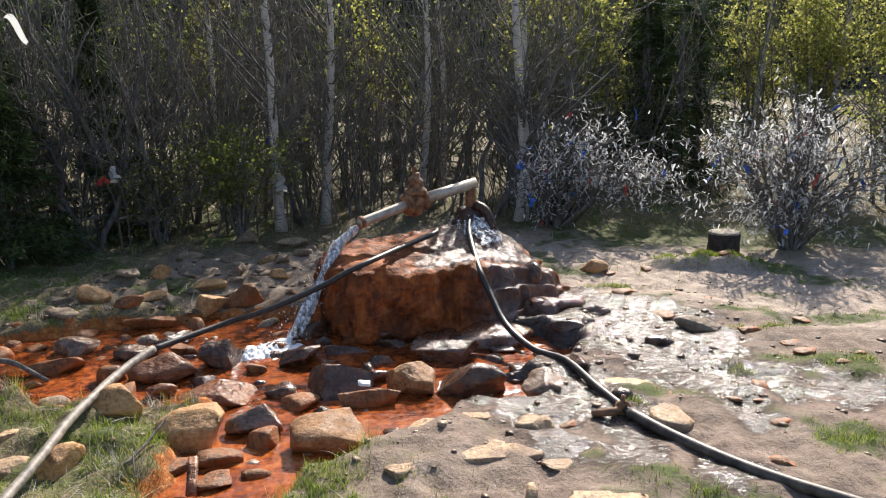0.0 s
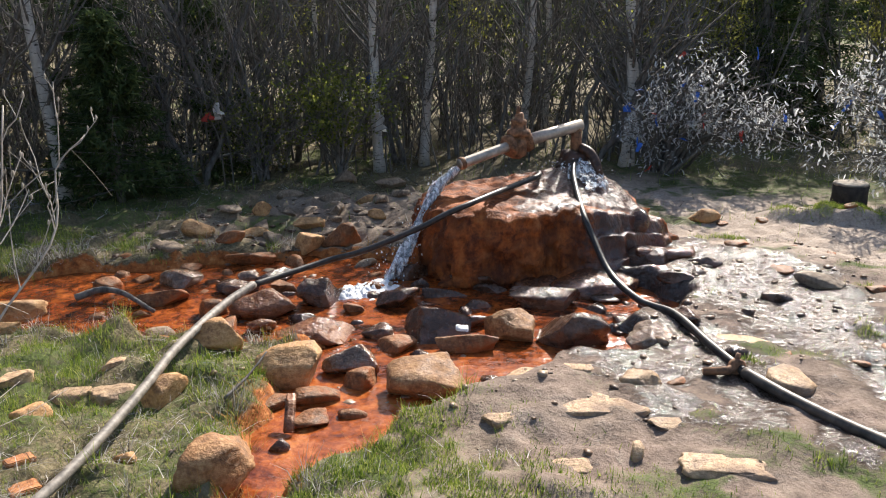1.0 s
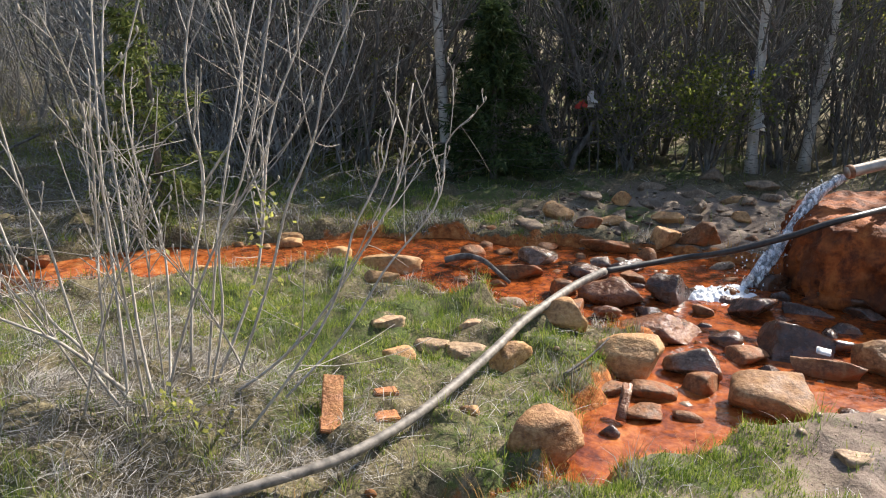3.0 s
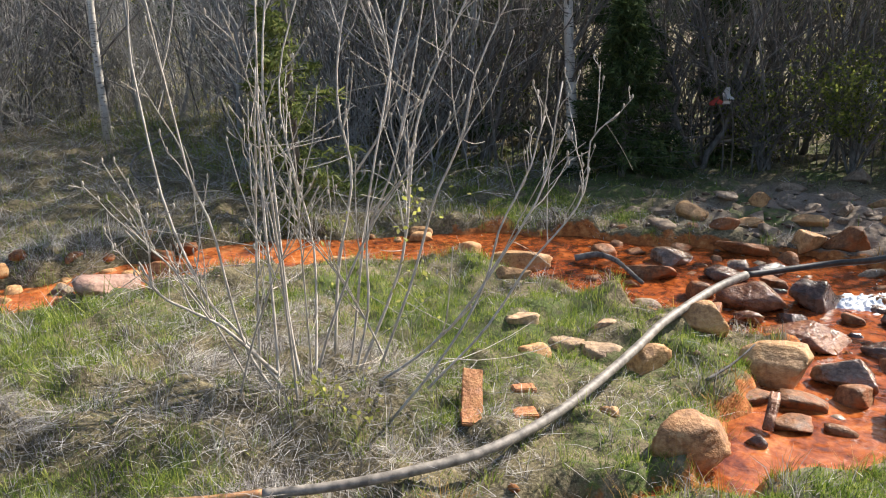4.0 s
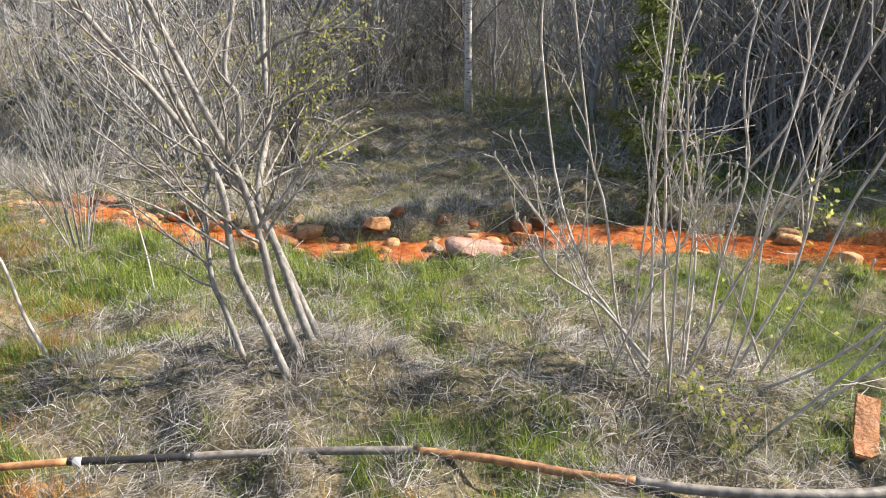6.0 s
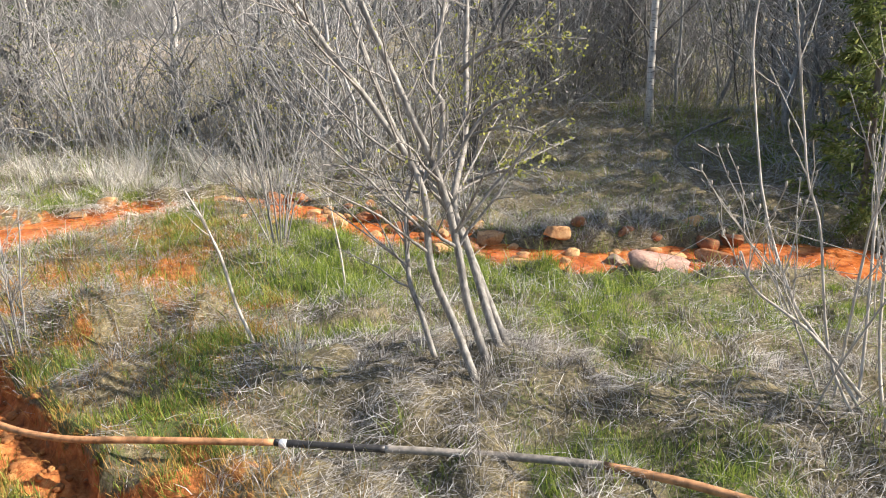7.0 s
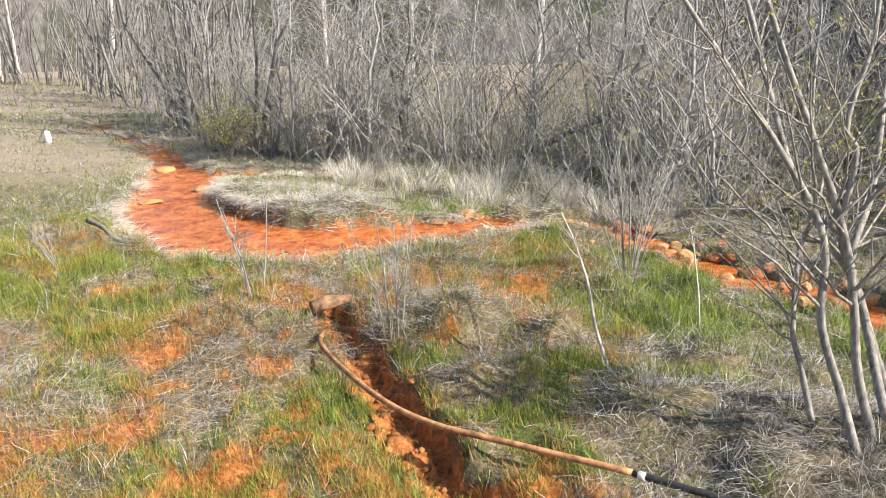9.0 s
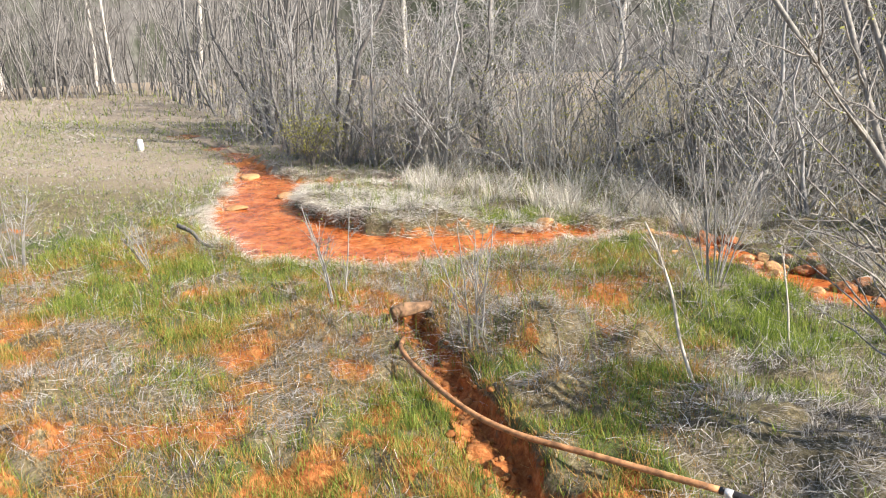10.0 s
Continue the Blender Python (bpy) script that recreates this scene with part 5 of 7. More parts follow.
def willow():
    root = rooted("willow_tree", (-3.1, 0.42, 0.1), "leaning many-stemmed young willow with first leaves on a straw hummock", "tree")
    allP, allR = [], []
    for line, r in ((TREE_A, 0.019), (TREE_B, 0.018), (TREE_C, 0.017), (TREE_D, 0.0165), (TREE_E, 0.012), (TREE_F, 0.0125)):
        P, R = stems([line], r, r * 0.5, 26, 1.4, 0.008)
        g = Geo()
        tubes(g, P, R, 9, True)
        part("stem", g, WILLOWBARK, root)
        allP.append(P)
        allR.append(R)
    boughs = []
    for line in (BOUGH_A, BOUGH_B, BOUGH_C, BOUGH_D):
        bp, bq = stems([line], 0.009, 0.003, 16, 0, 0.006)
        g = Geo()
        tubes(g, bp, bq, 6, True)
        part("bough", g, WILLOWBARK, root)
        boughs.append((bp, bq))
    P, R = np.concatenate(allP), np.concatenate(allR)
    b, br = offshoots(P, R, 76, (0.25, 0.8), 0.75, 0.15, 0.3, k=7)
    b[:, 1:] += np.cumsum(RNG.normal(0, 0.008, b[:, 1:].shape), 1)
    for k in range(len(b)):
        g = Geo()
        tubes(g, b[k:k + 1], br[k:k + 1], 6)
        part("branch", g, WILLOWBARK, root)
    g = Geo()
    c, cr = offshoots(b, br, 260, (0.06, 0.28), 0.8, 0.2, 0.2, k=4, thin=0.6)
    tubes(g, c, np.maximum(cr, 0.0012), 4)
    d, dr = offshoots(np.concatenate([q[0] for q in boughs]), np.concatenate([q[1] for q in boughs]), 60, (0.06, 0.26), 0.8, 0.15, 0.2, k=4)
    tubes(g, d, np.maximum(dr, 0.0012), 4)
    part("branchwork", g, WILLOWBARK, root)
    g = Geo()
    tips = np.concatenate([c[::2, -1], c[::3, -2], d[:, -1], d[:, 2], d[:, 1], d[:, -1]])
    tips = tips[RNG.random(len(tips)) < 0.75]
    leaves(g, np.repeat(tips, 3, 0) + RNG.normal(0, 0.012, (len(tips) * 3, 3)), 0.017)
    part("leaves", g, SPRING_LEAF, root)


willow()

SHRUB_0 = [(-2.45, 1.53, 0.00), (-2.57, 1.45, 0.27), (-2.64, 1.41, 0.71), (-2.71, 1.37, 0.95), (-2.86, 1.38, 1.50)]
SHRUB_1 = [(-2.52, 1.55, 0.02), (-2.59, 1.61, 0.31), (-2.69, 1.67, 0.69), (-2.78, 1.74, 1.07), (-2.89, 1.85, 1.58)]
SHRUB_2 = [(-2.50, 1.65, 0.01), (-2.63, 1.70, 0.27), (-2.75, 1.77, 0.73), (-2.87, 1.84, 1.17), (-2.99, 1.98, 1.58)]
SHRUB_3 = [(-2.58, 1.88, 0.05), (-2.64, 1.98, 0.40), (-2.67, 2.11, 0.76), (-2.72, 2.11, 1.04), (-2.78, 2.19, 1.35), (-2.78, 2.29, 1.57)]
SHRUB_4 = [(-2.37, 1.80, 0.03), (-2.35, 1.88, 0.33), (-2.37, 1.91, 0.61), (-2.32, 2.01, 0.87), (-2.34, 2.13, 1.17), (-2.33, 2.22, 1.52)]
SHRUB_5 = [(-2.28, 1.82, 0.03), (-2.19, 1.97, 0.46), (-2.15, 2.05, 0.74), (-2.10, 2.16, 0.98), (-2.11, 2.24, 1.18), (-2.09, 2.34, 1.35)]
SHRUB_6 = [(-2.28, 1.75, 0.04), (-2.10, 1.85, 0.18), (-1.95, 1.96, 0.37), (-1.84, 2.12, 0.64), (-1.82, 2.25, 0.84), (-1.85, 2.37, 1.18)]
SHRUB_7 = [(-2.08, 1.71, -0.01), (-1.94, 1.82, 0.22), (-1.85, 1.96, 0.47), (-1.82, 2.03, 0.70), (-1.78, 2.16, 0.90), (-1.78, 2.24, 1.06)]
SHRUB_8 = [(-2.49, 1.58, 0.02), (-2.67, 1.49, 0.27), (-2.77, 1.44, 0.40), (-2.97, 1.43, 0.71), (-3.21, 1.49, 1.22), (-3.29, 1.54, 1.55)]
SHRUB_9 = [(-2.46, 1.51, 0.15), (-2.56, 1.35, 0.37), (-2.67, 1.20, 0.49), (-2.70, 1.14, 0.61)]
SHRUB_10 = [(-2.04, 1.88, 0.08), (-1.96, 2.13, 0.27), (-1.89, 2.33, 0.51), (-1.83, 2.56, 0.70), (-1.87, 2.70, 0.92), (-1.81, 2.81, 1.02)]
SHRUB_11 = [(-2.50, 1.71, -0.01), (-2.63, 1.84, 0.24), (-2.74, 1.93, 0.53), (-2.98, 1.99, 1.08), (-3.02, 2.16, 1.53)]
SHRUB_12 = [(-2.67, 2.11, 0.76), (-2.59, 2.22, 0.97), (-2.62, 2.31, 1.21), (-2.71, 2.33, 1.48)]
SHRUB_13 = [(-2.40, 1.82, -0.01), (-2.37, 2.03, 0.35), (-2.37, 2.12, 0.57), (-2.43, 2.28, 1.04), (-2.39, 2.53, 1.47)]


def sallow():
    root = rooted("sallow_shrub", (-2.42, 1.68, 0.03), "bare pale-stemmed sallow shrub with swollen buds in dry grass", "shrub")
    allP, allR = [], []
    for line in (SHRUB_0, SHRUB_1, SHRUB_2, SHRUB_3, SHRUB_4, SHRUB_5, SHRUB_6, SHRUB_7, SHRUB_8, SHRUB_9, SHRUB_10, SHRUB_11, SHRUB_12, SHRUB_13):
        r = RNG.uniform(0.005, 0.0075)
        P, R = stems([line], r, r * 0.45, 20, 0.8 if line[-1][2] > 1.3 else 0, 0.011)
        g = Geo()
        tubes(g, P, R, 7, True)
        part("stem", g, SALLOW, root)
        allP.append(P)
        allR.append(R)
    for k in range(7):
        a = RNG.uniform(0, 6.3)
        f, h = RNG.uniform(0.1, 0.5), RNG.uniform(0.5, 1.3)
        o = np.array([-2.42 + RNG.normal(0, 0.14), 1.7 + RNG.normal(0, 0.16), 0.01])
        d = np.array([math.cos(a), math.sin(a), 0])
        r = RNG.uniform(0.004, 0.0065)
        P, R = stems([[o, o + d * f * 0.3 + np.array([0, 0, h * 0.4]), o + d * f * 0.65 + np.array([0, 0, h * 0.75]), o + d * f + np.array([0, 0, h])]], r, r * 0.45, 20, 0, 0.006)
        g = Geo()
        tubes(g, P, R, 6, True)
        part("stem", g, SALLOW, root)
        allP.append(P)
        allR.append(R)
    P, R = np.concatenate(allP), np.concatenate(allR)
    b, br = offshoots(P, R, 150, (0.15, 0.5), 0.5, 0.4, 0.3, k=5, thin=0.65)
    b[:, 1:] += np.cumsum(RNG.normal(0, 0.007, b[:, 1:].shape), 1)
    c, cr = offshoots(b, br, 170, (0.04, 0.16), 0.7, 0.2, 0.2, k=3, thin=0.7)
    low, lr = offshoots(P, R * 0.5, 60, (0.15, 0.55), 1.0, 0.1, 0.02, k=5, thin=0.7)
    low[..., 2] = np.maximum(low[..., 2] - 0.15 * np.linspace(0, 1, 5), 0.01)
    for k in range(len(b)):
        g = Geo()
        tubes(g, b[k:k + 1], np.maximum(br[k:k + 1], 0.0018), 5)
        part("branch", g, SALLOW, root)
    g = Geo()
    tubes(g, c, np.maximum(cr, 0.0015), 4)
    tubes(g, low, np.maximum(lr, 0.0013), 4)
    part("branchwork", g, SALLOW, root)
    g = Geo()
    ends = np.concatenate([b[:, -1], b[:, 3], c[:, -1]])
    ends = ends[RNG.random(len(ends)) < 0.6]
    tubes(g, np.stack([ends, ends + (0, 0, 0.006), ends + (0.001, 0, 0.014), ends + (0.001, 0, 0.02)], 1), np.tile([0.002, 0.0045, 0.004, 0.0008], (len(ends), 1)), 5)
    part("bud_cover", g, DEADWOOD, root, "pale swollen buds")
    g = Geo()
    at = np.concatenate([np.array([-2.2, 1.52, 0.12]) + RNG.normal(0, 1, (60, 3)) * (0.05, 0.05, 0.06), np.array([-2.06, 1.55, 0.13]) + RNG.normal(0, 1, (40, 3)) * (0.04, 0.04, 0.06),
                         np.array([-2.2, 2.0, 0.72]) + RNG.normal(0, 1, (26, 3)) * (0.02, 0.02, 0.05), np.array([-2.25, 1.95, 0.5]) + RNG.normal(0, 1, (50, 3)) * (0.1, 0.1, 0.14)])
    leaves(g, at, 0.024)
    part("leaves", g, SPRING_LEAF, root, "few bright yellow-green leaves")


sallow()


def bare_shrub(x, y, n, height, fan, label, material=TWIG, leafy=0):
    z = on_land(x, y)
    root = rooted("bare_shrub", (x, y, z), label, "shrub")
    lines = []
    for k in range(n):
        a, f = RNG.uniform(0, 6.3), RNG.uniform(0.2, 1) * fan
        h = height * RNG.uniform(0.65, 1.05)
        b = np.array([x + 0.05 * math.cos(a), y + 0.05 * math.sin(a), z - 0.02])
        lines.append([b, b + np.array([f * 0.35 * math.cos(a), f * 0.35 * math.sin(a), h * 0.45]), b + np.array([f * math.cos(a), f * math.sin(a), h])])
    P, R = stems(lines, 0.0055, 0.0025, 12, 0, 0.012)
    for k in range(n):
        g = Geo()
        tubes(g, P[k:k + 1], R[k:k + 1] * RNG.uniform(0.7, 1.2), 6, True)
        part("stem", g, material, root)
    b, br = offshoots(P, R, n * 7, (0.1 * height, 0.4 * height), 0.6, 0.3, 0.25, k=4, thin=0.6)
    c, cr = offshoots(b, br, n * 10, (0.05, 0.18 * height), 0.7, 0.2, 0.2, k=3, thin=0.7)
    g = Geo()
    tubes(g, b, np.maximum(br, 0.0016), 4)
    tubes(g, c, np.maximum(cr, 0.0014), 3)
    part("branchwork", g, material, root)
    if leafy:
        g = Geo()
        tips = np.concatenate([c[:, -1], b[:, -1]])
        leaves(g, tips[RNG.integers(0, len(tips), leafy)] + RNG.normal(0, 0.02, (leafy, 3)), 0.022)
        part("leaves", g, SPRING_LEAF, root)


bare_shrub(-5.39, -0.40, 11, 1.0, 0.42, "bare brown shrub on the grassy point between streams")
bare_shrub(-4.12, -1.62, 5, 0.75, 0.22, "small bare shrub on a straw hummock", leafy=16)
bare_shrub(-4.75, -5.2, 8, 0.7, 0.3, "small bare shrub in the boggy meadow")
bare_shrub(-5.0, -4.2, 4, 0.45, 0.2, "low bare shrub in dry grass", leafy=10)
bare_shrub(-4.6, -2.6, 4, 0.6, 0.25, "sparse low shrub with budding twigs", leafy=30)
bare_shrub(-6.0, 0.95, 5, 0.5, 0.2, "low twiggy shrub on the stream bank", leafy=50)


def stick(name, line, r, label, material=DEADWOOD, twigs=8):
    root = rooted(name, line[0], label, "stick")
    P, R = stems([line], r, r * 0.5, 16, 0, 0.004)
    g = Geo()
    tubes(g, P, R, 7, True)
    part("stem", g, material, root)
    if twigs:
        b, br = offshoots(P, R, twigs, (0.08, 0.25), 0.7, 0.3, 0.55, k=4)
        g = Geo()
        tubes(g, b, np.maximum(br, 0.0015), 4)
        part("twigwork", g, material, root)


STICK = [(-3.69, -0.50, -0.01), (-3.79, -0.59, 0.21), (-3.88, -0.64, 0.42), (-3.96, -0.71, 0.59), (-4.02, -0.77, 0.71)]
STICK2 = [(-4.44, -0.06, -0.01), (-4.52, -0.07, 0.19), (-4.60, -0.09, 0.36), (-4.67, -0.11, 0.50)]
stick("dead_sapling", STICK, 0.009, "thin leaning dead sapling bleached white")
stick("dead_sapling", STICK2, 0.006, "thin bare upright stick in the grass")
stick("dead_branch", [(-5.86, -4.6, 0.12), (-5.75, -4.4, 0.10), (-5.6, -4.2, 0.05), (-5.45, -3.95, 0.04)], 0.02, "dark dead branch lying at the pool's edge", DARK_SHADE_BARK, 0)
stick("driftwood", [(-2.72, 3.86, -0.06), (-2.6, 3.92, -0.03), (-2.45, 3.9, -0.04), (-2.2, 3.75, -0.075)], 0.022, "dark wet driftwood in the shallow stream", DARK_SHADE_BARK, 0)
stick("fallen_branch", [(-7.1, 3.8, 0.35), (-7.0, 3.3, 0.22), (-6.6, 3.0, 0.12), (-6.0, 2.95, 0.02)], 0.012, "fallen bare branch on the far bank", DARK_SHADE_BARK, 14)
stick("dry_stick", [(-1.34, 2.72, 0.02), (-1.3, 2.85, 0.05), (-1.27, 2.98, 0.09)], 0.007, "short dark stick leaning on a stone", DARK_SHADE_BARK, 0)

# upright brick, cut log, stump, post
for bx, by, bd, seed in ((-1.94, 2.015, 0.24, 900), (-1.845, 1.905, 0.09, 905)):
    ob = thing("brick", box_geo(0.08, bd, 0.018, seed), BRICK, "thin broken orange brick tile lying in the grass", "brick", soft=False)
    ob.matrix_world = pose(bx, by, on_land(bx, by) + (0.045 if bd > 0.2 else 0.01), 24 if bd > 0.2 else 8, 5, 41 + seed % 4 * 5)
LAID.append((-1.90, 1.97, 0.1, 0.1, 0.05, 0))
ob = thing("plank_scrap", box_geo(0.04, 0.17, 0.018, 901), RUST_ROCK, "small rusty plank scrap wedged between stones", "plank")
ob.matrix_world = pose(-1.08, 2.72, -0.03, 32, 0, 14)
ob = thing("white_tile", box_geo(0.06, 0.04, 0.010, 902), POST, "small white tile shard on the wet stones", "tile")
ob.matrix_world = pose(-0.53, 3.53, 0.012, 22, 4, 10)

g = Geo()
a, b = np.array([-4.38, -2.18, 0.03]), np.array([-4.55, -2.00, 0.05])
long = float(np.linalg.norm(b - a))
ring_blob(g, a, b - a, [(0, 0.025), (0.01, 0.036), (long * 0.4, 0.042), (long * 0.8, 0.036), (long - 0.01, 0.034), (long, 0.025)], 20, 0.014, 33)
thing("cut_log", g, LOGWOOD, "short rust-stained log at the head of the trench", "log")


def stump():
    root = rooted("tree_stump", (1.93, 6.12, 0.0), "squat tree stump, shade put into its dark sides, with a pale sawn top", "stump")
    g = Geo()
    ring_blob(g, (1.93, 6.12, -0.03), (0, 0, 1), [(0, 0.135), (0.06, 0.125), (0.15, 0.12), (0.215, 0.122), (0.218, 0.11)], 26, 0.008, 40)
    part("bark", g, STUMPSIDE, root)
    g = Geo()
    ring_blob(g, (1.93, 6.12, 0.185), (0, 0, 1), [(0, 0.118), (0.012, 0.118), (0.016, 0.112)], 26, 0.004, 44)
    part("sawn_top", g, STUMPTOP, root)


stump()
g = Geo()
ring_blob(g, (-11.3, -9.05, -0.03), (0.03, 0, 1), [(0, 0.05), (0.1, 0.05), (0.19, 0.042), (0.2, 0.03)], 12, 0.004, 46)
thing("white_post", g, POST, "short white marker post in the far meadow", "post")


# ---- the grass ----
def scatter(n, box, want, rng=RNG):
    p = np.column_stack([rng.uniform(box[0], box[2], n), rng.uniform(box[1], box[3], n)])
    p = p[rng.random(n) < want(p)]
    return p[off_stones(p)]


def rooted_on(p):
    inside = p[:, 0].min() > -10 and p[:, 0].max() < 4 and p[:, 1].min() > -6.4 and p[:, 1].max() < 9.4
    return np.column_stack([p, (NEARBY.height(p) if inside else land(p)) - 0.004])


NEAR = (-8.0, -5.4, 2.6, 5.0)


def off_stones(p):
    free = np.ones(len(p), bool)
    for x, y, w, d, h, yaw in LAID:
        free &= np.hypot(p[:, 0] - x, p[:, 1] - y) > 0.46 * max(w, d)
    return free


def want_green(p):
    mud, green, rust, wet, straw, e, t = NEARBY.zones(p)
    tuft = 0.3 + 0.7 * smooth(-0.25, 0.3, vnoise(p * 13, 76))
    return np.clip(green * 1.3 + 0.11 * (1 - mud), 0, 1) * (e > 0.02) * (t > 0.015) * (1 - 0.5 * mud * (1 - 0.7 * green)) * (1 - 0.5 * straw) * tuft * (1 - 0.8 * smooth(0.1, 0.5, wet)) * (1 - smooth(0.95, 0.85, np.hypot(p[:, 0] + 0.1, p[:, 1] - 4.9)))


def want_straw(p):
    mud, green, rust, wet, straw, e, t = NEARBY.zones(p)
    return np.clip(straw + 0.8 * smooth(0.1, -0.15, patches(p)) * (1 - 0.75 * smooth(1.95, 2.4, p[:, 1])) + 0.08, 0, 1) * (0.45 + 0.55 * smooth(-0.3, 0.2, vnoise(p * 11, 77))) * (1 - mud) * (e > 0.0) * (t > 0.0) * (1 - 0.55 * rust) * (1 - 0.75 * green)


def want_rusty(p):
    mud, green, rust, wet, straw, e, t = NEARBY.zones(p)
    ring = smooth(0.05, 0.3, rust) * (0.4 + 0.6 * smooth(1.0, 0.5, rust)) * (0.35 + 0.65 * smooth(-0.3, 0.2, vnoise(p * 12, 82)))
    return np.clip(ring + 0.25 * smooth(-0.2, -0.8, p[:, 1]), 0, 1) * (1 - mud) * (e > 0.02) * (t > 0.0)


g = Geo()
p = scatter(1020000, NEAR, want_green)
n = len(p)
tall = np.where(p[:, 0] > -0.4, 0.38, 1.0)
lush = 0.7 + np.where(p[:, 1] < 1.4, 1.2, 0.45) * NEARBY.zones(p)[1]
blades(g, rooted_on(p), RNG.uniform(0.018, 0.05, n) * lush * (1 + 0.4 * vnoise(p * 2, 72)) * tall, RNG.uniform(0.0025, 0.0052, n), RNG.uniform(0.05, 0.8, n), steps=1)
thing("meadow_grass", g, GRASS, "short fresh green spring grass on the banks", "grass", kind="stuff")
g = Geo()
p = scatter(900000, NEAR, want_straw)
n = len(p)
flow = 2.2 + 2.6 * fbm(p * 1.1, 73) + RNG.normal(0, 1.0, n)
for hx, hy, hr, hh in HUMMOCKS:
    near = np.hypot(p[:, 0] - hx, p[:, 1] - hy) < hr * 1.1
    flow[near] = np.arctan2(p[near, 1] - hy, p[near, 0] - hx) + RNG.normal(0, 0.8, near.sum())
blades(g, rooted_on(p) + np.column_stack([np.zeros((n, 2)), RNG.uniform(0, 0.045, n) * RNG.random(n)]), RNG.uniform(0.04, 0.16, n), RNG.uniform(0.0014, 0.0030, n), RNG.uniform(0.86, 1.14, n), lie=flow, steps=2, start=1.0, curl=0.4)
thing("dry_grass", g, STRAW, "matted bleached dry grass lying over hummocks", "grass", kind="stuff")
g = Geo()
p = scatter(300000, (-6.6, -5.3, -1.8, 0.7), want_rusty)
n = len(p)
blades(g, rooted_on(p), RNG.uniform(0.02, 0.09, n), RNG.uniform(0.002, 0.004, n), RNG.uniform(0.2, 0.95, n), steps=1)
thing("stained_grass", g, RUSTGRASS, "yellow-brown rust-stained grass by the trench", "grass", kind="stuff")


def turf_bank():
    """Short dense turf on the low bank before the stump and in scraps over the mud."""
    g = Geo()
    for x, y, rx, ry, n in ((1.75, 5.78, 0.42, 0.12, 5200), (0.95, 5.25, 0.22, 0.07, 900), (1.62, 4.42, 0.16, 0.07, 700), (1.55, 3.0, 0.2, 0.12, 900), (1.35, 3.75, 0.12, 0.06, 400), (0.85, 2.62, 0.22, 0.05, 700), (1.9, 3.9, 0.2, 0.08, 600), (0.75, 3.35, 0.12, 0.05, 300), (-0.35, 2.3, 0.5, 0.3, 6000), (-0.1, 1.95, 0.55, 0.25, 4000), (-0.75, 2.15, 0.4, 0.3, 5000), (-0.55, 2.62, 0.3, 0.2, 2500), (0.55, 2.2, 0.3, 0.12, 1200)):
        p = np.array([x, y]) + RNG.normal(0, 0.5, (n, 2)) * np.array([rx, ry])
        p = p[(vnoise(p * 14, 81) + 0.5 * vnoise(p * 5, 83) > -0.2) & (water_edge(p) > 0.02) & (trench_edge(p) > 0.0)]
        blades(g, rooted_on(p), RNG.uniform(0.012, 0.04, len(p)), RNG.uniform(0.0025, 0.005, len(p)), RNG.uniform(0.1, 0.9, len(p)), steps=1)
    thing("turf_scraps", g, GRASS, "short mossy turf on the low bank and in scraps on the mud", "grass", kind="stuff")


turf_bank()


def tufts(count):
    """Tussocks of longer grass on the banks, each a spray of bending blades."""
    c = np.column_stack([RNG.uniform(-6.6, 0.6, 30000), RNG.uniform(-4.6, 4.9, 30000)])
    mud, green, rust, wet, straw, e, t = NEARBY.zones(c)
    rim = (e > 0.015) * (e < 0.16)
    w = (e > 0.015) * (t > 0.02) * (1 - 0.93 * mud) * (1 - 0.6 * smooth(1.9, 2.3, c[:, 1])) * (0.3 + 0.5 * green + 0.3 * straw) + 2.0 * rim * (1 - 0.3 * mud) * smooth(-0.5, -0.9, c[:, 0]) + 0.7 * (t > 0.015) * (t < 0.12)
    w = w * (1 + 1.2 * np.exp(-(((c[:, 0] + 2.2) / 1.0) ** 2 + ((c[:, 1] - 1.5) / 1.2) ** 2)))
    pick = RNG.choice(len(c), count, False, w / w.sum())
    c, green, straw, rust, t = c[pick], green[pick], straw[pick], rust[pick], t[pick]
    free = off_stones(c)
    c, green, straw, rust, t = c[free], green[free], straw[free], rust[free], t[free]
    kind_at = np.where(RNG.random(len(c)) < 0.4 + 0.5 * green - 0.3 * straw, 0, 1)
    kind_at[(RNG.random(len(c)) < 0.5 * (rust > 0.2)) | ((t < 0.15) & (RNG.random(len(c)) < 0.35))] = 2
    rows = ((GRASS, "green_tussocks", "tufts of longer fresh green grass"), (STRAW, "straw_tussocks", "tufts of bent dry straw"), (RUSTGRASS, "stained_tussocks", "tufts of yellow-brown rust-stained grass"))
    for k, (mat, nm, lab) in enumerate(rows):
        q = c[kind_at == k]
        m = 24
        big = np.repeat(RNG.uniform(0.5, 1.25, len(q)), m)
        off = RNG.normal(0, 0.022, (len(q) * m, 2)) * big[:, None]
        p = np.repeat(q, m, 0) + off
        n = len(p)
        g = Geo()
        blades(g, rooted_on(p), RNG.uniform(0.04, 0.125 if k else 0.10, n) * big, RNG.uniform(0.0018, 0.0038, n), RNG.uniform(0.1, 0.75 if k == 0 else 1.0, n),
               lie=np.arctan2(off[:, 1], off[:, 0]) + RNG.normal(0, 0.5, n), steps=2, curl=0.25)
        thing(nm, g, mat, lab, "grass", kind="stuff")


tufts(2100)


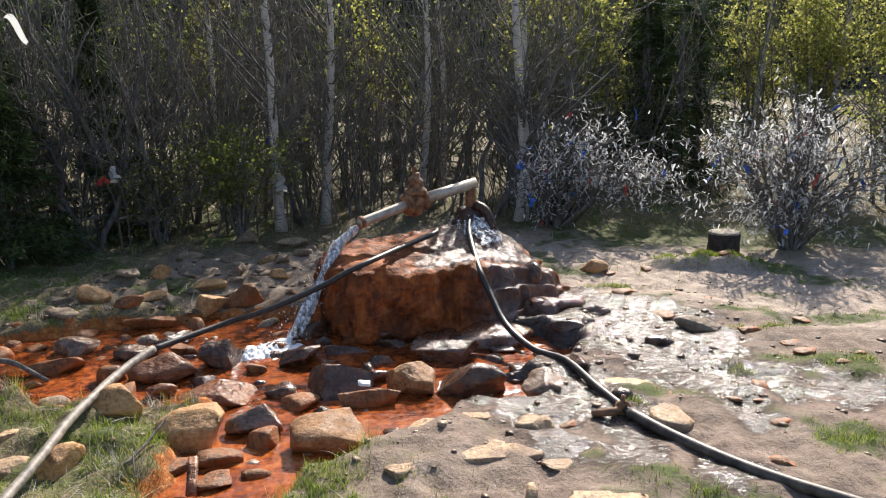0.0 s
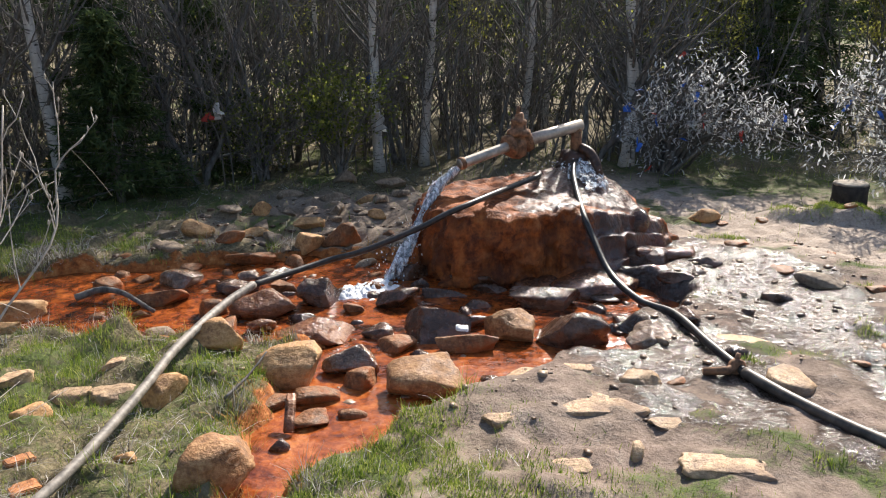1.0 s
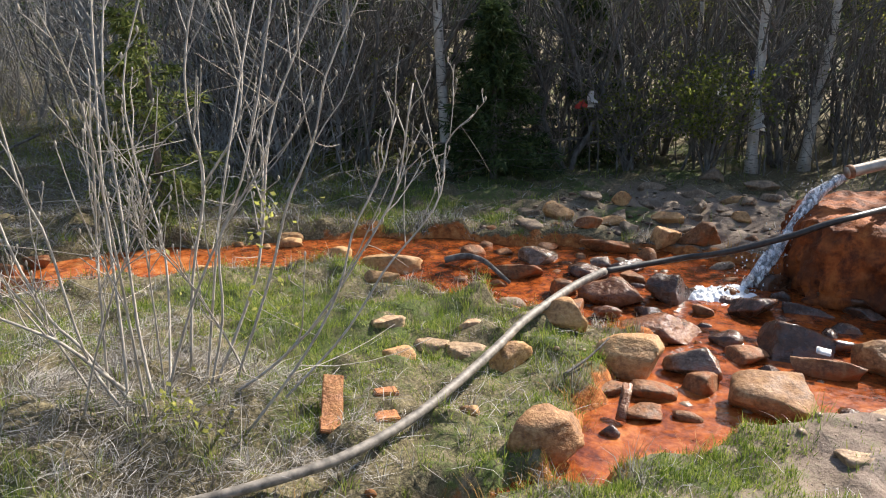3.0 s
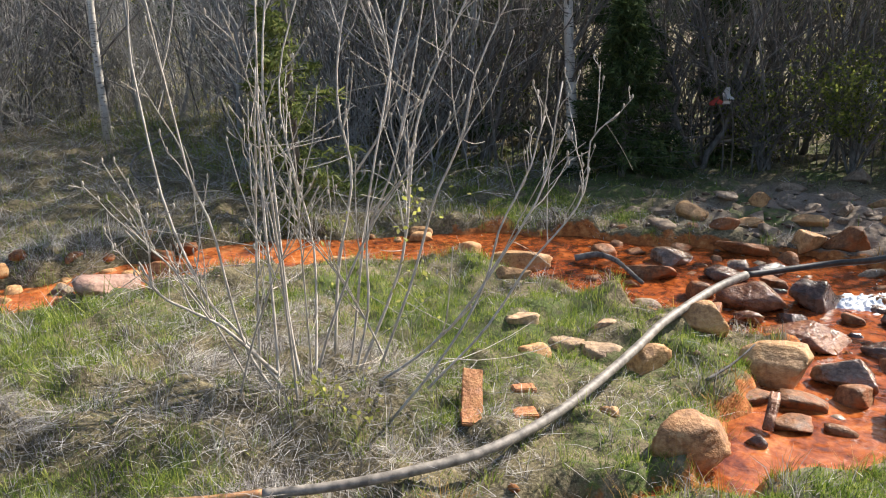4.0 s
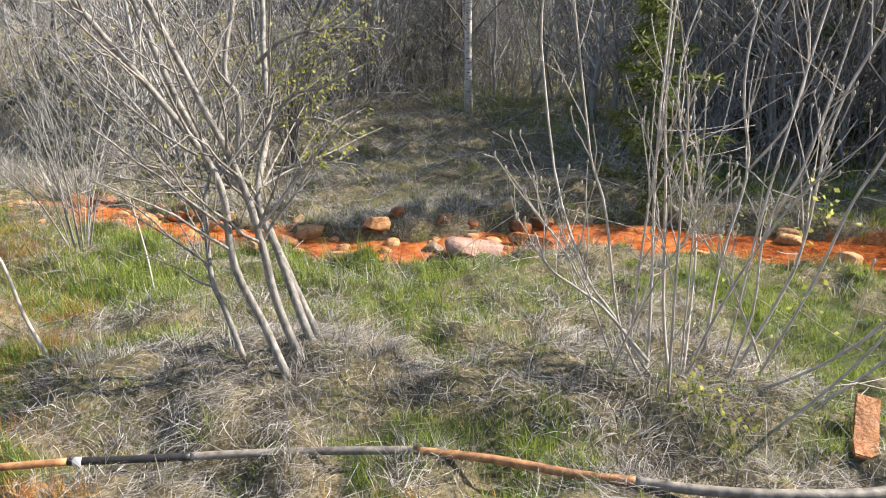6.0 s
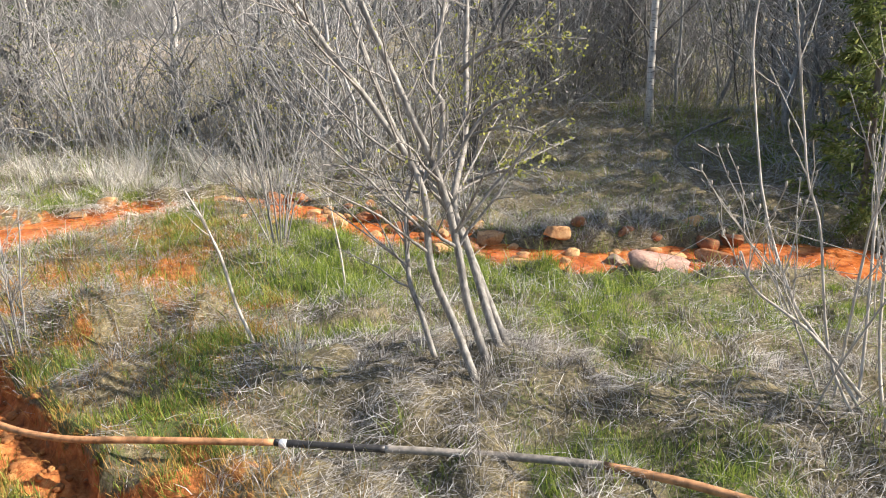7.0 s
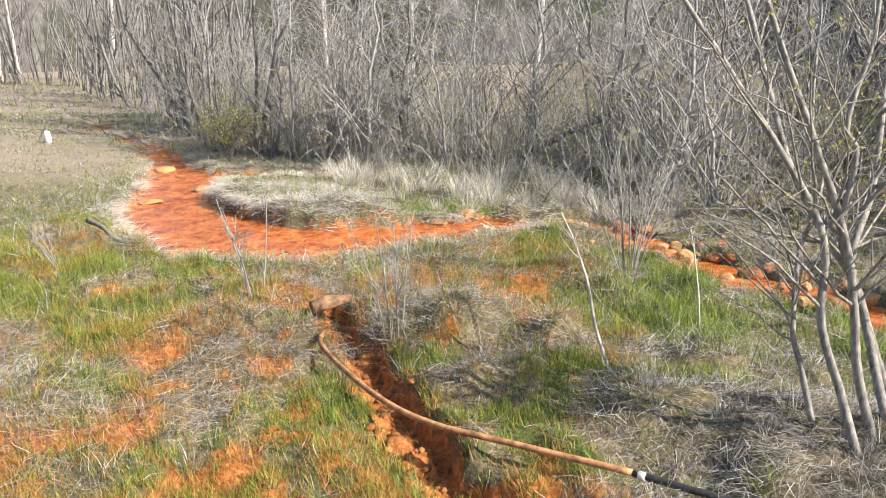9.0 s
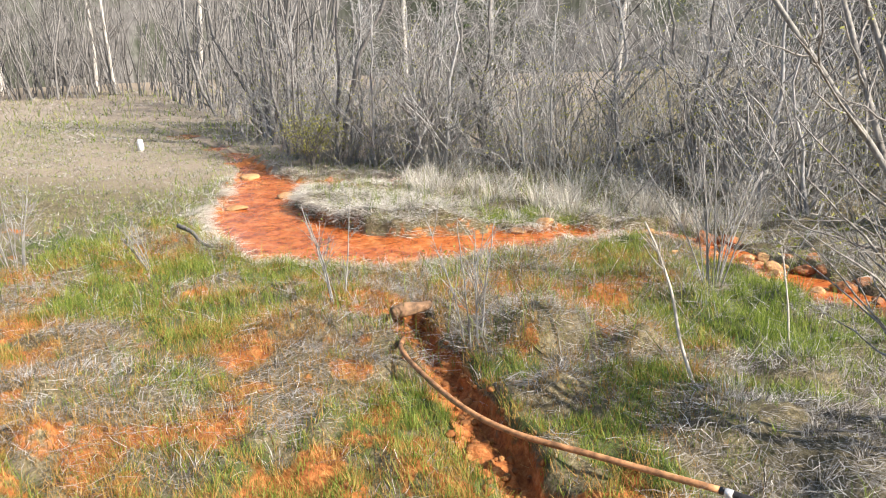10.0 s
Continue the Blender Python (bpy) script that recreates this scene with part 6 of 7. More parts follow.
def far_grass():
    """Coarser grass of the far banks, the far meadow and the wood's floor."""
    g1, g2 = Geo(), Geo()

    def wild(p):
        mud, green, rust, wet, straw, e, t = NEARBY.zones(p) if p[:, 0].min() > -10 else zones(p)
        return (e > 0.0) * (1 - 0.9 * mud * smooth(-6.0, -5.0, p[:, 0]))

    for box, n, ln, wd in (((-9.5, -6, -4.0, 6), 60000, (0.06, 0.24), (0.003, 0.006)), ((-16, -16, -6, -4), 120000, (0.03, 0.09), (0.004, 0.008)),
                           ((-30, -24, -12, -6), 14000, (0.1, 0.26), (0.012, 0.025)), ((-5, 4.2, 3.5, 9), 14000, (0.03, 0.12), (0.004, 0.007)), ((-13.5, 1.2, -7.5, 8.5), 22000, (0.06, 0.22), (0.004, 0.008))):
        p = scatter(n, box, wild)
        p = p[~((p[:, 0] > NEAR[0]) & (p[:, 0] < NEAR[2]) & (p[:, 1] > NEAR[1]) & (p[:, 1] < NEAR[3]) & (p[:, 0] > -4.0))]
        pale = RNG.random(len(p)) < np.maximum(0.72 if box[0] > -13 else 0.6 if box[0] == -13.5 else 0.78, 0.94 * far_side(p))
        for gg, q, lean in ((g2, p[pale], (0.75, 1.02)), (g1, p[~pale], (0.1, 0.8))):
            m = len(q)
            blades(gg, rooted_on(q), RNG.uniform(*ln, m), RNG.uniform(*wd, m), RNG.uniform(*lean, m), start=0.8 if gg is g2 else 0.35, steps=1)
    # tall bleached grass along the far bank
    line = spline([(-7.4, -0.4, 0), (-7.6, -1.2, 0), (-7.65, -1.9, 0), (-7.9, -2.6, 0), (-8.6, -3.1, 0)], 400)
    i = RNG.integers(0, 400, 62)
    mid = line[i, :2] + RNG.normal(0, 0.4, (62, 2)) + np.array([-0.35, 0])
    mid = mid[water_edge(mid) > 0.08]
    g3 = Geo()
    for c in mid:
        m, big = 110, RNG.uniform(0.4, 1.15)
        off = RNG.normal(0, 0.06 * big, (m, 2))
        q = c + off
        blades(g3, rooted_on(q), RNG.uniform(0.12, 0.42, m) * big, RNG.uniform(0.0035, 0.006, m), RNG.uniform(0.25, 1.0, m), lie=np.arctan2(off[:, 1], off[:, 0]) + RNG.normal(0, 0.5, m), steps=3)
    thing("tall_dry_grass", g3, BLEACHED, "tall bleached dead grass standing on the far bank", "grass", kind="stuff")
    # straw hanging over the stream's far edge
    far = np.array([(x, y) for x, y, w in STREAM[6:16]])
    for (ax, ay), (bx, by) in zip(far, far[1:]):
        m = 520
        u = RNG.random((m, 1))
        q = np.array([[ax, ay]]) * (1 - u) + np.array([[bx, by]]) * u
        nrm = unit(np.array([[-(by - ay), bx - ax]]))
        nrm = nrm if nrm[0, 0] < 0 else -nrm
        q = q + nrm * RNG.uniform(0.25, 0.75, (m, 1))
        q = q[water_edge(q) > 0.01]
        half = RNG.random(len(q)) < 0.12
        for gg, qq in ((g1, q[half]), (g2, q[~half])):
            blades(gg, rooted_on(qq), RNG.uniform(0.05, 0.17, len(qq)), RNG.uniform(0.002, 0.005, len(qq)), RNG.uniform(0.7, 1.15, len(qq)))
    # bleached mats drooping over the pool's rim and the island
    q = np.column_stack([RNG.uniform(-9.6, -5.0, 110000), RNG.uniform(-6.0, -1.0, 110000)])
    e = NEARBY.zones(q)[5]
    isle = smooth(0.8, 0.4, np.hypot((q[:, 0] + 7.3) / 1.1, (q[:, 1] + 3.4) / 1.2) + 0.2 * vnoise(q * 3, 78))
    q = q[(e > -0.02) & (RNG.random(len(q)) < np.maximum(0.9 * isle, 0.9 * smooth(0.2, 0.03, e + 0.1 * vnoise(q * 2.5, 79))))]
    g4 = Geo()
    m = len(q)
    blades(g4, rooted_on(q) + np.array([0, 0, 0.015]), RNG.uniform(0.07, 0.2, m), RNG.uniform(0.003, 0.006, m), RNG.uniform(0.75, 1.15, m), steps=1, start=0.9)
    # and over the rim, towards the water
    q = np.column_stack([RNG.uniform(-9.4, -5.0, 260000), RNG.uniform(-5.6, -1.0, 260000)])
    e = NEARBY.zones(q)[5]
    q = q[(e > 0.03) & (e < 0.13) & (RNG.random(len(q)) < 0.6 * smooth(-0.25, 0.3, vnoise(q * 1.6, 80)))]
    d = 0.06
    ex = NEARBY.zones(q + [d, 0])[5] - NEARBY.zones(q - [d, 0])[5]
    ey = NEARBY.zones(q + [0, d])[5] - NEARBY.zones(q - [0, d])[5]
    m = len(q)
    blades(g4, rooted_on(q) + np.array([0, 0, 0.02]), RNG.uniform(0.10, 0.2, m), RNG.uniform(0.003, 0.006, m), RNG.uniform(1.0, 1.3, m), lie=np.arctan2(-ey, -ex) + RNG.normal(0, 0.45, m), steps=3, start=0.75, curl=0.2)
    thing("bleached_mats", g4, BLEACHED, "flattened bleached straw mats round the pool", "grass", kind="stuff")
    thing("far_green_grass", g1, GRASS, "thin green grass among dry litter", "grass", kind="stuff")
    thing("far_dry_grass", g2, STRAW, "pale dry grass of the far banks and meadow", "grass", kind="stuff")


far_grass()


# ---- the wood ----
EDGE_YAW = np.array([-60, -34, -20, -13, -4, 12, 23, 33, 44, 52, 57, 62, 69, 75, 80, 84, 97, 111, 119, 125, 127, 134, 150, 180, 240, 300])
EDGE_R = np.array([13, 8.2, 8.6, 9.5, 7.8, 7.5, 7.2, 7.3, 6.9, 7.4, 9.2, 11.2, 11.6, 10.4, 8.2, 7.4, 8.4, 10.0, 11.6, 24, 33, 31, 30, 26, 24, 13])


def wood_spot(n, lo, hi, depth, rng=RNG):
    yaw = rng.uniform(lo, hi, n)
    r = np.interp(yaw, EDGE_YAW, EDGE_R) + rng.gamma(1.5, depth / 1.5, n)
    a = np.radians(yaw)
    return np.column_stack([-0.2 - np.sin(a) * r, -0.2 + np.cos(a) * r]), r


LIT_X = np.array([-30, -12, -9, -7.2, -6, -5, -4, -3, -0.6, 0.5, 8])
LIT_Y = np.array([-14, -6, -2.5, -0.2, 0.5, 1.4, 3.3, 4.6, 4.9, 6.2, 6.4])


def grown(xy, h, least=1.5):
    """Caps heights by the clearing to let the sun in; taller behind it."""
    return np.minimum(h, np.maximum(least, 0.72 * (xy[:, 1] - np.interp(xy[:, 0], LIT_X, LIT_Y)) + 0.3))


def thicket(name, n, lo, hi, depth, height, material, label, branches=9, twigs=19, thick=(0.006, 0.022), seed=1, least=1.5):
    """A tangle of bare young stems, too many to count."""
    rng = np.random.default_rng(seed)
    xy, r = wood_spot(n, lo, hi, depth, rng)
    z = land(xy) - 0.05
    h = rng.uniform(height[0], height[1], n)
    h = grown(xy, h, least) * rng.uniform(0.8, 1.1, n)
    lean = rng.normal(0, 0.13, (n, 2))
    k = 7
    s = np.linspace(0, 1, k)
    wig = np.cumsum(rng.normal(0, 0.045, (n, k, 2)), 1)
    P = np.empty((n, k, 3))
    P[..., :2] = xy[:, None] + (lean[:, None] * s[None, :, None] + wig * s[None, :, None]) * h[:, None, None]
    P[..., 2] = z[:, None] + h[:, None] * s[None] ** 1.15
    R = rng.uniform(thick[0], thick[1], n)[:, None] * np.linspace(1, 0.4, k)[None]
    g = Geo()
    tubes(g, P, R, 5)
    b, br = offshoots(P, R, n * branches, (0.3, 1.1), 0.7, 0.25, 0.06, rng, 4, 0.5)
    tubes(g, b, np.maximum(br, 0.003), 3)
    c, cr = offshoots(b, br, n * twigs, (0.12, 0.5), 0.75, 0.2, 0.15, rng, 3, 0.6)
    tubes(g, c, np.maximum(cr, 0.0028), 3)
    thing(name, g, material, label, "thicket", kind="stuff")
    return c[:, -1]


FARBARK = bark_material("far grey bark", (0.10, 0.094, 0.089), (0.30, 0.285, 0.265))
# The north wood's shade is carried by this darker bark colour.
tips_n = thicket("dark_thicket", 370, -14, 52, 3.0, (2.2, 5.2), DARK_SHADE_BARK, "dense leafless birch and alder thicket, shade put into its bark colour", seed=11)
tips_w = thicket("bare_thicket", 165, 58, 124, 3.6, (1.8, 4.6), BARK, "dense grey leafless thicket beyond the stream", seed=12)
thicket("far_thicket", 420, 116, 150, 4.0, (3.4, 6.5), FARBARK, "far bare grey woods edge", 6, 10, (0.012, 0.045), seed=13, least=6.0)
thicket("twig_thicket", 110, 66, 122, 1.4, (0.8, 2.4), TWIG, "pale leafless bushes along the wood edge", 9, 14, (0.005, 0.012), seed=14)
# Same undergrowth twice: bark darkened for shade here, grey in the next.
thicket("low_thicket", 110, -6, 40, 0.9, (0.6, 1.8), DARK_SHADE_BARK, "low undergrowth at the wood edge in shade-dark bark", 9, 14, (0.004, 0.010), seed=15)
thicket("grey_undergrowth", 70, 40, 72, 0.9, (0.6, 1.8), BARK, "low grey leafless undergrowth at the wood edge", 9, 14, (0.004, 0.010), seed=20)
thicket("back_thicket", 200, 150, 300, 4.0, (3.0, 6.0), BARK, "bare woods closing the clearing behind", 5, 7, (0.03, 0.07), seed=16)
thicket("east_thicket", 130, -62, -14, 3.0, (2.0, 4.5), DARK_SHADE_BARK, "leafless bushes beyond the path in shade-dark bark", seed=17)

# Added to shade the far bank; more shade is put into its bark colour.
thicket("shade_thicket", 105, 44, 82, 2.4, (2.4, 4.8), DARK_SHADE_BARK, "leafless thicket added to shade the far bank, bark darkened for shade", seed=18, least=2.4)


def bramble(n, lo, hi, depth, label, seed, tall=1.0):
    """Arching fine twigs tangled along the foot of the wood."""
    rng = np.random.default_rng(seed)
    xy, r = wood_spot(n, lo, hi, depth, rng)
    xy = xy + rng.normal(0, 0.35, xy.shape) + (0.0 if tall == 1.0 else 1.0) * np.column_stack([rng.uniform(0, 1.2, n), -rng.uniform(0, 0.9, n)])
    keep = water_edge(xy) > 0.15
    xy = xy[keep]
    n = len(xy)
    a, ln, h = rng.uniform(0, 6.3, n), rng.uniform(0.2, 1.1, n), rng.uniform(0.2, 1.25, n) * tall
    s = np.linspace(0, 1, 6)
    bow = np.sin(s[None] * rng.uniform(1.4, 2.6, (n, 1)))
    P = np.empty((n, 6, 3))
    P[..., :2] = xy[:, None] + np.stack([np.cos(a), np.sin(a)], -1)[:, None] * (ln[:, None] * s)[..., None]
    P[..., 2] = land(xy)[:, None] - 0.03 + h[:, None] * bow
    P += np.cumsum(rng.normal(0, 0.022, P.shape), 1) * (s > 0)[None, :, None]
    R = rng.uniform(0.0025, 0.006, n)[:, None] * np.linspace(1, 0.45, 6)[None]
    g = Geo()
    tubes(g, P, R, 3)
    b, br = offshoots(P, R, n * 3, (0.1, 0.45), 0.8, 0.15, 0.1, rng, 3, 0.7)
    tubes(g, b, np.maximum(br, 0.0022), 3)
    thing("bramble_tangle", g, PALETWIG, label, "undergrowth", kind="stuff")
    return b[:, -1]


PALETWIG = bark_material("pale twig bark", (0.18, 0.173, 0.163), (0.48, 0.468, 0.445))
tips_b = bramble(1500, 60, 122, 1.1, "pale tangled leafless undergrowth beyond the stream", 19)
bramble(300, 44, 84, 0.35, "grey tangled twigs and litter on the shaded bank", 23, 0.35)
g = Geo()
q = tips_b[RNG.integers(0, len(tips_b), 14000)]
leaves(g, q + RNG.normal(0, 0.03, q.shape), 0.024)
thing("undergrowth_leaves", g, SPRING_LEAF, "tiny pale green leaves in the undergrowth", "leaves", kind="stuff")
stick("leaning_trunk", [(-9.9, -1.7, 0.02), (-9.85, -1.0, 0.40), (-9.8, -0.3, 0.72), (-9.8, 0.4, 1.15)], 0.045, "dark dead trunk leaning in the thicket", DARK_SHADE_BARK, 10)
g = Geo()
q = tips_n[RNG.integers(0, len(tips_n), 32000)]
q = q[(q[:, 2] < 4.5)]
leaves(g, q + RNG.normal(0, 0.05, q.shape), 0.027)
thing("thicket_leaves", g, OLIVE_LEAF, "sparse olive leaves in the dark thicket", "leaves", kind="stuff")
g = Geo()
q = tips_w[RNG.integers(0, len(tips_w), 9000)]
leaves(g, q + RNG.normal(0, 0.04, q.shape), 0.028)
thing("bud_leaves", g, SPRING_LEAF, "sparse yellow-green bud leaves in the grey thicket", "leaves", kind="stuff")


def birch(x, y, height, r, lean=(0, 0), label="slender white birch with dark marks", crown=0, bark=BIRCH):
    height = float(grown(np.array([[x, y]]), np.array([height]), 5.0 if x < -20 else 2.6)[0]) + (0.5 if x < 0 else -0.1)
    z = on_land(x, y)
    root = rooted("birch_tree", (x, y, z), label, "tree", "birches at the wood edge")
    n = 14
    s = np.linspace(0, 1, n)
    P = np.stack([x + lean[0] * s * height + 0.05 * np.sin(s * 5 + x), y + lean[1] * s * height + 0.04 * np.sin(s * 4 + y), z - 0.05 + height * s], -1)[None]
    R = (r * (1 - 0.6 * s))[None]
    R[0, 0] *= 1.35
    g = Geo()
    tubes(g, P, R, 10, True)
    part("trunk", g, bark, root)
    b, br = offshoots(P, R, 34, (0.4, 1.2), 0.75, 0.2, 0.15, k=5, thin=0.32)
    c, cr = offshoots(b, br, 130, (0.15, 0.5), 0.8, -0.1, 0.15, k=3, thin=0.5)
    g = Geo()
    tubes(g, b, np.maximum(br, 0.004), 4)
    tubes(g, c, np.maximum(cr, 0.0025), 3)
    part("branchwork", g, DARK_SHADE_BARK, root)
    if crown:
        g = Geo()
        tips = np.concatenate([c[:, -1], c[:, 1]])
        leaves(g, tips[RNG.integers(0, len(tips), crown)] + RNG.normal(0, 0.07, (crown, 3)), 0.035)
        part("crown", g, SPRING_LEAF, root, "fresh yellow-green leaves")


birch(0.42, 7.55, 5.6, 0.065, (0.0, 0.02), crown=150)
birch(-1.72, 7.05, 5.2, 0.05, (-0.07, 0.02))
birch(-1.42, 7.6, 5.4, 0.05, (0.02, 0.0))
birch(-4.15, 5.9, 5.4, 0.055, (-0.04, 0.02))
birch(-2.4, 7.6, 5.0, 0.03, (-0.05, 0.0))
birch(-0.55, 8.0, 5.2, 0.045, (0.03, 0.0))
birch(-0.35, 8.6, 5.2, 0.04, (-0.02, 0.0))
birch(-3.6, 7.9, 5.2, 0.05, (-0.08, 0.0))
birch(0.50, 8.3, 5.4, 0.05, (0.02, 0.0), crown=150)
birch(-10.8, -1.5, 5.6, 0.05, (0.0, 0.03))
birch(-11.5, -3.2, 5.6, 0.05, (0.0, -0.02))
birch(-10.2, 0.6, 5.4, 0.045, (0.0, 0.03))
birch(-8.9, 3.9, 5.4, 0.045, (0.0, 0.03))
birch(-12.5, -4.9, 5.6, 0.06, (0.0, 0.02))
birch(-28.0, -28.5, 7.0, 0.12, (0.0, 0.03))
birch(-27.0, -22.0, 7.0, 0.09, (0.0, -0.03))
birch(-29.0, -24.5, 7.0, 0.10, (0.02, 0.02))
birch(-26.0, -26.5, 7.0, 0.08, (-0.02, -0.02))
birch(-30.0, -20.0, 7.0, 0.11, (0.0, 0.04))
birch(1.1, 11.6, 6.0, 0.05, (0.02, 0.0), crown=900)
birch(0.9, 10.6, 5.4, 0.04, (0.02, 0.0), crown=1200)
birch(3.8, 8.8, 5.4, 0.05, (0.02, 0.0), crown=1800)
birch(4.6, 8.3, 5.4, 0.05, (0.0, 0.0), crown=1800)
birch(1.75, 11.2, 5.4, 0.035, (0.01, 0.0), crown=1800)
birch(3.3, 9.6, 5.4, 0.035, (0.02, 0.0), crown=1800)


def needles(geo, at, way, size, rng=RNG):
    """Short sprays of needles, thin triangles that point outwards and hang."""
    n = len(at)
    a = unit(way * 0.7 + rng.normal(0, 0.6, (n, 3)) - np.array([0, 0, 0.25]))
    b = unit(np.cross(a, rng.normal(size=(n, 3))))
    s = (size * rng.uniform(0.6, 1.3, n))[:, None]
    geo.add(np.stack([at - b * s * 0.11, at + b * s * 0.11, at + a * s], 1), np.arange(n * 3).reshape(n, 3))


def bare_tree(name, height, r, crooked, material, label, seed, fan=1):
    """A crooked bare tree at the origin, with every limb grown out of the trunk."""
    rng = np.random.default_rng(seed)
    root = rooted(name, (0, 0, 0), label, "tree", "bare trees of the wood edge")
    k = 12
    s = np.linspace(0, 1, k)
    P, R = [], []
    for f in range(fan):
        walk_xy = np.cumsum(rng.normal(0, crooked, (k, 2)), 0) * height / k + rng.normal(0, 0.16 if fan > 1 else 0.05, 2) * s[:, None] * height
        P.append(np.column_stack([walk_xy - walk_xy[0] + rng.normal(0, 0.04, 2) * (fan > 1), height * rng.uniform(0.8, 1.05) * s - 0.06]))
        R.append(r * rng.uniform(0.7, 1.1) * (1 - 0.75 * s))
    P, R = np.array(P), np.array(R)
    for f in range(fan):
        g = Geo()
        tubes(g, P[f:f + 1], R[f:f + 1], 8, True)
        part("trunk", g, material, root)
    b, br = offshoots(P, R, 16 * (1 + fan) // 2, (0.35, 1.1), 0.8, 0.15, 0.12, rng, 7, 0.5)
    b[:, 1:] += np.cumsum(rng.normal(0, 0.02, b[:, 1:].shape), 1)
    c, cr = offshoots(b, br, 48, (0.15, 0.6), 0.8, 0.1, 0.1, rng, 5, 0.6)
    c[:, 1:] += np.cumsum(rng.normal(0, 0.012, c[:, 1:].shape), 1)
    d, dr = offshoots(c, cr, 80, (0.08, 0.3), 0.8, 0.1, 0.1, rng, 3, 0.7)
    g = Geo()
    tubes(g, b, np.maximum(br, 0.004), 5)
    tubes(g, c, np.maximum(cr, 0.003), 4)
    tubes(g, d, np.maximum(dr, 0.0025), 3)
    part("branchwork", g, material, root)
    return root


GREYDARK = bark_material("dark grey alder bark", (0.10, 0.094, 0.087), (0.33, 0.315, 0.295))
PALEBARK = bark_material("pale grey bark", (0.19, 0.185, 0.178), (0.51, 0.50, 0.48))
KINDS = [("alder_tree", 2.6, 0.028, 0.22, PALEBARK, "crooked bare grey alder", 1, 40, 122, 13), ("alder_tree", 3.0, 0.035, 0.16, PALEBARK, "bare grey alder with tangled twigs", 1, 40, 122, 13),
         ("willow_bush", 2.2, 0.012, 0.2, TWIG, "many-stemmed bare willow bush", 5, 40, 122, 12), ("aspen_tree", 3.2, 0.03, 0.08, PALEBARK, "slim bare aspen with upright twigs", 1, 40, 124, 15),
         ("willow_bush", 1.7, 0.010, 0.26, PALEBARK, "low tangled bare willow bush", 6, 40, 122, 12), ("alder_tree", 2.4, 0.03, 0.3, DARK_SHADE_BARK, "leaning crooked alder in shade-dark bark", 2, -8, 45, 14),
         ("alder_tree", 3.4, 0.05, 0.17, GREYDARK, "stout dark grey alder with crooked limbs", 2, 62, 122, 6), ("alder_tree", 3.0, 0.036, 0.26, GREYDARK, "forked dark grey alder", 3, 58, 122, 6)]
for kind_no, (nm, ht, rad, crook, mat, lab, fan, yaw_lo, yaw_hi, many) in enumerate(KINDS):
    first = bare_tree(nm, ht, rad, crook, mat, lab, 300 + kind_no, fan)
    spots, _ = wood_spot(many, yaw_lo, yaw_hi, 1.3, np.random.default_rng(400 + kind_no))
    for n_at, (tx, ty) in enumerate(spots):
        h_ok = float(grown(np.array([[tx, ty]]), np.array([ht]), 2.3)[0]) / ht * RNG.uniform(0.85, 1.15)
        m = pose(tx, ty, on_land(tx, ty) - 0.02, RNG.uniform(-6, 6), RNG.uniform(-6, 6), RNG.uniform(0, 360)) @ Matrix.Diagonal((h_ok, h_ok, h_ok, 1))
        if n_at == 0:
            first.matrix_basis = m
        else:
            copy_thing(first, m.normalized()).scale = (h_ok, h_ok, h_ok)


def conifer(x, y, height, wide, label, dense=1.0, name="spruce_tree", material=NEEDLE):
    z = on_land(x, y)
    root = rooted(name, (x, y, z), label, "tree")
    g = Geo()
    tubes(g, [[(x, y, z - 0.05), (x, y, z + height * 0.5), (x, y, z + height)]], [[0.03 * wide * 2, 0.02 * wide * 2, 0.004]], 8, True)
    part("trunk", g, DARK_SHADE_BARK, root)
    n = int(95 * dense * height / 3)
    s = RNG.uniform(0.04, 0.98, n)
    a = RNG.uniform(0, 6.3, n)
    ln = wide * (1.05 - s) * RNG.uniform(0.7, 1.1, n)
    start = np.column_stack([np.full(n, x), np.full(n, y), z + height * s])
    way = np.column_stack([np.cos(a), np.sin(a), RNG.uniform(-0.35, 0.1, n)])
    t = np.linspace(0, 1, 5)
    P = start[:, None] + way[:, None] * (ln[:, None] * t)[..., None] + np.array([0, 0, 0.12]) * (ln[:, None] * t ** 2)[..., None]
    g = Geo()
    tubes(g, P, np.linspace(0.008, 0.002, 5)[None].repeat(n, 0), 3)
    part("boughwork", g, DARK_SHADE_BARK, root)
    m = int(n * 115)
    who, u = RNG.integers(0, n, m), RNG.random(m) ** 0.7 * 3.99
    i = u.astype(int)
    w = (u - i)[:, None]
    at = P[who, i] * (1 - w) + P[who, i + 1] * w
    g = Geo()
    off = RNG.normal(0, 0.035, (m, 3)) * (0.5 + 0.9 * (1 - u[:, None] / 4))
    needles(g, at + off, way[who], 0.075)
    part("needles", g, material, root)


conifer(-3.95, 6.45, 2.1, 0.7, "young dark spruce at the shaded wood edge")
conifer(-3.6, 5.85, 1.45, 0.6, "bushy dark young spruce before the wood", 2.2)
conifer(-3.3, 7.0, 2.2, 0.55, "young dark spruce at the shaded wood edge", 0.8)
conifer(-4.75, 3.35, 2.3, 0.5, "thin young pine on the stream's far bank", 0.7, "pine_tree", PINE)
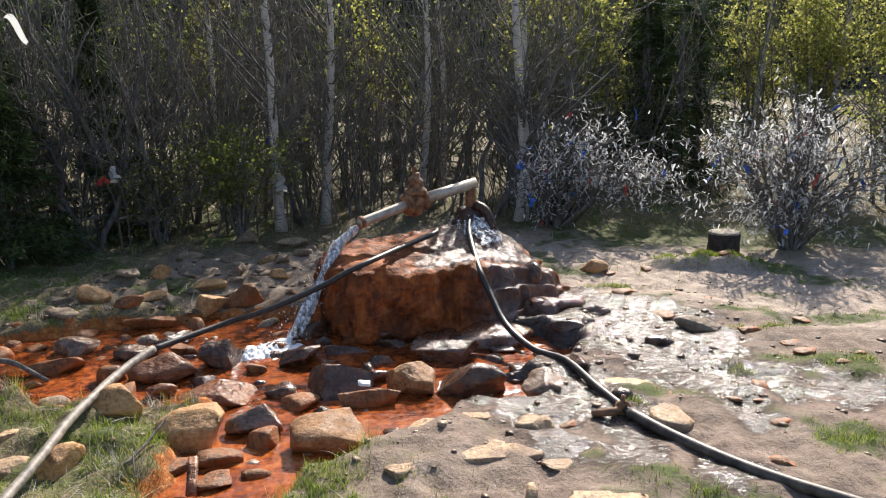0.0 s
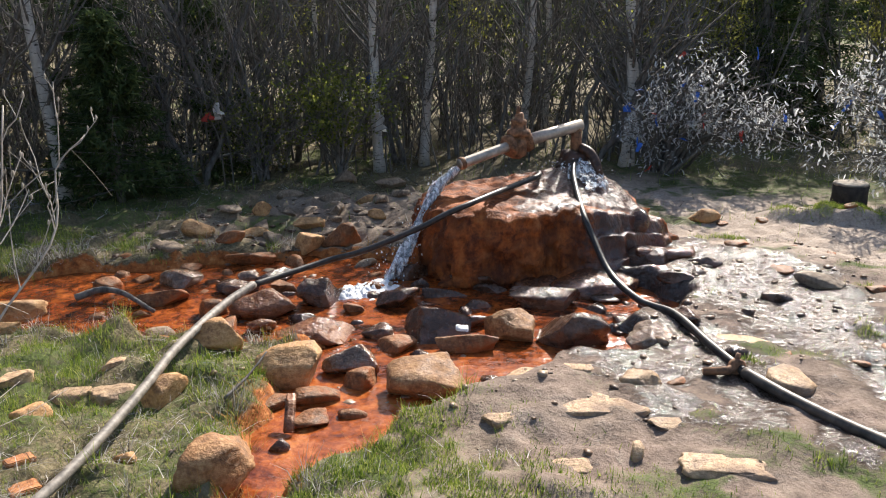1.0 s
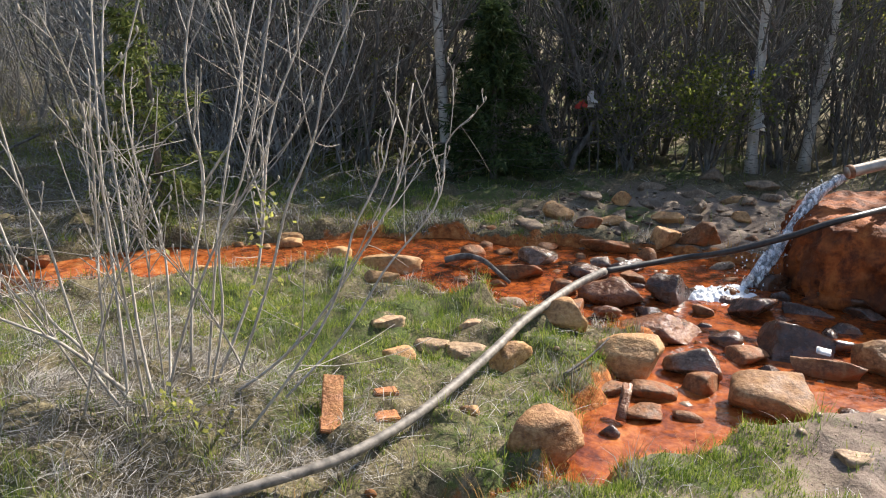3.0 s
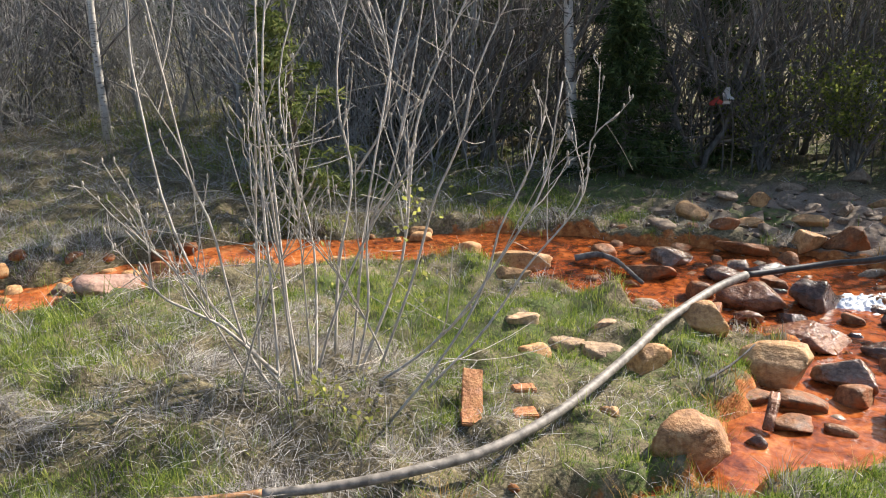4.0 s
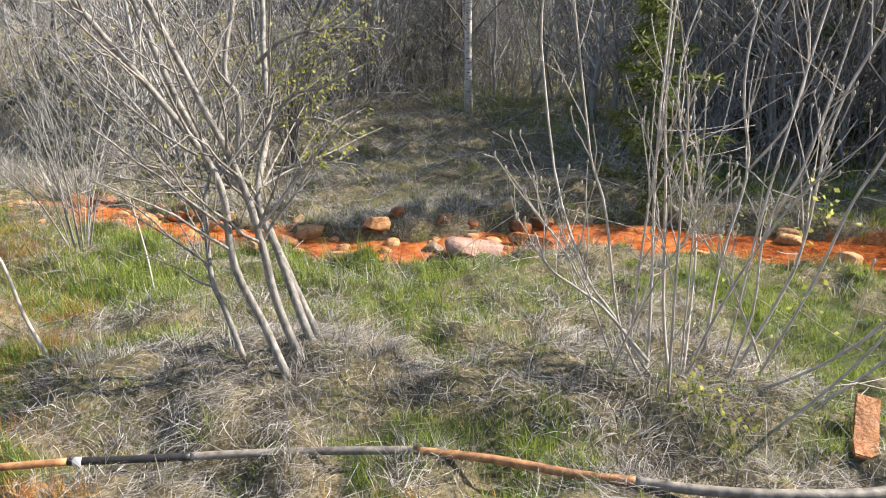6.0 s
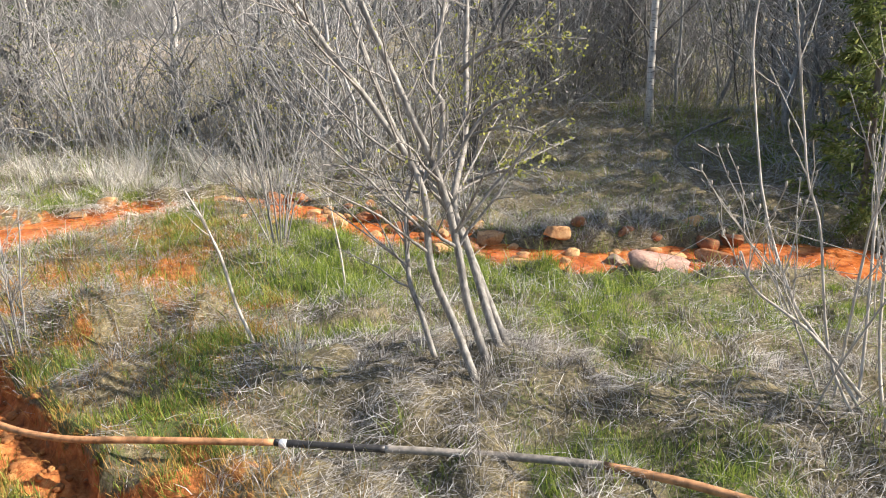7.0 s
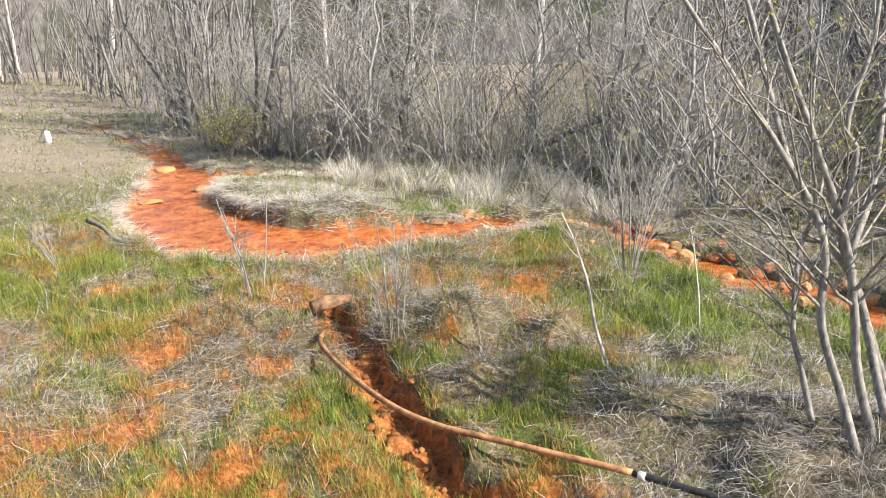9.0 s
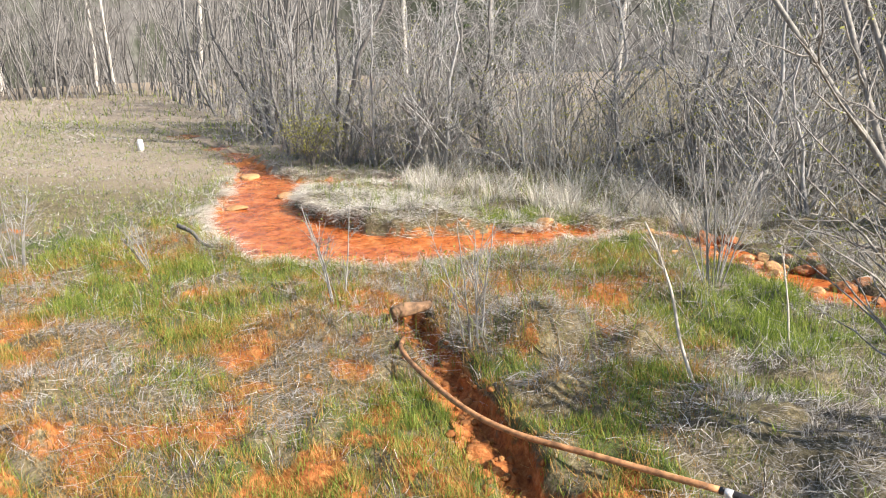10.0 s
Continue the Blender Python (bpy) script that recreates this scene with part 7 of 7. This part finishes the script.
for cx, cy, ch in ((2.05, 9.9, 2.5), (2.4, 9.6, 2.3), (2.75, 10.1, 2.6), (2.25, 10.5, 2.8), (2.0, 11.6, 3.4), (2.55, 12.2, 3.4), (1.4, 13.0, 3.6), (3.6, 13.3, 3.6), (2.6, 14.0, 3.9), (3.2, 14.4, 4.0), (4.6, 14.0, 3.9), (0.6, 14.2, 3.9), (1.9, 14.6, 4.0)):
    conifer(cx, cy, ch, 1.1, "tall dark spruce behind the path", 0.7)
# Back row added to fill bright gaps with the wood's shade-dark depth.
for cx, cy, ch in ((-0.6, 12.2, 4.4), (-1.6, 11.6, 4.0), (-2.6, 12.0, 4.2), (-3.6, 11.4, 4.2), (-4.7, 11.0, 4.4), (-5.6, 10.2, 4.2), (-6.6, 9.4, 4.0), (-7.4, 8.4, 4.0), (-1.0, 10.2, 3.2), (-3.0, 10.0, 3.2)):
    conifer(cx, cy, ch, 1.15, "spruce added deep in the wood as dark backing", 0.55)
# Added trees, placed and sized to block sun from the far bank.
for cx, cy, ch in ((-5.6, 5.9, 2.9), (-6.4, 6.4, 4.6), (-7.4, 7.0, 5.4), (-8.6, 6.9, 5.6), (-10.7, 7.4, 5.4), (-12.0, 7.2, 5.4), (-8.8, 8.1, 6.0), (-6.0, 7.6, 5.0), (-13.4, 6.8, 4.4), (-14.3, 6.1, 4.4), (-15.0, 5.0, 4.2)):
    conifer(cx, cy, ch, 1.25, "spruce added to shade the far bank", 0.6)
conifer(-14.2, -4.6, 4.2, 0.9, "dark spruce in the grey wood", 0.7)


def leafy_bush(x, y, height, wide, n, leaf, material, label, above=0.0):
    z = on_land(x, y)
    root = rooted("leafy_bush", (x, y, z), label, "bush")
    lines = []
    for k in range(12):
        a = RNG.uniform(0, 6.3)
        f = RNG.uniform(0.2, 1) * wide
        b = np.array([x, y, z - 0.03])
        lines.append([b, b + np.array([f * 0.4 * math.cos(a), f * 0.4 * math.sin(a), height * 0.5]), b + np.array([f * math.cos(a), f * math.sin(a), height * RNG.uniform(0.6, 1)])])
    P, R = stems(lines, 0.012, 0.004, 10, 0)
    b, br = offshoots(P, R, 110, (0.12, 0.45), 0.8, 0.15, 0.15, k=4)
    c, cr = offshoots(b, br, 260, (0.06, 0.25), 0.8, 0.1, 0.1, k=3)
    g = Geo()
    tubes(g, P, R, 5)
    tubes(g, b, np.maximum(br, 0.002), 4)
    tubes(g, c, np.maximum(cr, 0.0016), 3)
    part("branchwork", g, DARK_SHADE_BARK, root)
    pts = np.concatenate([c[:, -1], c[:, 1], b[:, -1]])
    pts = pts[pts[:, 2] > z + above * height]
    g = Geo()
    leaves(g, pts[RNG.integers(0, len(pts), n)] + RNG.normal(0, 0.03, (n, 3)), leaf)
    part("leaves", g, material, root)


leafy_bush(-2.05, 6.75, 1.0, 0.6, 2800, 0.035, OLIVE_LEAF, "olive-leaved bush at the wood edge")
leafy_bush(-2.75, 6.7, 0.8, 0.5, 1300, 0.03, OLIVE_LEAF, "low olive-leaved bush at the wood edge")
leafy_bush(-9.8, -5.3, 0.8, 0.6, 1500, 0.03, SPRING_LEAF, "small bush with fresh green leaves by the stream")
leafy_bush(-7.35, 1.35, 1.25, 0.6, 900, 0.03, SPRING_LEAF, "sapling with fresh yellow leaves on the far bank")
for lx, ly, lh, ln in ((1.15, 9.3, 2.2, 1700), (1.52, 9.5, 2.3, 1300), (3.4, 9.9, 2.6, 2000), (1.17, 10.2, 2.6, 1900), (0.8, 10.7, 2.8, 1700), (1.5, 10.9, 2.9, 1200), (3.6, 8.7, 2.5, 2600), (4.3, 8.4, 2.5, 2600), (5.0, 8.4, 2.6, 2400), (4.1, 9.6, 2.8, 2000), (0.6, 9.6, 2.5, 900), (-1.1, 8.6, 2.6, 900), (-3.0, 8.9, 2.7, 900)):
    leafy_bush(lx, ly, lh, 0.55, int(ln * 1.7), 0.042, SPRING_LEAF, "young birch clump in fresh yellow-green leaf", 0.4)
for lx, ly, lh in ((3.9, 7.4, 1.6), (4.7, 7.1, 1.7), (5.4, 6.6, 1.7), (4.3, 7.9, 1.9)):
    leafy_bush(lx, ly, lh, 0.7, 1100, 0.035, OLIVE_LEAF, "olive-leaved bush beyond the path")
leafy_bush(3.7, 6.9, 1.7, 0.8, 900, 0.035, SPRING_LEAF, "leafy bush behind the ribbon bush")


# ---- bushes hung with cloth strips ----
def strips(geo, at, length, width, rng=RNG):
    n = len(at)
    a = unit(rng.normal(size=(n, 3)) * np.array([1, 1, 0.3]))
    down = unit(np.array([0, 0, -0.7]) + rng.normal(0, 0.75, (n, 3)))
    ln = rng.uniform(length[0], length[1], n)[:, None]
    w = rng.uniform(width[0], width[1], n)[:, None] * 0.5
    kink = rng.normal(0, 0.25, (n, 3))
    p0, p1, p2 = at, at + down * ln * 0.5 + kink * ln * 0.3, at + down * ln
    v = np.stack([p0 - a * w, p0 + a * w, p1 - a * w, p1 + a * w, p2 - a * w * 0.7, p2 + a * w * 0.7], 1)
    base = np.arange(n)[:, None] * 6
    geo.add(v, base + np.array([0, 1, 3, 2]), base + np.array([2, 3, 5, 4]))


def ribbon_bush(root_at, arms, count, label):
    """A bush whose arms are (x, y, z, spread) tips, thick with tied strips."""
    x, y = root_at
    z = on_land(x, y)
    root = rooted("ribbon_bush", (x, y, z), label, "bush")
    lines = []
    for ax, ay, az, sp in arms:
        for k in range(5):
            e = np.array([ax, ay, az]) + RNG.normal(0, sp, 3)
            e[2] = max(e[2], 0.12)
            b = np.array([x, y, z - 0.03]) + RNG.normal(0, 0.06, 3) * (1, 1, 0)
            m = b * 0.5 + e * 0.5 + np.array([0, 0, 0.22 * np.linalg.norm(e - b)])
            lines.append([b, m, e])
    P, R = stems(lines, 0.016, 0.004, 12, 0, 0.006)
    b, br = offshoots(P, R, len(lines) * 9, (0.12, 0.42), 0.8, 0.1, 0.3, k=4)
    c, cr = offshoots(b, br, len(lines) * 18, (0.05, 0.2), 0.8, 0.0, 0.1, k=3)
    g = Geo()
    tubes(g, P, R, 6)
    part("limbwork", g, DARK_SHADE_BARK, root)
    g = Geo()
    tubes(g, b, np.maximum(br, 0.002), 4)
    tubes(g, c, np.maximum(cr, 0.0016), 3)
    part("twigwork", g, DARK_SHADE_BARK, root)
    pts = np.concatenate([c.reshape(-1, 3), b[:, 1:].reshape(-1, 3), P[:, 7:].reshape(-1, 3)])
    g = Geo()
    q = pts[RNG.integers(0, len(pts), count)]
    strips(g, q + RNG.normal(0, 0.03, q.shape), (0.02, 0.065), (0.008, 0.018))
    tagged(part("cloth_fringe", g, RIBBON, root, "pale tied cloth strips", soft=False), kind="stuff")
    for mat, nm, k in ((BLUE_CLOTH, "blue_cloth", 14), (RED_CLOTH, "red_cloth", 9)):
        for _ in range(k):
            g = Geo()
            strips(g, pts[RNG.integers(0, len(pts), 1)], (0.05, 0.12), (0.02, 0.035))
            part(nm, g, mat, root, nm.replace("_", " ") + " strip", soft=False)


ribbon_bush((0.75, 7.35), [(0.45, 7.1, 0.55, 0.14), (0.85, 7.0, 0.75, 0.18), (1.15, 7.0, 0.85, 0.18), (1.3, 6.95, 0.6, 0.16), (1.65, 6.95, 0.52, 0.14), (1.85, 6.95, 0.42, 0.1), (1.0, 7.1, 0.5, 0.16)], 2500, "bush thick with white tied cloth strips arching over the path edge")
ribbon_bush((2.55, 6.4), [(1.95, 6.3, 0.85, 0.08), (2.2, 6.3, 0.7, 0.16), (2.3, 6.3, 1.05, 0.14), (2.5, 6.2, 0.6, 0.2), (2.5, 6.3, 1.15, 0.14), (2.85, 6.2, 0.8, 0.2), (2.9, 6.2, 0.4, 0.18), (3.2, 6.2, 0.6, 0.2), (2.25, 6.2, 0.35, 0.14)], 2900, "bush by the stump thick with white tied cloth strips")


def tied_cloth(x, y, z, material, label, size=0.16):
    """One rag tied to a twig of the wood, on its own thin stem."""
    root = rooted("tied_cloth", (x, y, z), label, "cloth")
    g = Geo()
    tubes(g, [spline([(x + 0.05, y + 0.1, on_land(x, y + 0.1) - 0.03), (x + 0.04, y + 0.08, z * 0.6), (x, y, z), (x - 0.05, y, z + 0.4)], 10)], [np.linspace(0.008, 0.003, 10)], 5)
    part("twig", g, DARK_SHADE_BARK, root)
    g = Geo()
    for k in range(4):
        n = 7
        s = np.linspace(0, 1, n)
        off = RNG.normal(0, 0.02, 2)
        mid = np.stack([x + off[0] * s + 0.012 * np.sin(s * 7 + k), y + off[1] * s, z - size * RNG.uniform(0.6, 1) * s], -1)
        a = RNG.uniform(0, 3.1)
        w = 0.022 * (0.6 + s)
        side = np.array([math.cos(a), math.sin(a), 0])
        v = np.stack([mid - side * w[:, None], mid + side * w[:, None]], 1)
        q = np.array([(2 * i, 2 * i + 1, 2 * i + 3, 2 * i + 2) for i in range(n - 1)])
        g.add(v, q)
    part("rag", g, material, root)


def hanging_cloth():
    root = rooted("tied_cloth", (-2.45, 1.85, 0.02), "white cloth strip hanging from an arching sallow shoot", "cloth")
    g = Geo()
    tubes(g, [spline([(-2.45, 1.85, 0.02), (-2.5, 2.1, 0.9), (-2.7, 2.7, 1.85), (-2.6, 3.4, 2.1), (-2.32, 4.07, 1.75)], 26)], [np.linspace(0.006, 0.0015, 26)], 6)
    part("shoot", g, SALLOW, root)
    g = Geo()
    n = 9
    t = np.linspace(0, 1, n)
    mid = np.stack([-2.36 + 0.09 * t, 4.07 + 0.02 * t, 1.75 - 0.10 * t + 0.03 * np.sin(t * 5)], -1)
    w = 0.013 * (0.7 + 0.9 * np.sin(t * 3.0))
    side = np.array([0.6, 0.1, 0.7])
    v = np.stack([mid - side * w[:, None], mid + side * w[:, None]], 1)
    g.add(v, np.array([(2 * i, 2 * i + 1, 2 * i + 3, 2 * i + 2) for i in range(n - 1)]))
    part("strip", g, RIBBON, root)


hanging_cloth()
tied_cloth(-3.35, 6.85, 0.75, RIBBON, "white rag tied to a twig", 0.2)
tied_cloth(-3.0, 6.45, 0.70, RIBBON, "white rag tied to a twig")
tied_cloth(-3.08, 6.45, 0.62, RED_CLOTH, "red rag tied to a twig", 0.08)
tied_cloth(-3.5, 7.0, 1.15, BLUE_CLOTH, "blue rag tied to a twig", 0.14)
tied_cloth(-3.4, 7.0, 1.2, RIBBON, "white rag tied to a twig", 0.16)
tied_cloth(-1.95, 7.6, 0.85, BLUE_CLOTH, "blue rag tied to a twig", 0.12)
tied_cloth(-1.75, 6.95, 0.75, RIBBON, "white rag tied to a birch", 0.2)
tied_cloth(-1.7, 6.9, 0.55, RIBBON, "white rag tied to a birch", 0.18)
tied_cloth(0.42, 7.3, 0.62, BLUE_CLOTH, "blue rag tied to a twig", 0.10)
tied_cloth(-2.05, 7.0, 0.75, RIBBON, "white rag tied to a twig", 0.12)
tied_cloth(-3.6, 6.1, 0.45, RIBBON, "white rag tied to a twig", 0.1)
